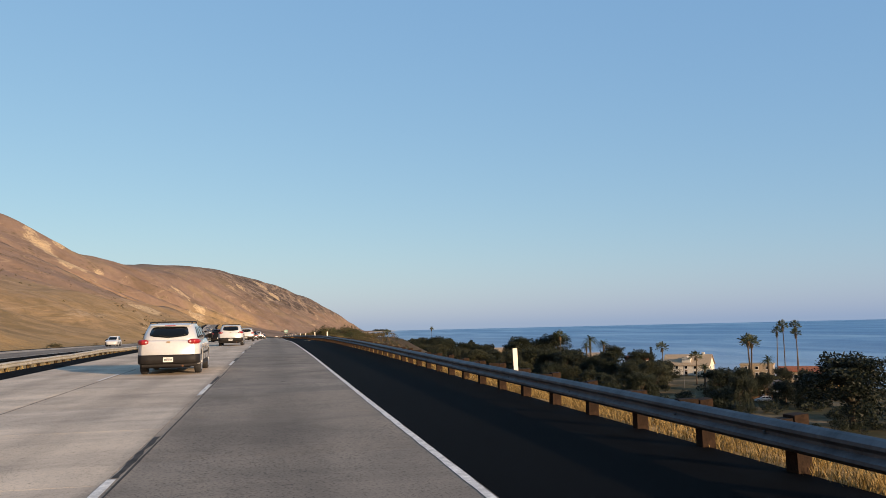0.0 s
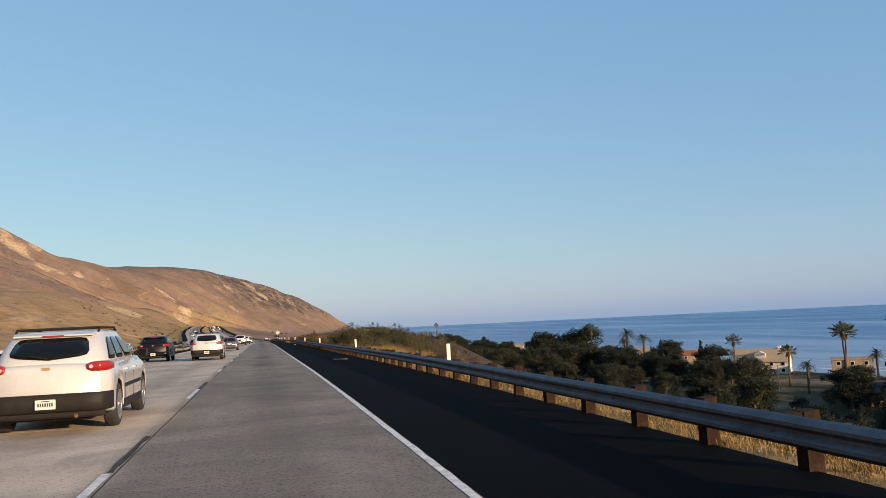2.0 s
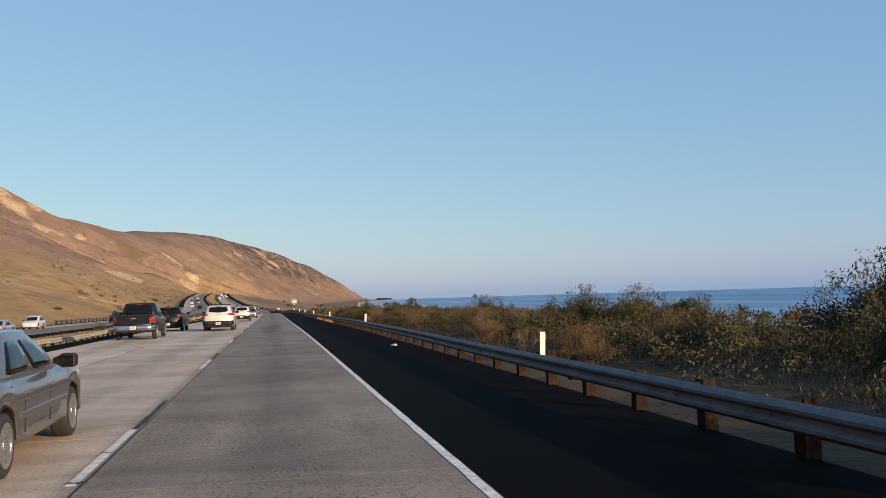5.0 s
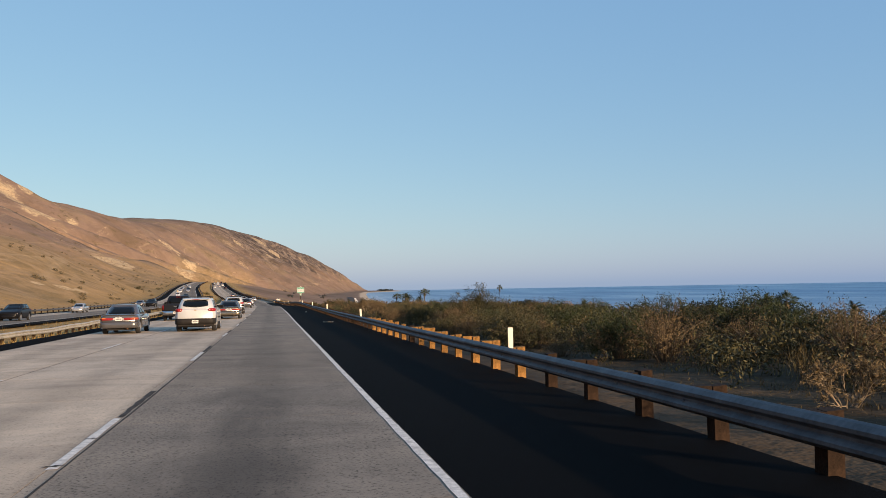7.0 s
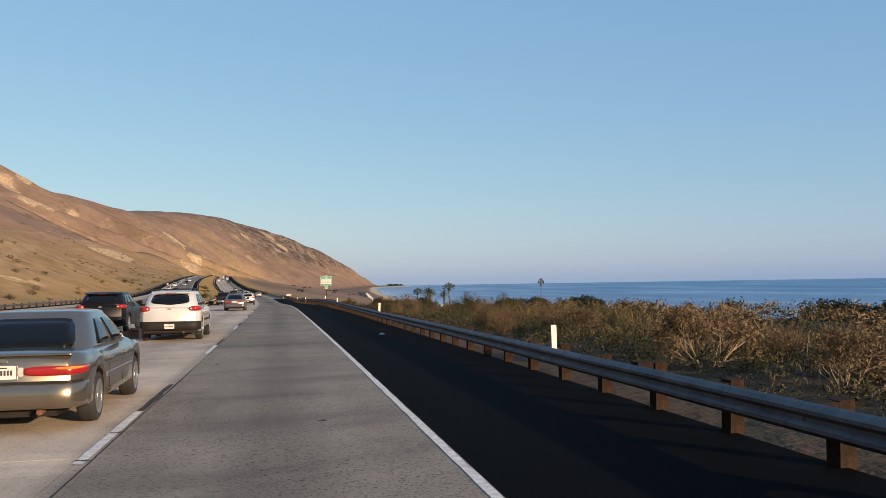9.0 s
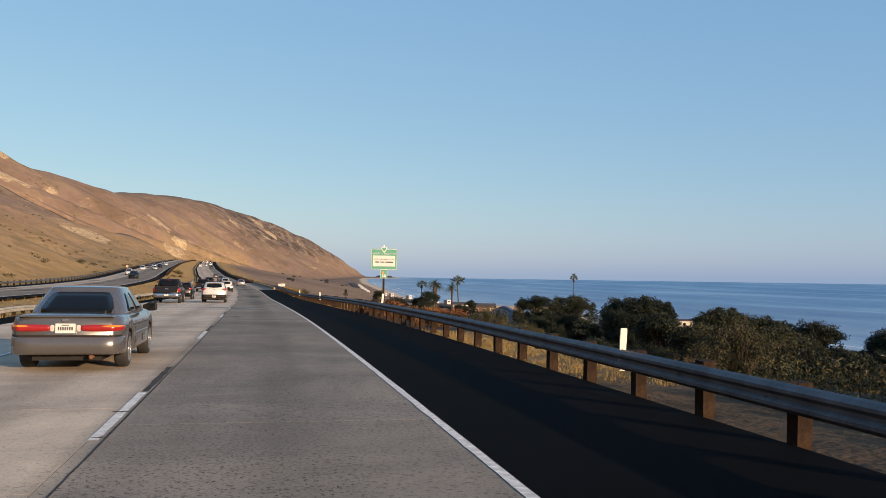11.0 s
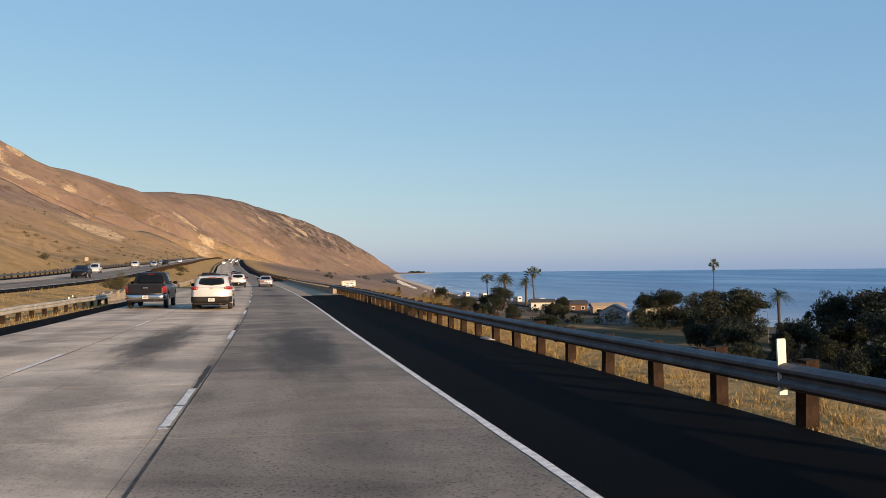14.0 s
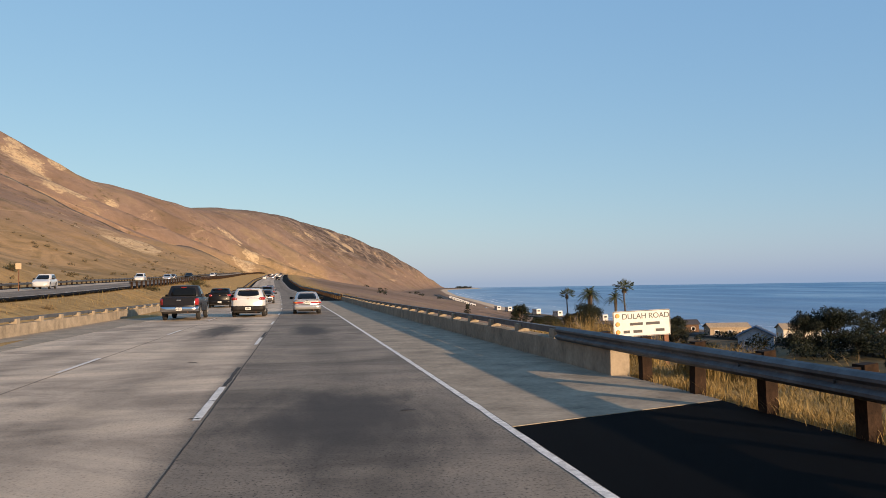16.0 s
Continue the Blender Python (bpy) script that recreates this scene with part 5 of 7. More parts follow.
        mirror = Geo().loft([[(s * (hw + dx), a1 - 0.72 + dy * (1 if q < 2 else -1), belt + 0.075 + dz * (1 if q in (0, 3) else -1)) for q in range(4)] for dx, dy, dz in ((-0.06, 0.02, 0.03), (0.02, 0.05, 0.06), (0.06, 0.08, 0.085), (0.19, 0.075, 0.08), (0.215, 0.05, 0.05))])
        part("mirror", mirror, M_TRIM, c, bevel=0.015)
        if far:
            continue
        part("mirror_glass", Geo().box(s * (hw + 0.125) - 0.06, s * (hw + 0.125) + 0.06, a1 - 0.805, a1 - 0.795, belt + 0.01, belt + 0.14), M_GLASS, c)
        for y in ((1.72, 2.75) if kind != "pickup" else (2.9, 3.7)):
            part("door_handle", Geo().box(s * (hw - 0.002) - 0.022, s * (hw - 0.002) + 0.022, y, y + 0.18, belt - 0.19, belt - 0.155), M_CHROME if kind == "pickup" else body_paint, c, bevel=0.01)
            part("door_seam", Geo().box(s * hw - 0.012, s * hw + 0.001, y - 0.12, y - 0.11, base + 0.10, belt - 0.24), M_TRIM, c)
        part("side_moulding", Geo().box(s * hw - 0.03, s * hw + 0.008, ax[0] + gap + 0.08, ax[1] - gap - 0.08, zs - 0.10, zs - 0.03), M_TRIM if cladding else body_paint, c, bevel=0.008)
        if cladding:
            part("sill", Geo().box(s * hw - 0.06, s * hw + 0.004, ax[0] + gap + 0.02, ax[1] - gap - 0.02, base - 0.03, base + 0.13), M_TRIM, c, "dark sill cladding", bevel=0.015)
    pz, py = {"suv": (0.50, -0.072), "cross": (0.80, -0.012), "sedan": (0.725, -0.010), "pickup": (0.62, -0.075)}[kind]
    p = part("licence_plate", plate(0.155, 0.078, 0.012, py - 0.006, py + 0.03, 0, pz), M_PLATE, c, "white plate with plain bars")
    if far:
        return c
    pg = Geo()
    for i in range(7):
        pg.box(-0.118 + i * 0.035, -0.096 + i * 0.035, py - 0.009, py - 0.004, pz - 0.032, pz + 0.026)
    pg.box(-0.06, 0.06, py - 0.009, py - 0.004, pz + 0.045, pz + 0.06)
    part("plate_marking", pg, M_INK, p)
    part("plate_frame", plate(0.17, 0.092, 0.014, py - 0.002, py + 0.03, 0, pz), M_CHROME if kind == "sedan" else M_TRIM, p)
    part("badge", plate(0.06, 0.022, 0.012, -0.016, 0.02, 0, {"suv": 1.07, "cross": 0.98, "sedan": 0.86, "pickup": 0.98}[kind]), M_GOLDY if kind == "suv" else M_CHROME, c, "small plain badge")
    part("exhaust", Geo().tube([(hw * 0.45, 0.02, base - 0.01), (hw * 0.45, 0.5, base - 0.01)], [0.035, 0.035], 10), M_RUST, c)
    wt = hw * tip
    if rails:
        for s in (-1, 1):
            part("roof_rail", Geo().tube([(s * wt * 0.90, b0 + 0.15, H - 0.05), (s * wt * 0.91, b0 + 0.3, H + 0.03), (s * wt * 0.91, b1 - 0.3, H + 0.035), (s * wt * 0.88, b1 - 0.05, H - 0.04)], [0.022] * 4, 8), M_TRIM, c, "black roof rail")
        for y in (b0 + 0.45, b1 - 0.55):
            part("crossbar", Geo().tube([(-wt * 0.91, y, H + 0.035), (wt * 0.91, y, H + 0.035)], [0.02, 0.02], 8), M_TRIM, c, "black roof crossbar")
    if tall:
        part("spoiler", Geo().loft([[(-wt * k, y, z), (-wt * k, y, z - d), (wt * k, y, z - d), (wt * k, y, z)] for y, z, d, k in ((b0 - 0.13, H - 0.075, 0.03, 0.86), (b0 + 0.05, H - 0.035, 0.05, 0.90), (b0 + 0.3, H - 0.018, 0.05, 0.88))]), body_paint, c, bevel=0.012)
        part("brake_light", Geo().box(-0.17, 0.17, b0 - 0.14, b0 - 0.12, H - 0.10, H - 0.08), M_RED, c)
        part("wiper", Geo().tube([(0.0, a0 - 0.025, belt + 0.10), (-0.30, a0 + 0.02, belt + 0.16)], [0.012, 0.008], 6), M_TRIM, c)
    if kind == "pickup":
        part("tonneau", Geo().box(-hw * 0.86, hw * 0.86, 0.12, 1.95, 1.22, 1.29), M_TRIM, c, "black folded bed cover", bevel=0.02)
        part("tailgate", Geo().box(-hw * 0.80, hw * 0.80, -0.02, 0.06, 0.80, 1.21), body_paint, c, bevel=0.02)
        part("tailgate_handle", Geo().box(-0.12, 0.12, -0.032, -0.015, 1.06, 1.12), M_CHROME, c, bevel=0.008)
        part("brake_light", Geo().box(-0.15, 0.15, b0 - 0.05, b0 - 0.02, H - 0.13, H - 0.10), M_RED, c)
    if kind == "sedan":
        part("antenna", Geo().tube([(hw * 0.75, 0.55, deck), (hw * 0.75, 0.45, deck + 0.25)], [0.006, 0.003], 5), M_TRIM, c)
    return c


M_GOLDY = plain("tan_vinyl", (0.30, 0.20, 0.10), 0.5)
P_WHITE = paint("white_car_paint", (0.45, 0.455, 0.455))
P_BLACK = plain("black_car_paint", (0.007, 0.007, 0.008), 0.35, 0.0, var=0.05, scale=2, coat=0.05, spec=0.13)
P_NAVY = plain("dark_blue_car_paint", (0.010, 0.011, 0.015), 0.35, 0.0, var=0.05, scale=2, coat=0.08, spec=0.15)
P_GOLD = paint("champagne_car_paint", (0.24, 0.205, 0.155), 0.85)
P_GREY = paint("grey_car_paint", (0.10, 0.095, 0.095), 0.4)
P_SILVER = paint("silver_car_paint", (0.36, 0.36, 0.36), 0.5)


def on_road(u, y):
    gx, gy, gz = at_road(u, y)
    pitch = math.degrees(math.atan2(float(RZ(y + 4) - RZ(y)), 4.0))
    return pose(gx, gy, gz, pitch, 0, heading(y + 2))


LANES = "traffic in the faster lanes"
# one car of each kind; the others along the lanes are added copies
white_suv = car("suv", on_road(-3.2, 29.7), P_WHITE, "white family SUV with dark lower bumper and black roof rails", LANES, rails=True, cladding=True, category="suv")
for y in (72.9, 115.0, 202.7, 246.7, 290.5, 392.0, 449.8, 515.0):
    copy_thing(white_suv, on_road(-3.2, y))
dark_suv = car("suv", on_road(-6.7, 76.0), P_BLACK, "black SUV with chrome bumper trim in the passing lane", LANES, category="suv")
for y in (118.0, 206.5, 298.0, 408.0, 540.0):
    copy_thing(dark_suv, on_road(-6.8, y))
car("sedan", on_road(-2.78, 271.4), P_GOLD, "champagne metallic four-door sedan with red tail lights", category="sedan")
pickup = car("pickup", on_road(-6.6, 270), P_NAVY, "dark blue crew-cab pickup truck with a bed cover", LANES, category="pickup truck")
for y in (190.0, 388.5, 452.0, 511.0):
    copy_thing(pickup, on_road(-6.6, y))
grey_sedan = car("sedan", on_road(-3.1, 152), P_GREY, "dark grey sedan in the middle lane", LANES, category="sedan")
for y in (246.0, 334.3, 552.0):
    copy_thing(grey_sedan, on_road(-3.1 if y != 246.0 else -6.7, y))
car("sedan", on_road(0.25, 519), P_SILVER, "silver sedan in the slow lane on the bridge", category="sedan")
car("cross", on_road(-3.2, 575), P_GREY, "grey crossover in the middle lane", category="crossover")

# traffic far ahead: built once, then repeated
FAR = "distant traffic"
far_a = car("sedan", on_road(-3.3, 641), P_GREY, "grey sedan far up the grade", FAR, far=True, category="sedan")
far_b = car("cross", on_road(-6.8, 905), P_WHITE, "white crossover far up the grade", FAR, far=True, category="crossover")
far_c = car("suv", on_road(0.1, 860), P_BLACK, "black SUV far up the grade", FAR, far=True, category="suv")
far_d = car("sedan", on_road(-3.2, 938), P_SILVER, "silver sedan far up the grade", FAR, far=True, category="sedan")
for src, u, y in ((far_d, -6.9, 968), (far_a, -3.0, 1000), (far_b, 0.2, 985), (far_c, -6.7, 1030), (far_b, -3.2, 1050), (far_d, 0.1, 1075), (far_a, -6.8, 1090), (far_b, -3.1, 1115), (far_c, 0.2, 1130), (far_d, -6.7, 1150), (far_b, -3.2, 1170), (far_a, 0.1, 1185)):
    copy_thing(src, on_road(u, y))


def on_far_road(u, y):
    p = math.degrees(math.atan2(float(OZ(y + 4) - OZ(y)), 4.0))
    h = math.degrees(math.atan2(float(OX(y - 4) - OX(y + 4)), 8.0))
    return pose(float(OX(y)) + u, y, float(OZ(y)), -p, 0, 180 + h)


for src, u, y in ((far_b, 1.8, 152), (far_a, -1.9, 172), (far_d, 1.7, 236), (far_b, -1.8, 262), (far_c, 1.8, 300), (far_d, -1.8, 348), (far_c, 1.8, 402), (far_a, -1.9, 412), (far_c, 1.8, 528), (far_b, -1.8, 566), (far_d, 1.8, 655), (far_a, -1.8, 700), (far_c, 1.9, 705), (far_d, -1.8, 745), (far_b, 1.8, 800), (far_a, -1.9, 860), (far_b, -1.8, 640)):
    copy_thing(src, on_far_road(u, y))


def motorhome(m):
    t = thing("motorhome", m, "white boxy motorhome parked along the beach road", "motorhome", "motorhomes by the beach")
    part("body", Geo().box(-1.2, 1.2, 0, 6.2, 0.55, 3.1), P_WHITE, t, bevel=0.15)
    part("cab", Geo().loft([[(-1.05, y, 0.55), (-1.05, y, z), (1.05, y, z), (1.05, y, 0.55)] for y, z in ((6.1, 2.1), (6.7, 2.0), (7.3, 1.25), (7.9, 1.1))]), P_WHITE, t, bevel=0.06)
    part("overhang", Geo().box(-1.15, 1.15, 6.1, 7.1, 2.15, 3.0), P_WHITE, t, bevel=0.15)
    for s in (-1, 1):
        for y in (1.0, 3.2, 5.0):
            part("window", Geo().box(s * 1.2 - 0.015, s * 1.2 + 0.015, y, y + 0.9, 1.75, 2.4), M_GLASS, t)
        part("stripe", Geo().box(s * 1.2 - 0.01, s * 1.2 + 0.01, 0.2, 6.0, 1.25, 1.4), M_GOLDY, t, "tan stripe")
        for y in (1.6, 6.6):
            wheel(t, s * 1.0, y, 0.4, 0.25, s)
    part("rear_window", Geo().box(-0.6, 0.6, -0.015, 0.015, 1.8, 2.4), M_GLASS, t)
    return t


coast_road = thing("beach_road", Matrix.Identity(4), "old asphalt beach road beside the sand", "road", kind="structure")
CX = lambda y: coast(y) - 34
CZ = lambda y: terrace(y) + 0.5
part("paving", strip(420, 1900, -4.5, 4.5, 0.05, 12, 0.6, (CX, CZ)), road_asphalt("old_asphalt", (0.10, 0.095, 0.09)), coast_road)
first = motorhome(pose(float(CX(760)) + 3, 760, terrace(760) + 0.55, 0, 0, 3))
r = random.Random(4)
for i in range(26):
    y = 786 + i * 27 + r.uniform(-6, 6)
    a = math.degrees(math.atan2(float(CX(y - 5) - CX(y + 5)), 10))
    if i % 3 == 2:
        copy_thing((far_b, far_d, far_a)[i % 2], pose(float(CX(y)) + 3.2, y, terrace(y) + 0.56, 0, 0, a))
    else:
        copy_thing(first, pose(float(CX(y)) + 3, y, terrace(y) + 0.55, 0, 0, a + r.uniform(-2, 2)))


# ---- plants ----
def leaf_cloud(rng, blobs, n, size, stretch=1.6, shell=0.55):
    """Small turned leaf plates in a set of ellipsoid clumps: (x, y, z, rx, ry, rz)."""
    b = np.array(blobs, dtype=float)
    w = (b[:, 3] * b[:, 4] * b[:, 5]) ** 0.67
    k = rng.choice(len(b), n, p=w / w.sum())
    d = rng.normal(size=(n, 3))
    d /= np.linalg.norm(d, axis=1)[:, None]
    r = (shell + (1 - shell) * rng.random(n)) * (0.85 + 0.3 * rng.random(n))
    c = b[k, :3] + d * r[:, None] * b[k, 3:]
    a = rng.normal(size=(n, 3)) + d * 0.4
    a /= np.linalg.norm(a, axis=1)[:, None]
    q = np.cross(a, rng.normal(size=(n, 3)))
    q /= np.linalg.norm(q, axis=1)[:, None]
    s = size * (0.6 + 0.8 * rng.random(n))[:, None]
    a, q = a * s * stretch, q * s
    return np.stack([c - a, c - q * 0.6, c + a, c + q * 0.6], axis=1)


def limb(g, rng, p, d, length, r, bend=0.25):
    pts, p, d = [Vector(p)], Vector(p), Vector(d).normalized()
    for k in range(4):
        d = (d + Vector(rng.normal(size=3) * bend * 0.5) + Vector((0, 0, 0.08))).normalized()
        p = p + d * length / 4
        pts.append(p.copy())
    g.tube(pts, [r, r * 0.8, r * 0.6, r * 0.42, r * 0.2], 6, cap=False)
    return pts[-1]


def broad_tree(seed, h, spread, flat, leaf_mat, label, n=1500, size=0.30, group="terrace trees", lean=0.0):
    """Trunk, limbs, and a crown of many clumps with gaps between them."""
    rng = np.random.default_rng(seed)
    t = thing("tree", Matrix.Identity(4), label, "tree", group)
    g = Geo()
    top = Vector((lean * h * 0.3, 0, h * 0.42))
    g.tube([(0, 0, -0.3), (0.05 * h * lean, 0.02 * h, h * 0.2), top], [0.045 * h, 0.034 * h, 0.026 * h], 8)
    blobs = []
    for k in range(11):
        a = 2 * math.pi * (k + rng.random() * 0.8) / 11
        rad = spread * (0.35 + 0.65 * rng.random())
        e = limb(g, rng, top * (0.6 + 0.4 * rng.random()), (math.cos(a) * rad, math.sin(a) * rad, h * (0.28 + 0.3 * rng.random())), h * (0.35 + 0.2 * rng.random()), 0.016 * h)
        for j in range(3):
            c = e + Vector(rng.normal(size=3)) * h * 0.09
            s = h * (0.10 + 0.09 * rng.random())
            blobs.append((c.x, c.y, min(c.z, h * 0.93), s * 1.25, s * 1.25, s * flat))
    for k in range(16):
        a, z = rng.random() * 6.28, rng.uniform(0.16, 0.5)
        rad = spread * rng.uniform(0.45, 0.85)
        s = h * rng.uniform(0.08, 0.15)
        blobs.append((math.cos(a) * rad, math.sin(a) * rad, h * z, s * 1.2, s * 1.2, s))
    for k in range(7):
        a = rng.random() * 6.28
        s = h * rng.uniform(0.05, 0.10)
        blobs.append((math.cos(a) * spread * rng.uniform(0.1, 0.7), math.sin(a) * spread * rng.uniform(0.1, 0.7), h * rng.uniform(0.78, 1.02), s, s, s))
    for k in range(6):
        a = rng.random() * 6.28
        blobs.append((math.cos(a) * spread * 0.3, math.sin(a) * spread * 0.3, h * (0.72 + 0.2 * rng.random()), h * 0.16, h * 0.16, h * 0.12 * flat))
    part("trunk", g, M_BARK, t, "grey-brown trunk with bare limbs")
    part("crown", Geo().quads(leaf_cloud(rng, blobs, n, size)), leaf_mat, t)
    return t


def layered_tree(seed, h, label):
    """An open conifer: a leaning leader with long, nearly level boughs of needles."""
    rng = np.random.default_rng(seed)
    t = thing("tree", Matrix.Identity(4), label, "conifer", "terrace trees")
    g, blobs = Geo(), []
    g.tube([(0, 0, -0.3), (0.1, 0.05, h * 0.5), (0.25, 0, h * 0.97)], [0.035 * h, 0.02 * h, 0.004 * h], 8)
    for k in range(34):
        z = h * (0.14 + 0.84 * (k / 34) ** 0.9)
        a, reach = k * 2.4 + rng.random(), h * 0.46 * (1.02 - z / h) ** 0.7 * rng.uniform(0.55, 1.1)
        d = Vector((math.cos(a), math.sin(a), rng.uniform(0.0, 0.35)))
        p = Vector((0.25 * z / h, 0, z))
        g.tube([p, p + d * reach * 0.5, p + d * reach + Vector((0, 0, 0.05 * h))], [0.010 * h, 0.006 * h, 0.002 * h], 5, cap=False)
        for f in (0.4, 0.65, 0.85, 1.0):
            s = h * rng.uniform(0.035, 0.07)
            q = p + d * reach * f + Vector((0, 0, 0.05 * h * f * f))
            blobs.append((q.x, q.y, q.z, s * 1.3, s * 1.3, s * 0.6))
    part("trunk", g, M_BARK, t, "grey-brown trunk with level boughs")
    part("crown", Geo().quads(leaf_cloud(rng, blobs, 12000, 0.055, 2.6, 0.2)), M_LEAF, t)
    return t


def spire(seed, h):
    rng = np.random.default_rng(seed)
    t = thing("tree", Matrix.Identity(4), "dark pointed conifer among the beach houses", "conifer", "terrace trees")
    part("trunk", Geo().tube([(0, 0, -0.3), (0, 0, h * 0.5), (0.05, 0, h * 0.98)], [0.02 * h, 0.014 * h, 0.003 * h], 7), M_BARK, t)
    blobs = []
    for k in range(13):
        z = h * (0.12 + 0.86 * k / 13)
        r = h * 0.20 * (1 - k / 13.5) * (0.8 + 0.4 * rng.random())
        blobs.append((rng.normal() * 0.05, rng.normal() * 0.05, z, r, r, h * 0.045))
    part("crown", Geo().quads(leaf_cloud(rng, blobs, 900, 0.25, 1.8, 0.3)), M_LEAF, t)
    return t


def fan_palm(seed, h, skirt=1.2, crown=1.35):
    """Tall slender palm with a round head of fans over a skirt of dead ones."""
    rng = np.random.default_rng(seed)
    t = thing("palm_tree", Matrix.Identity(4), "tall slender fan palm with a small round crown", "palm tree", "fan palms")
    bend = rng.normal() * 0.25
    pts = [(bend * (k / 6) ** 2, 0.1 * math.sin(k), h * k / 6 - 0.3) for k in range(7)]
    part("trunk", Geo().tube(pts, [0.24, 0.17, 0.14, 0.125, 0.12, 0.11, 0.13], 8), M_BARK, t, "thin grey palm trunk")
    top = np.array(pts[-1])
    tri, dead = [], []
    for k in range(46):
        a, el = rng.random() * 6.28, radians(rng.uniform(-25, 85))
        d = np.array((math.cos(a) * math.cos(el), math.sin(a) * math.cos(el), math.sin(el)))
        c = top + d * crown * rng.uniform(0.35, 0.75)
        side = np.cross(d, (0, 0, 1.0)) + rng.normal(size=3) * 0.2
        side /= np.linalg.norm(side)
        upv = np.cross(side, d)
        tri.append((top, c - side * 0.015, c + side * 0.015))
        for j in range(9):
            b = radians(-75 + 150 * j / 8)
            e = c + (d * math.cos(b) + side * math.sin(b)) * crown * 0.55 + np.array((0, 0, -0.18)) * abs(b)
            tri.append((c, e + upv * 0.05 - side * 0.05, e - upv * 0.03 + side * 0.05))
    for k in range(70):
        a = rng.random() * 6.28
        d = np.array((math.cos(a), math.sin(a), 0))
        p = top + np.array((0, 0, -rng.random() * skirt)) + d * 0.15
        e = p + d * rng.uniform(0.15, 0.5) + np.array((0, 0, -rng.uniform(0.4, 0.9)))
        s = np.cross(d, (0, 0, 1.0)) * 0.12
        dead.append((p - s, p + s, e))
    part("frond_crown", Geo().tris(np.array(tri)), M_PALM, t)
    part("dead_skirt", Geo().tris(np.array(dead)), M_BRUSH_DRY, t, "hanging brown dead fronds")
    return t


def date_palm(seed, h, spread=3.0):
    """Stout palm with long arching feather fronds."""
    rng = np.random.default_rng(seed)
    t = thing("palm_tree", Matrix.Identity(4), "stout date palm with arching feathery fronds", "palm tree", "date palms")
    part("trunk", Geo().tube([(0, 0, -0.3), (0.05, 0, h * 0.5), (0, 0.05, h)], [0.36, 0.30, 0.38], 10), M_BARK, t, "thick rough trunk")
    q = []
    for k in range(34):
        a, el = rng.random() * 6.28, radians(rng.uniform(0, 78))
        d = Vector((math.cos(a), math.sin(a), 0))
        L = spread * rng.uniform(0.8, 1.1)
        pts = []
        for j in range(8):
            s = j / 7
            r = L * (math.cos(el) * s + 0.15 * s * s)
            z = h + 0.2 + L * (math.sin(el) * s - 0.75 * s * s * (0.5 + math.cos(el)) * 0.8)
            pts.append(d * r + Vector((0, 0, z)))
        side = d.cross(Vector((0, 0, 1)))
        for j in range(1, 8):
            for f in (0.0, 0.5):
                p = pts[j - 1].lerp(pts[j], f)
                w = 0.55 * math.sin(math.pi * (0.12 + 0.8 * (j - 1 + f) / 7)) + 0.08
                al = (pts[j] - pts[j - 1]).normalized() * 0.16
                for s in (-1, 1):
                    e = p + side * s * w * 0.8 + al * 1.8 + Vector((0, 0, -0.25 * w))
                    q.append((tuple(p - al * 0.5), tuple(p + al * 0.5), tuple(e)))
    part("frond_crown", Geo().tris(np.array(q)), M_PALM, t)
    return t


def shrub(seed, h, w, leaf_mat, label, n=900, size=0.05, sticks=26, group="roadside brush"):
    """Multi-stemmed bush: thin stems that fan out, leaves in loose clumps on their ends."""
    rng = np.random.default_rng(seed)
    t = thing("shrub", Matrix.Identity(4), label, "shrub", group)
    g, blobs = Geo(), []
    for k in range(sticks):
        a, out = rng.random() * 6.28, rng.random() ** 0.6
        tip = Vector((math.cos(a) * w * out, math.sin(a) * w * out, h * (0.55 + 0.45 * rng.random()) * (1.05 - 0.45 * out)))
        mid = tip * 0.5 + Vector((0, 0, h * 0.12))
        g.tube([(tip.x * 0.08, tip.y * 0.08, -0.1), tuple(mid), tuple(tip)], [0.012, 0.008, 0.003], 4, cap=False)
        s = h * rng.uniform(0.10, 0.19)
        blobs.append((tip.x, tip.y, tip.z - s * 0.3, s, s, s * 1.1))
        blobs.append((mid.x * 1.3, mid.y * 1.3, mid.z * 1.05, s * 0.9, s * 0.9, s))
        if k % 2 == 0:
            blobs.append((tip.x * 1.0, tip.y * 1.0, h * rng.uniform(0.08, 0.3), s * 1.1, s * 1.1, s * 1.2))
    part("stem", g, M_TWIG, t)
    part("foliage", Geo().quads(leaf_cloud(rng, blobs, n, size, 2.2, 0.2)), leaf_mat, t)
    return t


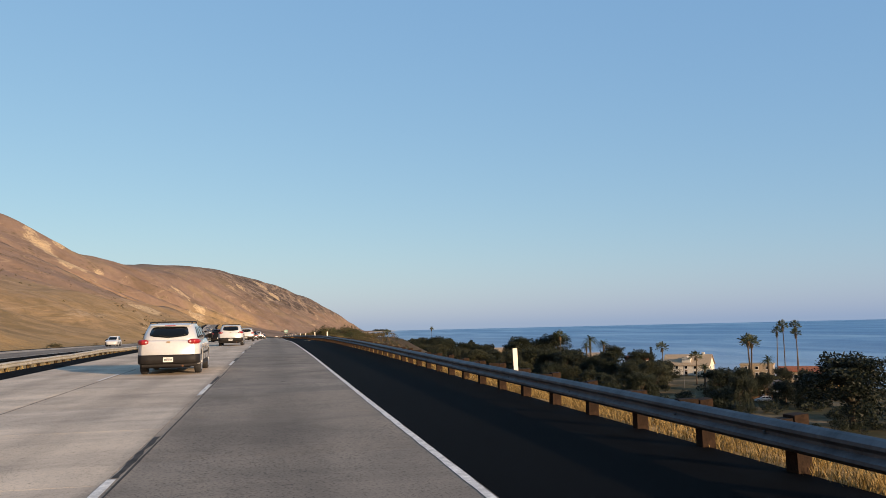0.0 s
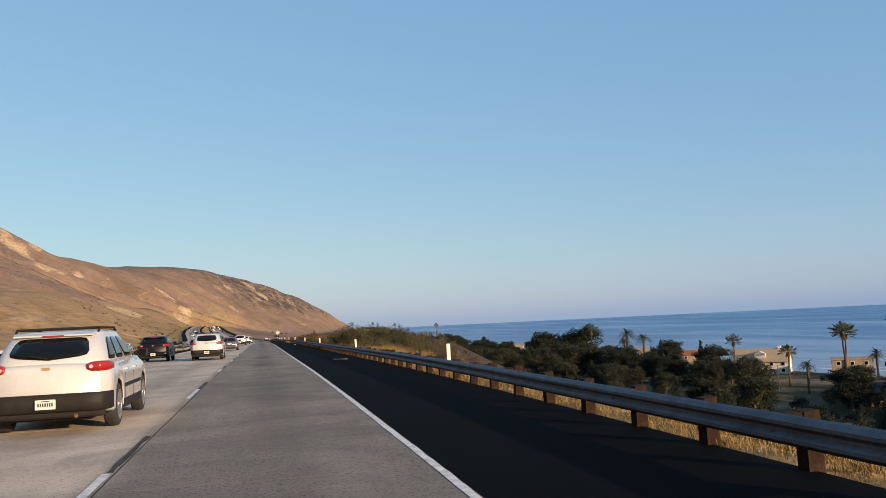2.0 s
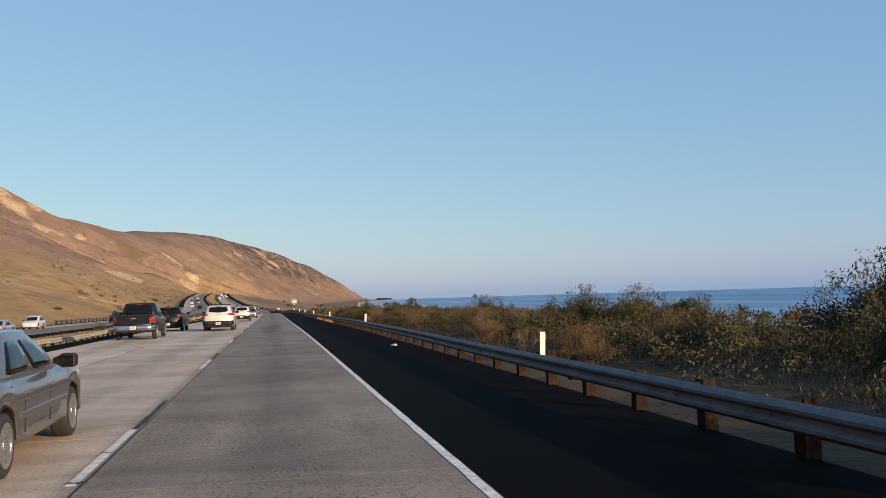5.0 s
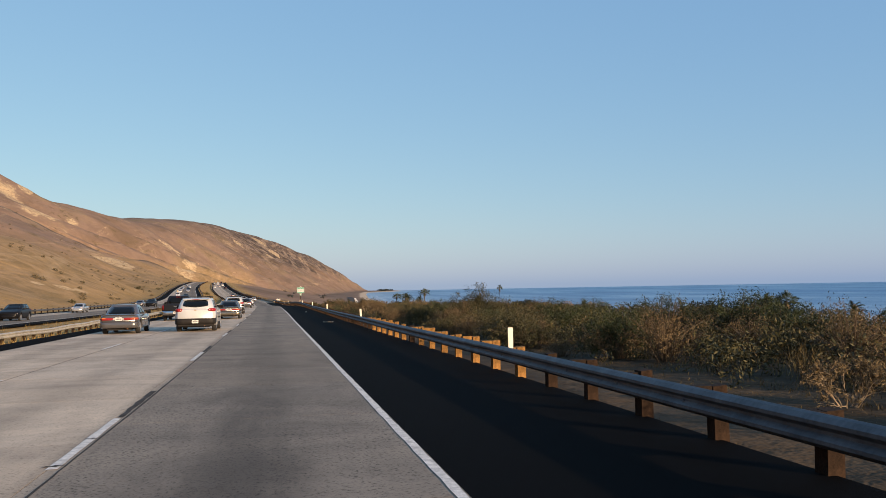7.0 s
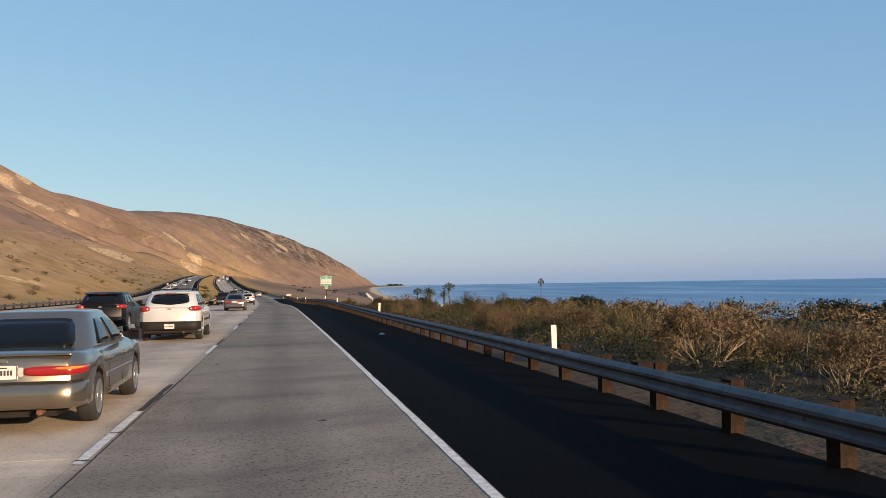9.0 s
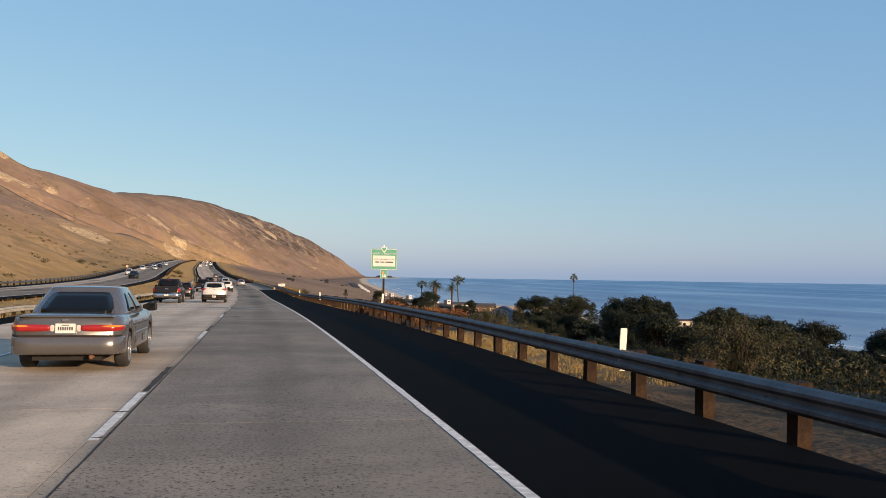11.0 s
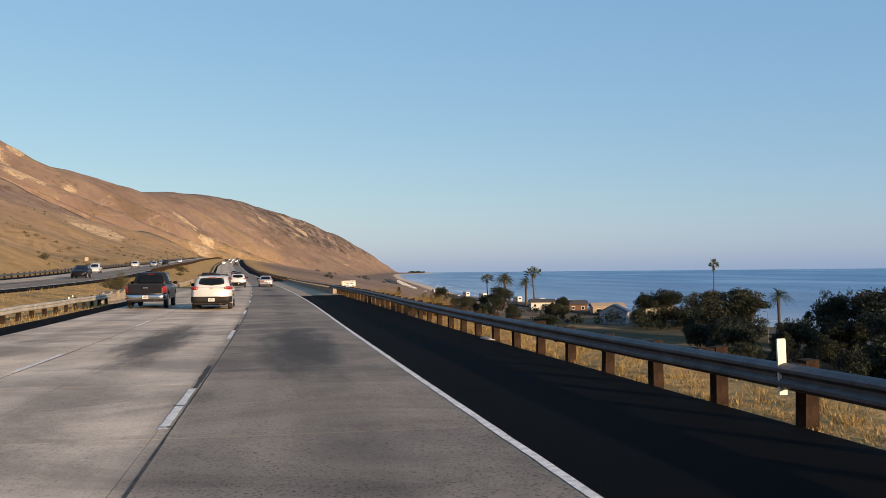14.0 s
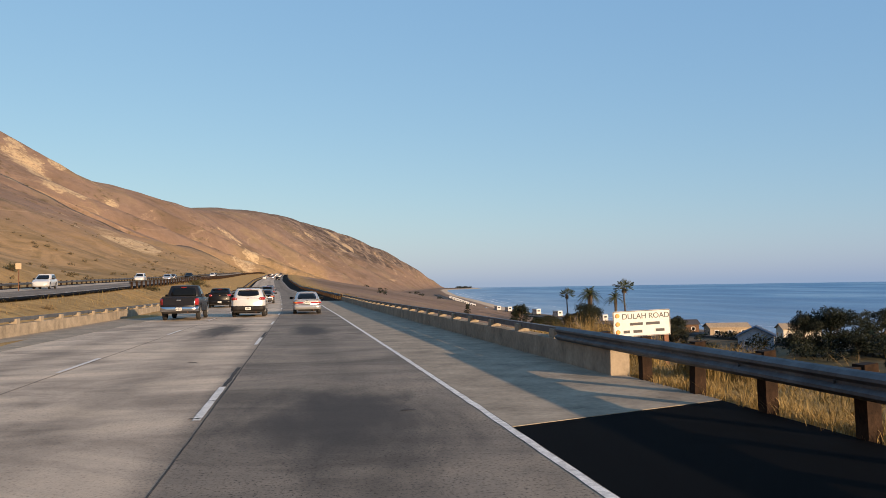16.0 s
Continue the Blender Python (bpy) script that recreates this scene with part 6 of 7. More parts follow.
def grass_field(name, label, n, y0, y1, u0, u1, hmin, hmax, seed, width=0.007, clump=0.55, material=None, skip=None):
    """Thin bent blades in tufts, joined: grass that nobody could count."""
    rng = np.random.default_rng(seed)
    tufts = max(1, n // (16 if material is not None else 38))
    ty, tu = rng.uniform(y0, y1, tufts), u0 + (u1 - u0) * rng.random(tufts) ** 1.15
    th = rng.uniform(hmin, hmax, tufts) * (0.55 + 0.45 * np.abs(np.sin(ty * 0.21) * np.cos(ty * 0.083 + tu)))
    k = rng.integers(0, tufts, n)
    y, u = ty[k] + rng.normal(size=n) * clump * 0.28, tu[k] + rng.normal(size=n) * clump * 0.22
    u = np.maximum(u, 5.18 + 0.4 * rng.random(n))
    bump = np.where((y > 84) & (y < 338), 0.25 * np.clip((u - 6) / 8, 0, 1) * np.clip(np.minimum(y - 84, 338 - y) / 40, 0, 1), 0)
    v = np.maximum(u - shelf(y), 0)
    base = np.stack([RX(y) + u, y, RZ(y) - 0.05 - 0.02 * (u - 5) + bump - 0.5 * v], axis=1)
    h = th[k] * rng.uniform(0.4, 1.05, n)
    if skip:
        h = np.where((y > skip[0]) & (y < skip[1]), h * 0.12, h)
    if material is not None:
        h = h * np.clip((u - u0 + 0.8) / 3.5, 0.25, 1.0)
    a = rng.random(n) * 6.283
    lean = np.stack([np.cos(a), np.sin(a), np.zeros(n)], axis=1) * (h * rng.uniform(0.2, 1.35, n))[:, None]
    side = np.stack([-np.sin(a), np.cos(a), np.zeros(n)], axis=1) * (width * rng.uniform(0.7, 1.5, n))[:, None]
    up = np.zeros((n, 3))
    up[:, 2] = h
    mid = base + up * 0.6 + lean * 0.35
    tip = base + up + lean
    g = Geo()
    g.quads(np.stack([base - side, base + side, mid + side * 0.8, mid - side * 0.8], axis=1))
    g.tris(np.stack([mid - side * 0.8, mid + side * 0.8, tip], axis=1))
    return tagged(new(name, g.mesh(name, material or M_STRAW)), label, "grass", kind="stuff")


grass_field("dry_grass", "golden dry grass along the guardrail", 190000, -14, 124, 5.3, 8.2, 0.06, 0.30, 1, 0.0035)
grass_field("dry_grass", "tall pale dry grass on the verge", 30000, 101, 140, 6.2, 9.8, 0.3, 0.75, 2, 0.0035)
grass_field("dry_grass", "tuft of pale dry grass behind the guardrail", 1700, 96.0, 98.2, 6.6, 7.8, 0.3, 0.62, 27, 0.0035)
grass_field("dry_grass", "short dry grass under the guardrail", 60000, 122, 338, 5.45, 8.0, 0.03, 0.12, 3, 0.0035, 1.6, M_WEED)
grass_field("dry_grass", "golden dry grass along the guardrail", 110000, 332, 436, 5.35, 8.6, 0.03, 0.21, 4, 0.0035, 0.4, None, (347, 369))
grass_field("dry_grass", "thin trodden grass where the guardrail meets the bridge", 36000, 432, 479, 5.4, 9.0, 0.04, 0.25, 14, 0.0035, 0.5)
grass_field("dry_grass", "tall feathery dry grass behind the guardrail", 9000, 452, 494, 6.7, 8.6, 0.35, 0.85, 5, 0.0035, 0.2)
grass_field("dry_grass", "tall bunch of feathery dry grass before the bridge", 2600, 481.2, 485.0, 6.4, 7.3, 0.75, 1.1, 31, 0.0035, 0.3)
grass_field("dry_grass", "tall bunch of feathery dry grass beside the sign", 2400, 476.4, 478.3, 6.3, 7.2, 0.8, 1.15, 32, 0.0035, 0.3)
grass_field("dry_grass", "golden dry grass crowding the end of the guardrail", 16000, 468.5, 486, 5.35, 6.9, 0.14, 0.42, 33, 0.0035, 0.4)
for i, y in enumerate((442.0, 445.6, 449.2, 455.5)):
    grass_field("dry_grass", "tall bunch of feathery dry grass behind the guardrail", 1700, y - 0.9, y + 0.9, 6.0, 7.0, 0.8, 1.2, 41 + i, 0.0035, 0.3)
grass_field("dry_grass", "green-brown stalks standing in the brush", 36000, 228, 335, 8.2, 17, 0.35, 0.9, 26, 0.0045, 0.6, M_BRUSH)
grass_field("dry_grass", "dry grass stalks standing in the brush", 42000, 126, 236, 8.4, 18, 0.4, 0.95, 6, 0.0045, 0.6, M_WEED)
grass_field("dry_grass", "brown weeds on the bank below the verge", 60000, 96, 156, 7.4, 30, 0.16, 0.46, 16, 0.009, 0.6, M_WEED)
grass_field("dry_grass", "thin dry grass on the far verge", 9000, 560, 720, 5.2, 9.0, 0.3, 0.7, 7, 0.02)


def left_grass(name, label, n, y0, y1, u0, u1, h0, h1, seed):
    rng = np.random.default_rng(seed)
    g, pts = Geo(), []
    y, u = rng.uniform(y0, y1, n), rng.uniform(u0, u1, n)
    for yy, uu in zip(y, u):
        x = float(RX(yy)) + uu
        z, h, a = land(x, yy), rng.uniform(h0, h1), rng.random() * 6.28
        c, s = math.cos(a), math.sin(a)
        pts.append(((x - c * 0.014, yy - s * 0.014, z - 0.03), (x + c * 0.014, yy + s * 0.014, z - 0.03), (x + s * h * 0.4, yy + c * h * 0.4, z + h)))
    return tagged(new(name, g.tris(np.array(pts)).mesh(name, M_STRAW)), label, "grass", kind="stuff")


left_grass("dry_grass", "dry grass in the median beside the guardrail", 16000, 20, 465, -14.5, -9.3, 0.08, 0.28, 8)
left_grass("dry_grass", "sparse dry grass across the median", 9000, 150, 700, -19, -12, 0.10, 0.30, 9)

# brush on the wide verge: a few bushes built, then repeated
BR = [
    shrub(11, 1.25, 1.2, M_BRUSH, "olive green coastal brush with dry tips", 11500, 0.0125, 60),
    shrub(12, 1.1, 1.3, M_BRUSH, "olive green coastal brush with dry tips", 11500, 0.013, 60),
    shrub(13, 1.3, 1.0, M_BRUSH_DRY, "brown dried-out brush with bare stems", 4600, 0.0105, 64),
    shrub(14, 1.0, 1.3, M_BRUSH_DRY, "brown dried-out brush with bare stems", 5200, 0.011, 60),
    shrub(15, 1.4, 1.15, M_BRUSH_GREEN, "tall leafy green bush on the verge", 14000, 0.0145, 60),
]
places = []
r = random.Random(21)
for i in range(226):
    y = r.uniform(112, 334)
    u = 7.6 + 7.5 * r.random() ** 1.1
    k = r.choice((0, 1, 1, 4, 2, 2, 3, 3) if y > 215 else (0, 1, 2, 2, 3, 3, 3))
    s = r.uniform(0.75, 1.15) * (0.85 if u < 8.6 else 1.05)
    if 132 < y < 162 and u < 14:
        k, s = r.choice((0, 4)), r.uniform(0.95, 1.3)
    if y > 258:
        k, s = (1 if k == 4 else k), s * 0.8
    if 268 < y < 284 and u < 9.6:
        continue
    places.append((k, y, u, s))
used = set()
for k, y, u, s in places:
    x = float(RX(y)) + u
    m = pose(x, y, land(x, y) - 0.04, 0, 0, r.uniform(0, 360)) @ Matrix.Diagonal((s, s, s * r.uniform(0.85, 1.15), 1))
    if k not in used:
        used.add(k)
        BR[k].matrix_world = m
    else:
        copy_thing(BR[k], m)
grass_field("tall_grass", "tall golden grass among the roadside brush", 20000, 150, 318, 9.8, 14.0, 0.6, 1.25, 83, width=0.004, clump=0.4, material=M_STRAW)
# the brush farther back, too thick to pick apart
rng = np.random.default_rng(23)
blobs, dry = [], []
for i in range(900):
    y, u = rng.uniform(128, 322), rng.uniform(13, 25.5)
    x, s = float(RX(y)) + u, rng.uniform(0.25, 0.6)
    (blobs if rng.random() < 0.55 else dry).append((x, y, land(x, y) + s * 0.7 + rng.uniform(0, 0.35), s, s, s * 0.8))
tagged(new("brush", Geo().quads(leaf_cloud(rng, blobs, 36000, 0.04, 2.0, 0.25)).mesh("brush", M_BRUSH)), "thick olive coastal brush towards the bluff edge", "brush", kind="stuff")
tagged(new("brush", Geo().quads(leaf_cloud(rng, dry, 26000, 0.04, 2.4, 0.25)).mesh("brush", M_BRUSH_DRY)), "dry brown coastal brush towards the bluff edge", "brush", kind="stuff")
# low dense growth between the bushes
blobs = []
for i in range(1500):
    y, u = rng.uniform(116, 334), 7.3 + 12 * rng.random()
    x, s = float(RX(y)) + u, rng.uniform(0.2, 0.5) * min(1.0, (u - 6.6) / 2.0)
    blobs.append((x, y, land(x, y) + s * 0.5, s * 1.3, s * 1.3, s))
tagged(new("undergrowth", Geo().quads(leaf_cloud(rng, blobs, 110000, 0.024, 2.0, 0.2)).mesh("undergrowth", M_BRUSH)), "low dark undergrowth between the bushes", "undergrowth", kind="stuff")
blobs = []
for i in range(800):
    y, u = rng.uniform(246, 336), 6.7 + 6 * rng.random()
    x, s = float(RX(y)) + u, rng.uniform(0.14, 0.36) * min(1.0, (u - 6.0) / 2.0)
    blobs.append((x, y, land(x, y) + s * 0.5, s * 1.4, s * 1.4, s))
tagged(new("undergrowth", Geo().quads(leaf_cloud(rng, blobs, 60000, 0.02, 2.2, 0.2)).mesh("undergrowth", M_BRUSH)), "low olive undergrowth close behind the guardrail", "undergrowth", kind="stuff")

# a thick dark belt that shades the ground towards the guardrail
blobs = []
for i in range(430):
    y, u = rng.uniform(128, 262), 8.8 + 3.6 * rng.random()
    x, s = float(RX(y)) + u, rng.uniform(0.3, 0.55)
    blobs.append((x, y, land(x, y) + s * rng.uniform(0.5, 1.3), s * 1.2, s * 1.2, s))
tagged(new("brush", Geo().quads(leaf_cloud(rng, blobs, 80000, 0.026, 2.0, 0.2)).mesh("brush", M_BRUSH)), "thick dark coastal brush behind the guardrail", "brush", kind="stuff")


def dead_bush(seed, h, label):
    """A dried-out bush: bare forking twigs, a few brown leaves."""
    rng = np.random.default_rng(seed)
    t = thing("dead_bush", Matrix.Identity(4), label, "shrub", "roadside brush")
    g, blobs = Geo(), []

    def fork(p, d, length, r, level):
        q = p + d * length
        mid = p.lerp(q, 0.5) + Vector(rng.normal(size=3)) * length * 0.06
        g.tube([p, mid, q], [r, r * 0.8, r * 0.55], 5 if level < 2 else 3, cap=False)
        if level == 4:
            blobs.append((q.x, q.y, q.z, 0.10, 0.10, 0.10))
            return
        for k in range(3 if level < 3 else 2):
            fork(q if k else mid, (d + Vector(rng.normal(size=3)) * 0.42 + Vector((0, 0, 0.10))).normalized(), length * rng.uniform(0.6, 0.82), r * 0.55, level + 1)
    for k in range(8):
        a = 2 * math.pi * k / 8 + rng.random()
        fork(Vector((0.1 * math.cos(a), 0.1 * math.sin(a), -0.1)), Vector((math.cos(a) * 0.75, math.sin(a) * 0.75, 0.9)).normalized(), h * 0.36, 0.022, 0)
    part("stem", g, M_TWIG_PALE, t, "bare bleached twigs")
    part("foliage", Geo().quads(leaf_cloud(rng, blobs, 5200, 0.018, 2.4, 0.1)), M_BRUSH_DRY, t, "sparse dried leaves")
    return t


db = dead_bush(61, 1.5, "dried-out bush with bare forking twigs")
db.matrix_world = on_land(8.7, 276.5, 20)
for x, y, s in ((9.6, 279, 0.9), (8.9, 272.6, 0.75), (8.8, 229, 0.62), (8.6, 252, 0.6), (9.4, 208, 0.8), (8.9, 196, 0.66), (10.4, 184, 0.9), (9.0, 293, 0.6), (8.3, 203, 0.5), (8.2, 212.5, 0.55), (8.6, 222, 0.6), (8.5, 238, 0.5), (9.2, 244, 0.7), (8.6, 263, 0.65), (8.3, 268, 0.5), (9.4, 286, 0.8), (8.4, 171, 0.5), (8.8, 178, 0.6)):
    copy_thing(db, on_land(x, y, 70 * x) @ Matrix.Scale(s, 4))

# reddish dock and low weeds near the green sign, and sparse brush on the later verge
M_DOCK = leafy("red_dock", (0.075, 0.026, 0.011), (0.19, 0.072, 0.028), (0.20, 0.14, 0.05), 0.7)
dock = shrub(16, 0.95, 0.55, M_DOCK, "reddish brown dock weeds by the signpost", 1700, 0.027, 26, "verge weeds")
dock.matrix_world = pose(*at_road(6.9, 363.5, -0.08))
for i in range(44):
    y, u = 350 + i * 0.5 + r.uniform(-1, 1), r.uniform(5.75, 8.2)
    copy_thing(dock, pose(*at_road(u, y, -0.1), 0, 0, r.uniform(0, 360)) @ Matrix.Scale(r.uniform(0.35, 0.5) if u < 6.3 else r.uniform(0.45, 0.8), 4))
for i in range(24):
    y, u = r.uniform(326, 352) if i < 14 else r.uniform(372, 470), r.uniform(7.2, 10.5)
    x = float(RX(y)) + u
    copy_thing(BR[r.choice((0, 1, 3))], pose(x, y, land(x, y) - 0.05, 0, 0, r.uniform(0, 360)) @ Matrix.Scale(r.uniform(0.4, 0.75), 4))
for i in range(26):
    y = r.uniform(60, 640)
    x = float(OX(y)) + r.choice((r.uniform(8.5, 12.0), r.uniform(-24, -9.5)))
    copy_thing(BR[r.choice((0, 1, 3))], pose(x, y, land(x, y) - 0.1, 0, 0, r.uniform(0, 360)) @ Matrix.Scale(r.uniform(0.6, 1.3), 4))

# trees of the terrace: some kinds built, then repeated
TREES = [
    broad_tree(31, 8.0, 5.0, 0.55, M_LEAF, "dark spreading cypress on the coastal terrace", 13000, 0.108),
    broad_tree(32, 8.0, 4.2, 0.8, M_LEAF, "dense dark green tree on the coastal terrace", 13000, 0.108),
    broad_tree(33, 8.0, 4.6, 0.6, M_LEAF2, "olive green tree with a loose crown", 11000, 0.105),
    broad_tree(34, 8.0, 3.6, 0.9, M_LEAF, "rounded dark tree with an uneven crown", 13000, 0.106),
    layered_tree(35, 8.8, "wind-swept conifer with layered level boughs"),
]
PALMS = [fan_palm(41, 16.0), date_palm(42, 7.0, 3.2), fan_palm(43, 9.0, 0.9, 1.5)]
CONE = spire(44, 8.0)


def planted(src, h0):
    """Places a kind of plant: the first at the built one's own place, then copies."""
    state = {"first": True}

    def put(x, y, top=None, height=None, wide=1.0):
        wide = wide * 0.85 if h0 == 8.9 else wide
        z = land(x, y)
        s = ((top - z - (1.2 if y > 470 else 0.0)) if top is not None else height) / h0
        m = pose(x, y, z, 0, 0, r.uniform(0, 360)) @ Matrix.Diagonal((s * wide, s * wide, s, 1))
        if state["first"]:
            state["first"] = False
            src.matrix_world = m
            return src
        return copy_thing(src, m)
    return put


tree = [planted(t, 8.9) for t in TREES]
palm = [planted(PALMS[0], 16.9), planted(PALMS[1], 8.5), planted(PALMS[2], 10.0)]
cone = planted(CONE, 8.0)
for x, y, top, w in ((156.5, 251, -1.4, 1.0), (160.2, 252.5, -1.2, 1.0), (163, 250, -3.6, 1.05), (165.8, 254, -1.4, 1.05), (116.8, 641.8, 0.2, 0.85)):
    palm[0](x, y, top=top, wide=w)
for x, y, top in ((141, 301, -6.8), (136.5, 266, -11.2), (144, 426, -6.2), (164.4, 281, -7.4), (167, 284, -8.2), (86.7, 811, -6.0), (102, 784, -3.6)):
    palm[2](x, y, top=top, wide=1.2)
for x, y, top in ((148.5, 400, -8.6), (158, 402, -9.6), (155, 412, -8.0), (150, 447, -6.4), (89, 785, -5.2), (93, 801, -5.8), (99, 786, -6.8), (126.8, 624, -8.6), (112, 644, -12.8), (160, 262, -12.6), (131, 250, -13.6), (117.3, 636, -11)):
    palm[1](x, y, top=top)
cone(174, 383, top=-10.0)
for k, x, y, top, w in ((3, 104, 647, -5.8, 1.3), (1, 98.0, 648, -6.6, 0.85), (4, 129, 652, -9.4, 1.2), (1, 99.2, 558, -6.4, 1.2), (3, 102, 547, -6.6, 1.2), (4, 94, 513, -4.0, 1.1), (4, 88, 511, -3.4, 0.85), (0, 98.7, 495, -4.0, 1.2),
                        (4, 122, 532, -6.0, 1.1), (2, 137, 442, -5.6, 1.3), (1, 126.5, 452, -9.2, 1.4), (0, 127, 441, -9.0, 1.4), (0, 118, 276, -14.2, 1.5), (0, 112, 318, -11.5, 1.5), (0, 104, 345, -11.2, 1.4), (3, 85, 772, -9.6, 1.2),
                        (1, 150, 228, -14.0, 1.2), (0, 111, 153, -9.6, 1.5), (3, 92, 170, -14.0, 1.2), (3, 143, 440, -7.0, 1.5), (2, 118, 650, -10, 1.2)):
    tree[k](x, y, top=top, wide=w)
r = random.Random(57)
for i in range(250):
    y = r.uniform(165, 770)
    lo, hi = float(RX(y)) + (80 if y < 470 else 64), float(coast(y)) - 40
    x = lo + (hi - lo) * r.random()
    if y < 260 and x > 128 and r.random() < 0.7:
        continue
    if 292 < y < 325 and 128 < x < 172:
        continue
    if y > 600 and r.random() < 0.45:
        continue
    if y > 470 and 0.33 < (x + 2.4) / (y - 420) < 0.46:
        continue
    if y < 312 and 0.56 < x / (y - 43) < 0.66:
        continue
    if y > 540 and abs(x - 60 - (y - 560) * 0.337) < 13:
        continue
    h = r.uniform(3.2, 8.2) if y < 470 else (r.uniform(3.0, 9.5) if y < 610 else r.uniform(3.0, 5.5))
    if 525 < y < 612 and x < 96:
        h *= 0.72
    tree[r.choice((0, 0, 1, 2, 3, 4))](x, y, height=h, wide=r.uniform(0.9, 1.35))
for i in range(110):
    y = r.uniform(190, 490)
    x = float(RX(y)) + r.uniform(62, 135)
    if y < 312 and 0.56 < x / (y - 43) < 0.66 or x > coast(y) - 40:
        continue
    tree[r.choice((0, 1, 2, 3, 4))](x, y, height=r.uniform(3.0, 6.5), wide=r.uniform(0.9, 1.3))
# low garden trees and hedges on the near terrace
rng = np.random.default_rng(58)
blobs, distant = [], []


def thicket(out, x, y, h, wide):
    """A low crown of overlapping clumps for the joined growth."""
    w = h * wide * 0.3
    for j in range(9):
        a, q = rng.uniform(0, 6.28), rng.random() ** 0.5 * w
        s = h * rng.uniform(0.16, 0.3)
        out.append((x + q * math.cos(a), y + q * math.sin(a), land(x, y) + s * 0.8 + (h - 2 * s) * rng.random() * (1 - 0.5 * q / w), s * 1.25, s * 1.25, s))


for i in range(70):
    y = r.uniform(138, 245)
    thicket(blobs, r.uniform(64, 136), y, r.uniform(1.8, 4.6), r.uniform(1.3, 2.2))
for i in range(90):
    y = r.uniform(146, 222)
    x = r.uniform(96, 158)
    if not 0.565 < x / y < 0.615:
        thicket(blobs, x, y, r.uniform(1.2, 3.2), r.uniform(1.5, 2.6))
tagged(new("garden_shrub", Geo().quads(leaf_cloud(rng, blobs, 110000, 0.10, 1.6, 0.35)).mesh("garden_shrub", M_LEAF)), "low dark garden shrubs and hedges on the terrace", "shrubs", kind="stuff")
for i in range(34):
    y = r.uniform(655, 775)
    x = float(RX(y)) + r.uniform(92, 150)
    thicket(distant, min(x, float(coast(y)) - 38), y, r.uniform(1.8, 4.2), 1.8)
for i in range(12):
    y = r.uniform(780, 1500)
    thicket(distant, r.uniform(float(RX(y)) + 46, float(coast(y)) - 45), y, r.uniform(2, 4.5), 2.0)
for i in range(40):
    y = r.uniform(4150, 4700)
    thicket(distant, float(coast(y)) - 40 - 60 * r.random(), y, r.uniform(6, 13), 2.2)
q = random.Random(15)
for i in range(16):
    y = q.uniform(632, 652)
    thicket(distant, float(RX(y)) + q.uniform(106, 142), y, q.uniform(3.5, 8.0), 1.7)
tagged(new("distant_woods", Geo().quads(leaf_cloud(rng, distant, 66000, 0.21, 1.5, 0.35)).mesh("distant_woods", M_LEAF)), "dark low woods along the shore far ahead", "woods", kind="stuff")
# scrub on the near hillside, joined
rng = np.random.default_rng(77)
blobs = []
while len(blobs) < 520:
    y = rng.uniform(420, 1400)
    x = float(foot(y)) - rng.random() ** 1.5 * 240
    if noise.noise((x * 0.02, y * 0.02, 1.0)) > 0.02:
        s = rng.uniform(0.35, 1.3)
        blobs.append((x, y, land(x, y) + s * 0.25, s, s, s * 0.6))
g = Geo().quads(leaf_cloud(rng, blobs, 22000, 0.16, 1.6, 0.4))
tagged(new("hill_scrub", g.mesh("hill_scrub", leafy("hill_scrub_leaves", (0.03, 0.028, 0.014), (0.07, 0.058, 0.03), (0.13, 0.095, 0.05)))), "low dark scrub dotted over the dry hillside", "scrub", kind="stuff")

# ---- houses on the terrace ----
M_STUCCO = plain("white_stucco", (0.58, 0.53, 0.44), 0.85, var=0.1, scale=1.5, bump=0.2, spec=0.2)
M_YELLOW = plain("yellow_stucco", (0.50, 0.30, 0.09), 0.85, var=0.1, scale=1.5, spec=0.2)
M_TAN = plain("tan_stucco", (0.32, 0.25, 0.17), 0.85, var=0.12, scale=1.5, spec=0.2)
M_BROWN = plain("brown_boards", (0.13, 0.075, 0.045), 0.85, var=0.2, scale=2, spec=0.2)
M_BLUEGREY = plain("blue_grey_siding", (0.36, 0.40, 0.46), 0.8, var=0.1, scale=2, spec=0.2)
M_ROOF_TAN = plain("tan_shingles", (0.36, 0.28, 0.19), 0.9, var=0.22, scale=2.5, bump=0.4, spec=0.1)
M_ROOF_DARK = plain("dark_shingles", (0.075, 0.07, 0.072), 0.9, var=0.25, scale=2.5, bump=0.4, spec=0.1)
M_ROOF_BLUE = plain("slate_blue_shingles", (0.10, 0.125, 0.17), 0.9, var=0.2, scale=2.5, bump=0.4, spec=0.1)
M_ROOF_RED = plain("clay_tiles", (0.30, 0.11, 0.06), 0.9, var=0.22, scale=2.5, bump=0.4, spec=0.1)
M_FRAME = plain("white_trim", (0.74, 0.72, 0.68), 0.6, var=0.05)


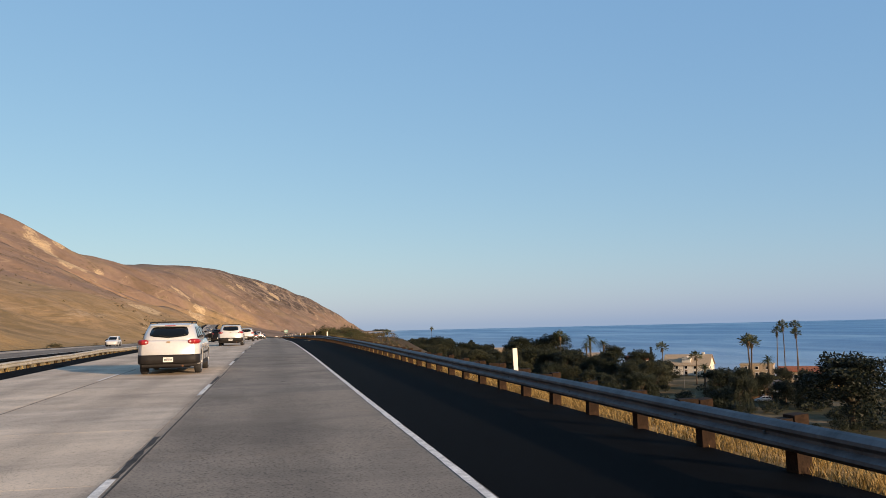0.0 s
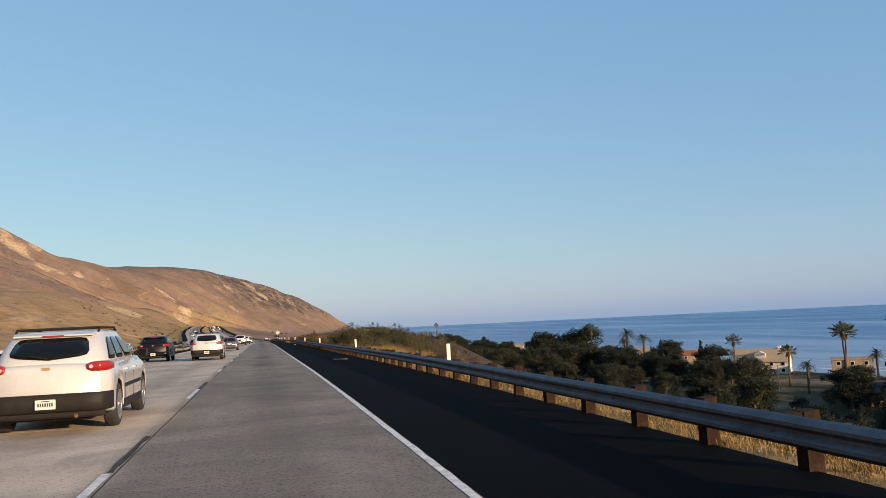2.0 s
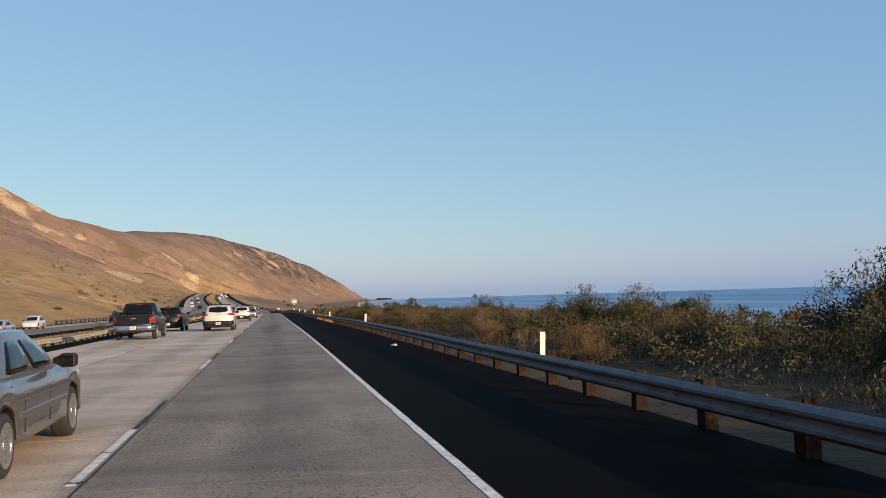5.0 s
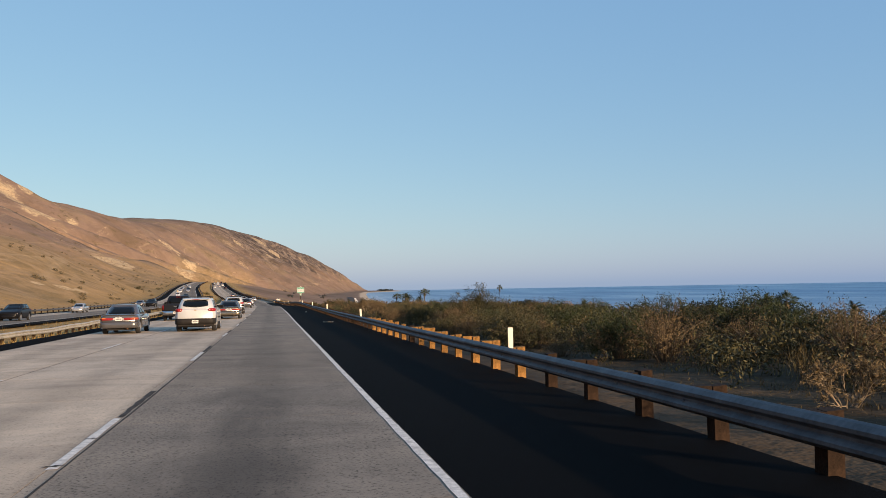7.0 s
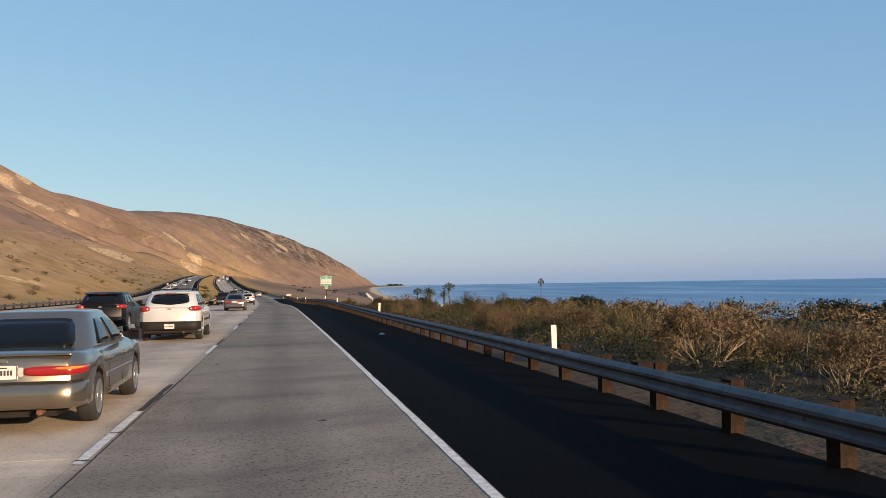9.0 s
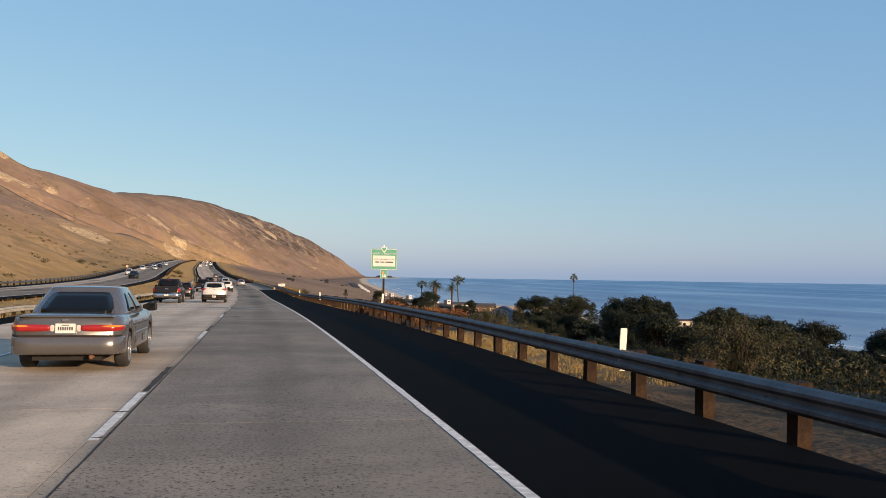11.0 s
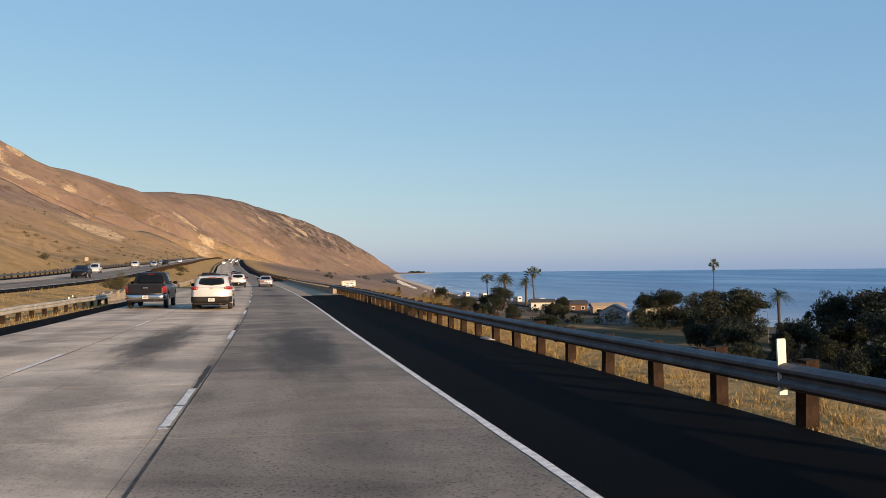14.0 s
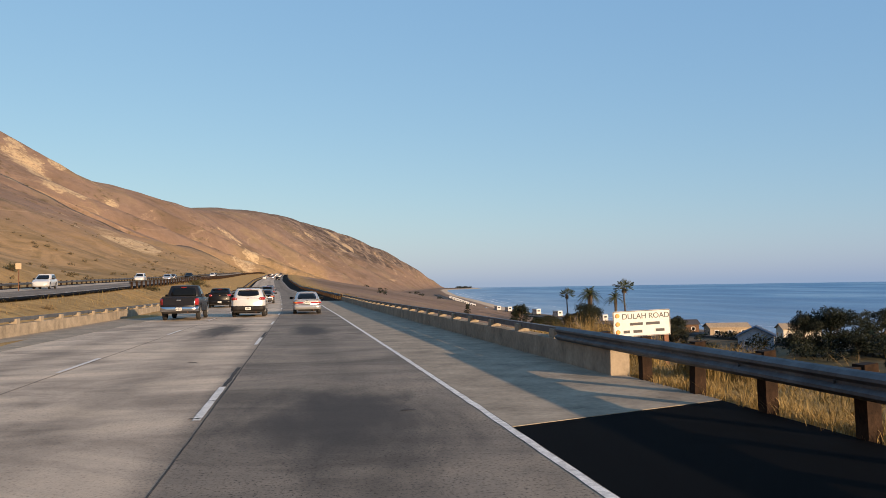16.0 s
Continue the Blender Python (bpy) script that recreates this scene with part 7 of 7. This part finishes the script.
def house(m, w, d, h, rise, walls, roofing, label, storeys=1, chimney=False, dormer=False, flat=False):
    """w across, d deep, h to the eaves; the ridge runs across; windows on all four sides."""
    t = thing("house", m, label, "house", "houses on the terrace")
    body = Geo()
    if flat:
        body.box(-w / 2, w / 2, -d / 2, d / 2, -1.0, h)
    else:
        body.v = [(x, y, z) for x in (-w / 2, w / 2) for y, z in ((-d / 2, -1), (d / 2, -1), (d / 2, h), (0, h + rise), (-d / 2, h))]
        body.f = [(0, 4, 3, 2, 1), (5, 6, 7, 8, 9), (0, 5, 9, 4), (1, 2, 7, 6), (2, 3, 8, 7), (3, 4, 9, 8), (0, 1, 6, 5)]
    part("wall", body, walls, t)
    if flat:
        rf = Geo().box(-w / 2 - 0.25, w / 2 + 0.25, -d / 2 - 0.25, d / 2 + 0.25, h, h + 0.35)
        part("roof", rf, roofing, t)
    else:
        for s in (-1, 1):
            e = 0.45
            k = rise / (d / 2)
            rf = Geo()
            pts = [(-w / 2 - e, s * (d / 2 + e), h - k * e), (w / 2 + e, s * (d / 2 + e), h - k * e), (w / 2 + e, 0, h + rise), (-w / 2 - e, 0, h + rise)]
            rf.v = [(x, y, z + 0.05) for x, y, z in pts] + [(x, y, z + 0.24) for x, y, z in pts]
            rf.f = [(0, 1, 2, 3), (7, 6, 5, 4), (0, 4, 5, 1), (1, 5, 6, 2), (2, 6, 7, 3), (3, 7, 4, 0)]
            part("roof", rf, roofing, t)
    for lv in range(storeys):
        zc = h * (lv + 0.55) / storeys
        for s in (-1, 1):
            n = max(2, int(w / 3.2))
            for i in range(n):
                x = -w / 2 + w * (i + 0.5) / n
                win = part("window", Geo().box(x - 0.62, x + 0.62, s * d / 2 - 0.06, s * d / 2 + 0.05, zc - 0.62, zc + 0.62), M_FRAME, t, "white-framed window")
                part("pane", Geo().box(x - 0.5, x + 0.5, s * d / 2 - 0.08, s * d / 2 + 0.07, zc - 0.5, zc + 0.5), M_GLASS, win)
            for y in (-d / 4, d / 4):
                win = part("window", Geo().box(s * w / 2 - 0.06, s * w / 2 + 0.05, y - 0.6, y + 0.6, zc - 0.6, zc + 0.6), M_FRAME, t, "white-framed window")
                part("pane", Geo().box(s * w / 2 - 0.08, s * w / 2 + 0.07, y - 0.48, y + 0.48, zc - 0.48, zc + 0.48), M_GLASS, win)
    part("door", Geo().box(-0.5, 0.5, -d / 2 - 0.05, -d / 2 + 0.02, 0, 2.05), M_BROWN, t)
    if chimney:
        part("chimney", Geo().box(w * 0.3, w * 0.3 + 0.9, -0.5, 0.5, h * 0.5, h + rise + 1.0), walls, t)
    if dormer:
        dz = h + rise * 0.25
        dg = Geo()
        dg.v = [(x, y, z) for y in (-d / 2 + 0.6, -0.3) for x, z in ((-1.6, dz), (1.6, dz), (1.6, dz + 1.5), (0, dz + 2.2), (-1.6, dz + 1.5))]
        dg.f = [(0, 1, 2, 3, 4), (9, 8, 7, 6, 5), (1, 6, 7, 2), (2, 7, 8, 3), (3, 8, 9, 4), (4, 9, 5, 0), (0, 5, 6, 1)]
        part("dormer", dg, walls, t, "gabled dormer")
    return t


def lot(x, y, rot):
    return pose(x, y, land(x, y), 0, 0, rot)


house(lot(157, 312, -38), 17, 11, 3.9, 3.6, M_STUCCO, M_ROOF_TAN, "white two-storey beach house with a tan roof and dormer", 2, True, True)
house(lot(165, 238, -32), 14, 10, 4.2, 0.9, M_YELLOW, M_ROOF_RED, "yellow stucco building with a low roof", 2)
house(lot(172, 262, -35), 14, 9, 3.6, 1.3, M_TAN, M_ROOF_RED, "tan beach house with a clay roof")
house(lot(171, 287, -35), 11, 9, 4.6, 0.3, M_TAN, M_ROOF_TAN, "tan flat-roofed house near the tall palms", 2, flat=True)
house(lot(129, 219, -28), 9, 7, 3.0, 2.0, M_BROWN, M_ROOF_DARK, "brown cottage with white window trim")
house(lot(141, 232, 55), 10, 7, 3.0, 1.6, M_BLUEGREY, M_ROOF_DARK, "grey garage house beside the parking lot")
house(lot(173, 394, -30), 12, 8, 4.2, 1.6, M_TAN, M_ROOF_RED, "tan house with a clay roof and chimney", 2, True)
house(lot(163, 420, -30), 11, 8, 4.6, 1.2, M_STUCCO, M_ROOF_TAN, "white house half hidden by trees", 2)
house(lot(160, 455, -30), 12, 8, 4.2, 1.2, M_TAN, M_ROOF_DARK, "tan house half hidden by trees")
house(lot(152, 500, -25), 12, 8, 4.6, 1.2, M_STUCCO, M_ROOF_DARK, "white beach house near the sand", 2)
house(lot(147, 560, -25), 12, 8, 4.4, 1.2, M_TAN, M_ROOF_TAN, "tan beach house near the sand", 2)
house(lot(142, 600, -20), 11, 8, 4.6, 0.3, M_STUCCO, M_ROOF_DARK, "white flat-roofed house near the sand", 2, flat=True)
house(lot(95, 664, 62), 9, 8, 3.7, 2.0, M_BLUEGREY, M_ROOF_BLUE, "pale house with a slate blue gable roof")
house(lot(121, 640, -10), 6, 5, 3.2, 0.3, M_BLUEGREY, M_ROOF_DARK, "small pale flat-roofed house", flat=True)
house(lot(113, 720, -8), 12, 7, 3.0, 1.1, M_TAN, M_ROOF_TAN, "low tan house by the beach road")
house(lot(105, 738, -8), 11, 7, 3.2, 1.2, M_BROWN, M_ROOF_DARK, "low brown house by the beach road")
house(lot(120, 690, -12), 10, 7, 3.6, 1.2, M_STUCCO, M_ROOF_TAN, "white house by the beach road")
house(lot(99, 760, -8), 10, 7, 3.0, 1.0, M_STUCCO, M_ROOF_DARK, "low white house by the beach road")
for x, y in ((133, 226), (137, 222), (126, 205)):
    copy_thing(far_b if x != 137 else far_d, lot(x, y, 60))


def lamp_post(m):
    t = thing("street_lamp", m, "thin grey street lamp on the terrace", "street lamp", "terrace street lamps")
    part("pole", Geo().tube([(0, 0, -0.3), (0, 0, 6.5), (0.3, 0, 7.0), (1.3, 0, 7.2)], [0.09, 0.06, 0.05, 0.04], 7), M_STEEL, t)
    part("lamp_head", Geo().box(1.1, 1.7, -0.12, 0.12, 7.12, 7.25), M_STEEL, t, bevel=0.03)
    return t


lp = lamp_post(lot(92, 330, 120))
for x, y in ((100, 395), (120, 300), (128, 258), (96, 440), (104, 590)):
    copy_thing(lp, lot(x, y, 100 + x))

# ---- paving slabs and lane lines, one by one ----
r = random.Random(90)
lanes = ((LANE_1 + 0.004, LANE_R + 0.03), (LANE_2 + 0.004, LANE_1 - 0.004), (EDGE_L, LANE_2 - 0.004))
for k, (u0, u1) in enumerate(lanes):
    y = -8.6
    while y < 455:
        L = r.choice((4.27, 4.57, 4.88, 5.18))
        e = min(y + L, 456.0)
        if 456 - e < 2:
            e = 456.0
        o = part("slab", strip(y, e - 0.006, u0, u1, r.uniform(-0.0004, 0.0004), 2.6, 0.03), M_CONC, road)
        y = e


def dash(y, u, n=12):
    g = Geo()
    for i in range(n + 1):
        yy = y + 3.66 * i / n
        w = 0.052 + 0.009 * wobble(u, yy, 2.3, 3)
        g.v += [(float(RX(yy)) + u - w, yy, float(RZ(yy)) + 0.006), (float(RX(yy)) + u + w, yy, float(RZ(yy)) + 0.006)]
    g.f = [(2 * j, 2 * j + 1, 2 * j + 3, 2 * j + 2) for j in range(n)]
    return g


for k in range(-2, 46):
    part("lane_dash", dash(6.05 + 14.63 * k, LANE_1 + 0.04), M_PAINT, road)
    part("lane_dash", dash(6.05 + 7.0 + 14.63 * k, LANE_2 + 0.02), M_PAINT, road)
def contrast(y, u, n=18):
    """What is left of the black strip that was rolled on behind a dash."""
    g = Geo()
    for i in range(n + 1):
        yy = y + 3.5 * i / n
        w = 0.042 + 0.022 * wobble(u, yy, 1.9, 4)
        x = float(RX(yy)) + u + 0.014 * wobble(u + 3, yy, 2.1, 3)
        g.v += [(x - w, yy, float(RZ(yy)) + 0.0042), (x + w, yy, float(RZ(yy)) + 0.0042)]
    g.f = [(2 * j, 2 * j + 1, 2 * j + 3, 2 * j + 2) for j in range(n)]
    return g


for k in range(-1, 34):
    part("black_strip", contrast(6.05 + 14.63 * k + 3.72, LANE_1 + 0.06), M_TAR, road, "worn black strip behind a lane dash")
# dark scuffs across the dashes
scuff = Geo()
scuff.v = [(0.115 * math.cos(j * 0.449) * (0.8 + 0.3 * math.sin(j * 3.1)), 0.05 * math.sin(j * 0.449) * (0.7 + 0.5 * math.cos(j * 2.3)), 0.0) for j in range(14)]
scuff.f = [tuple(range(14))]
scuff_me = scuff.mesh("scuff", M_TAR)
for k in range(0, 33):
    for d in (0.15, 1.85):
        y = 6.05 + 14.63 * k + d
        o = new("scuff", scuff_me)
        o.parent = road
        o.matrix_basis = pose(*at_road(LANE_1 + 0.05 + 0.03 * math.sin(k * 2.1 + d), y, 0.0085), 0, 0, 12 * math.sin(k + d)) @ Matrix.Scale(0.75 + 0.35 * math.sin(k * 1.7 + d) ** 2, 4)
far_marks = Geo()
for k in range(46, 86):
    for u in (LANE_1, LANE_2):
        d = dash(6.05 + 14.63 * k, u)
        far_marks.add(d.v, d.f)
tagged(part("lane_dashes", far_marks, M_PAINT, road), kind="stuff")
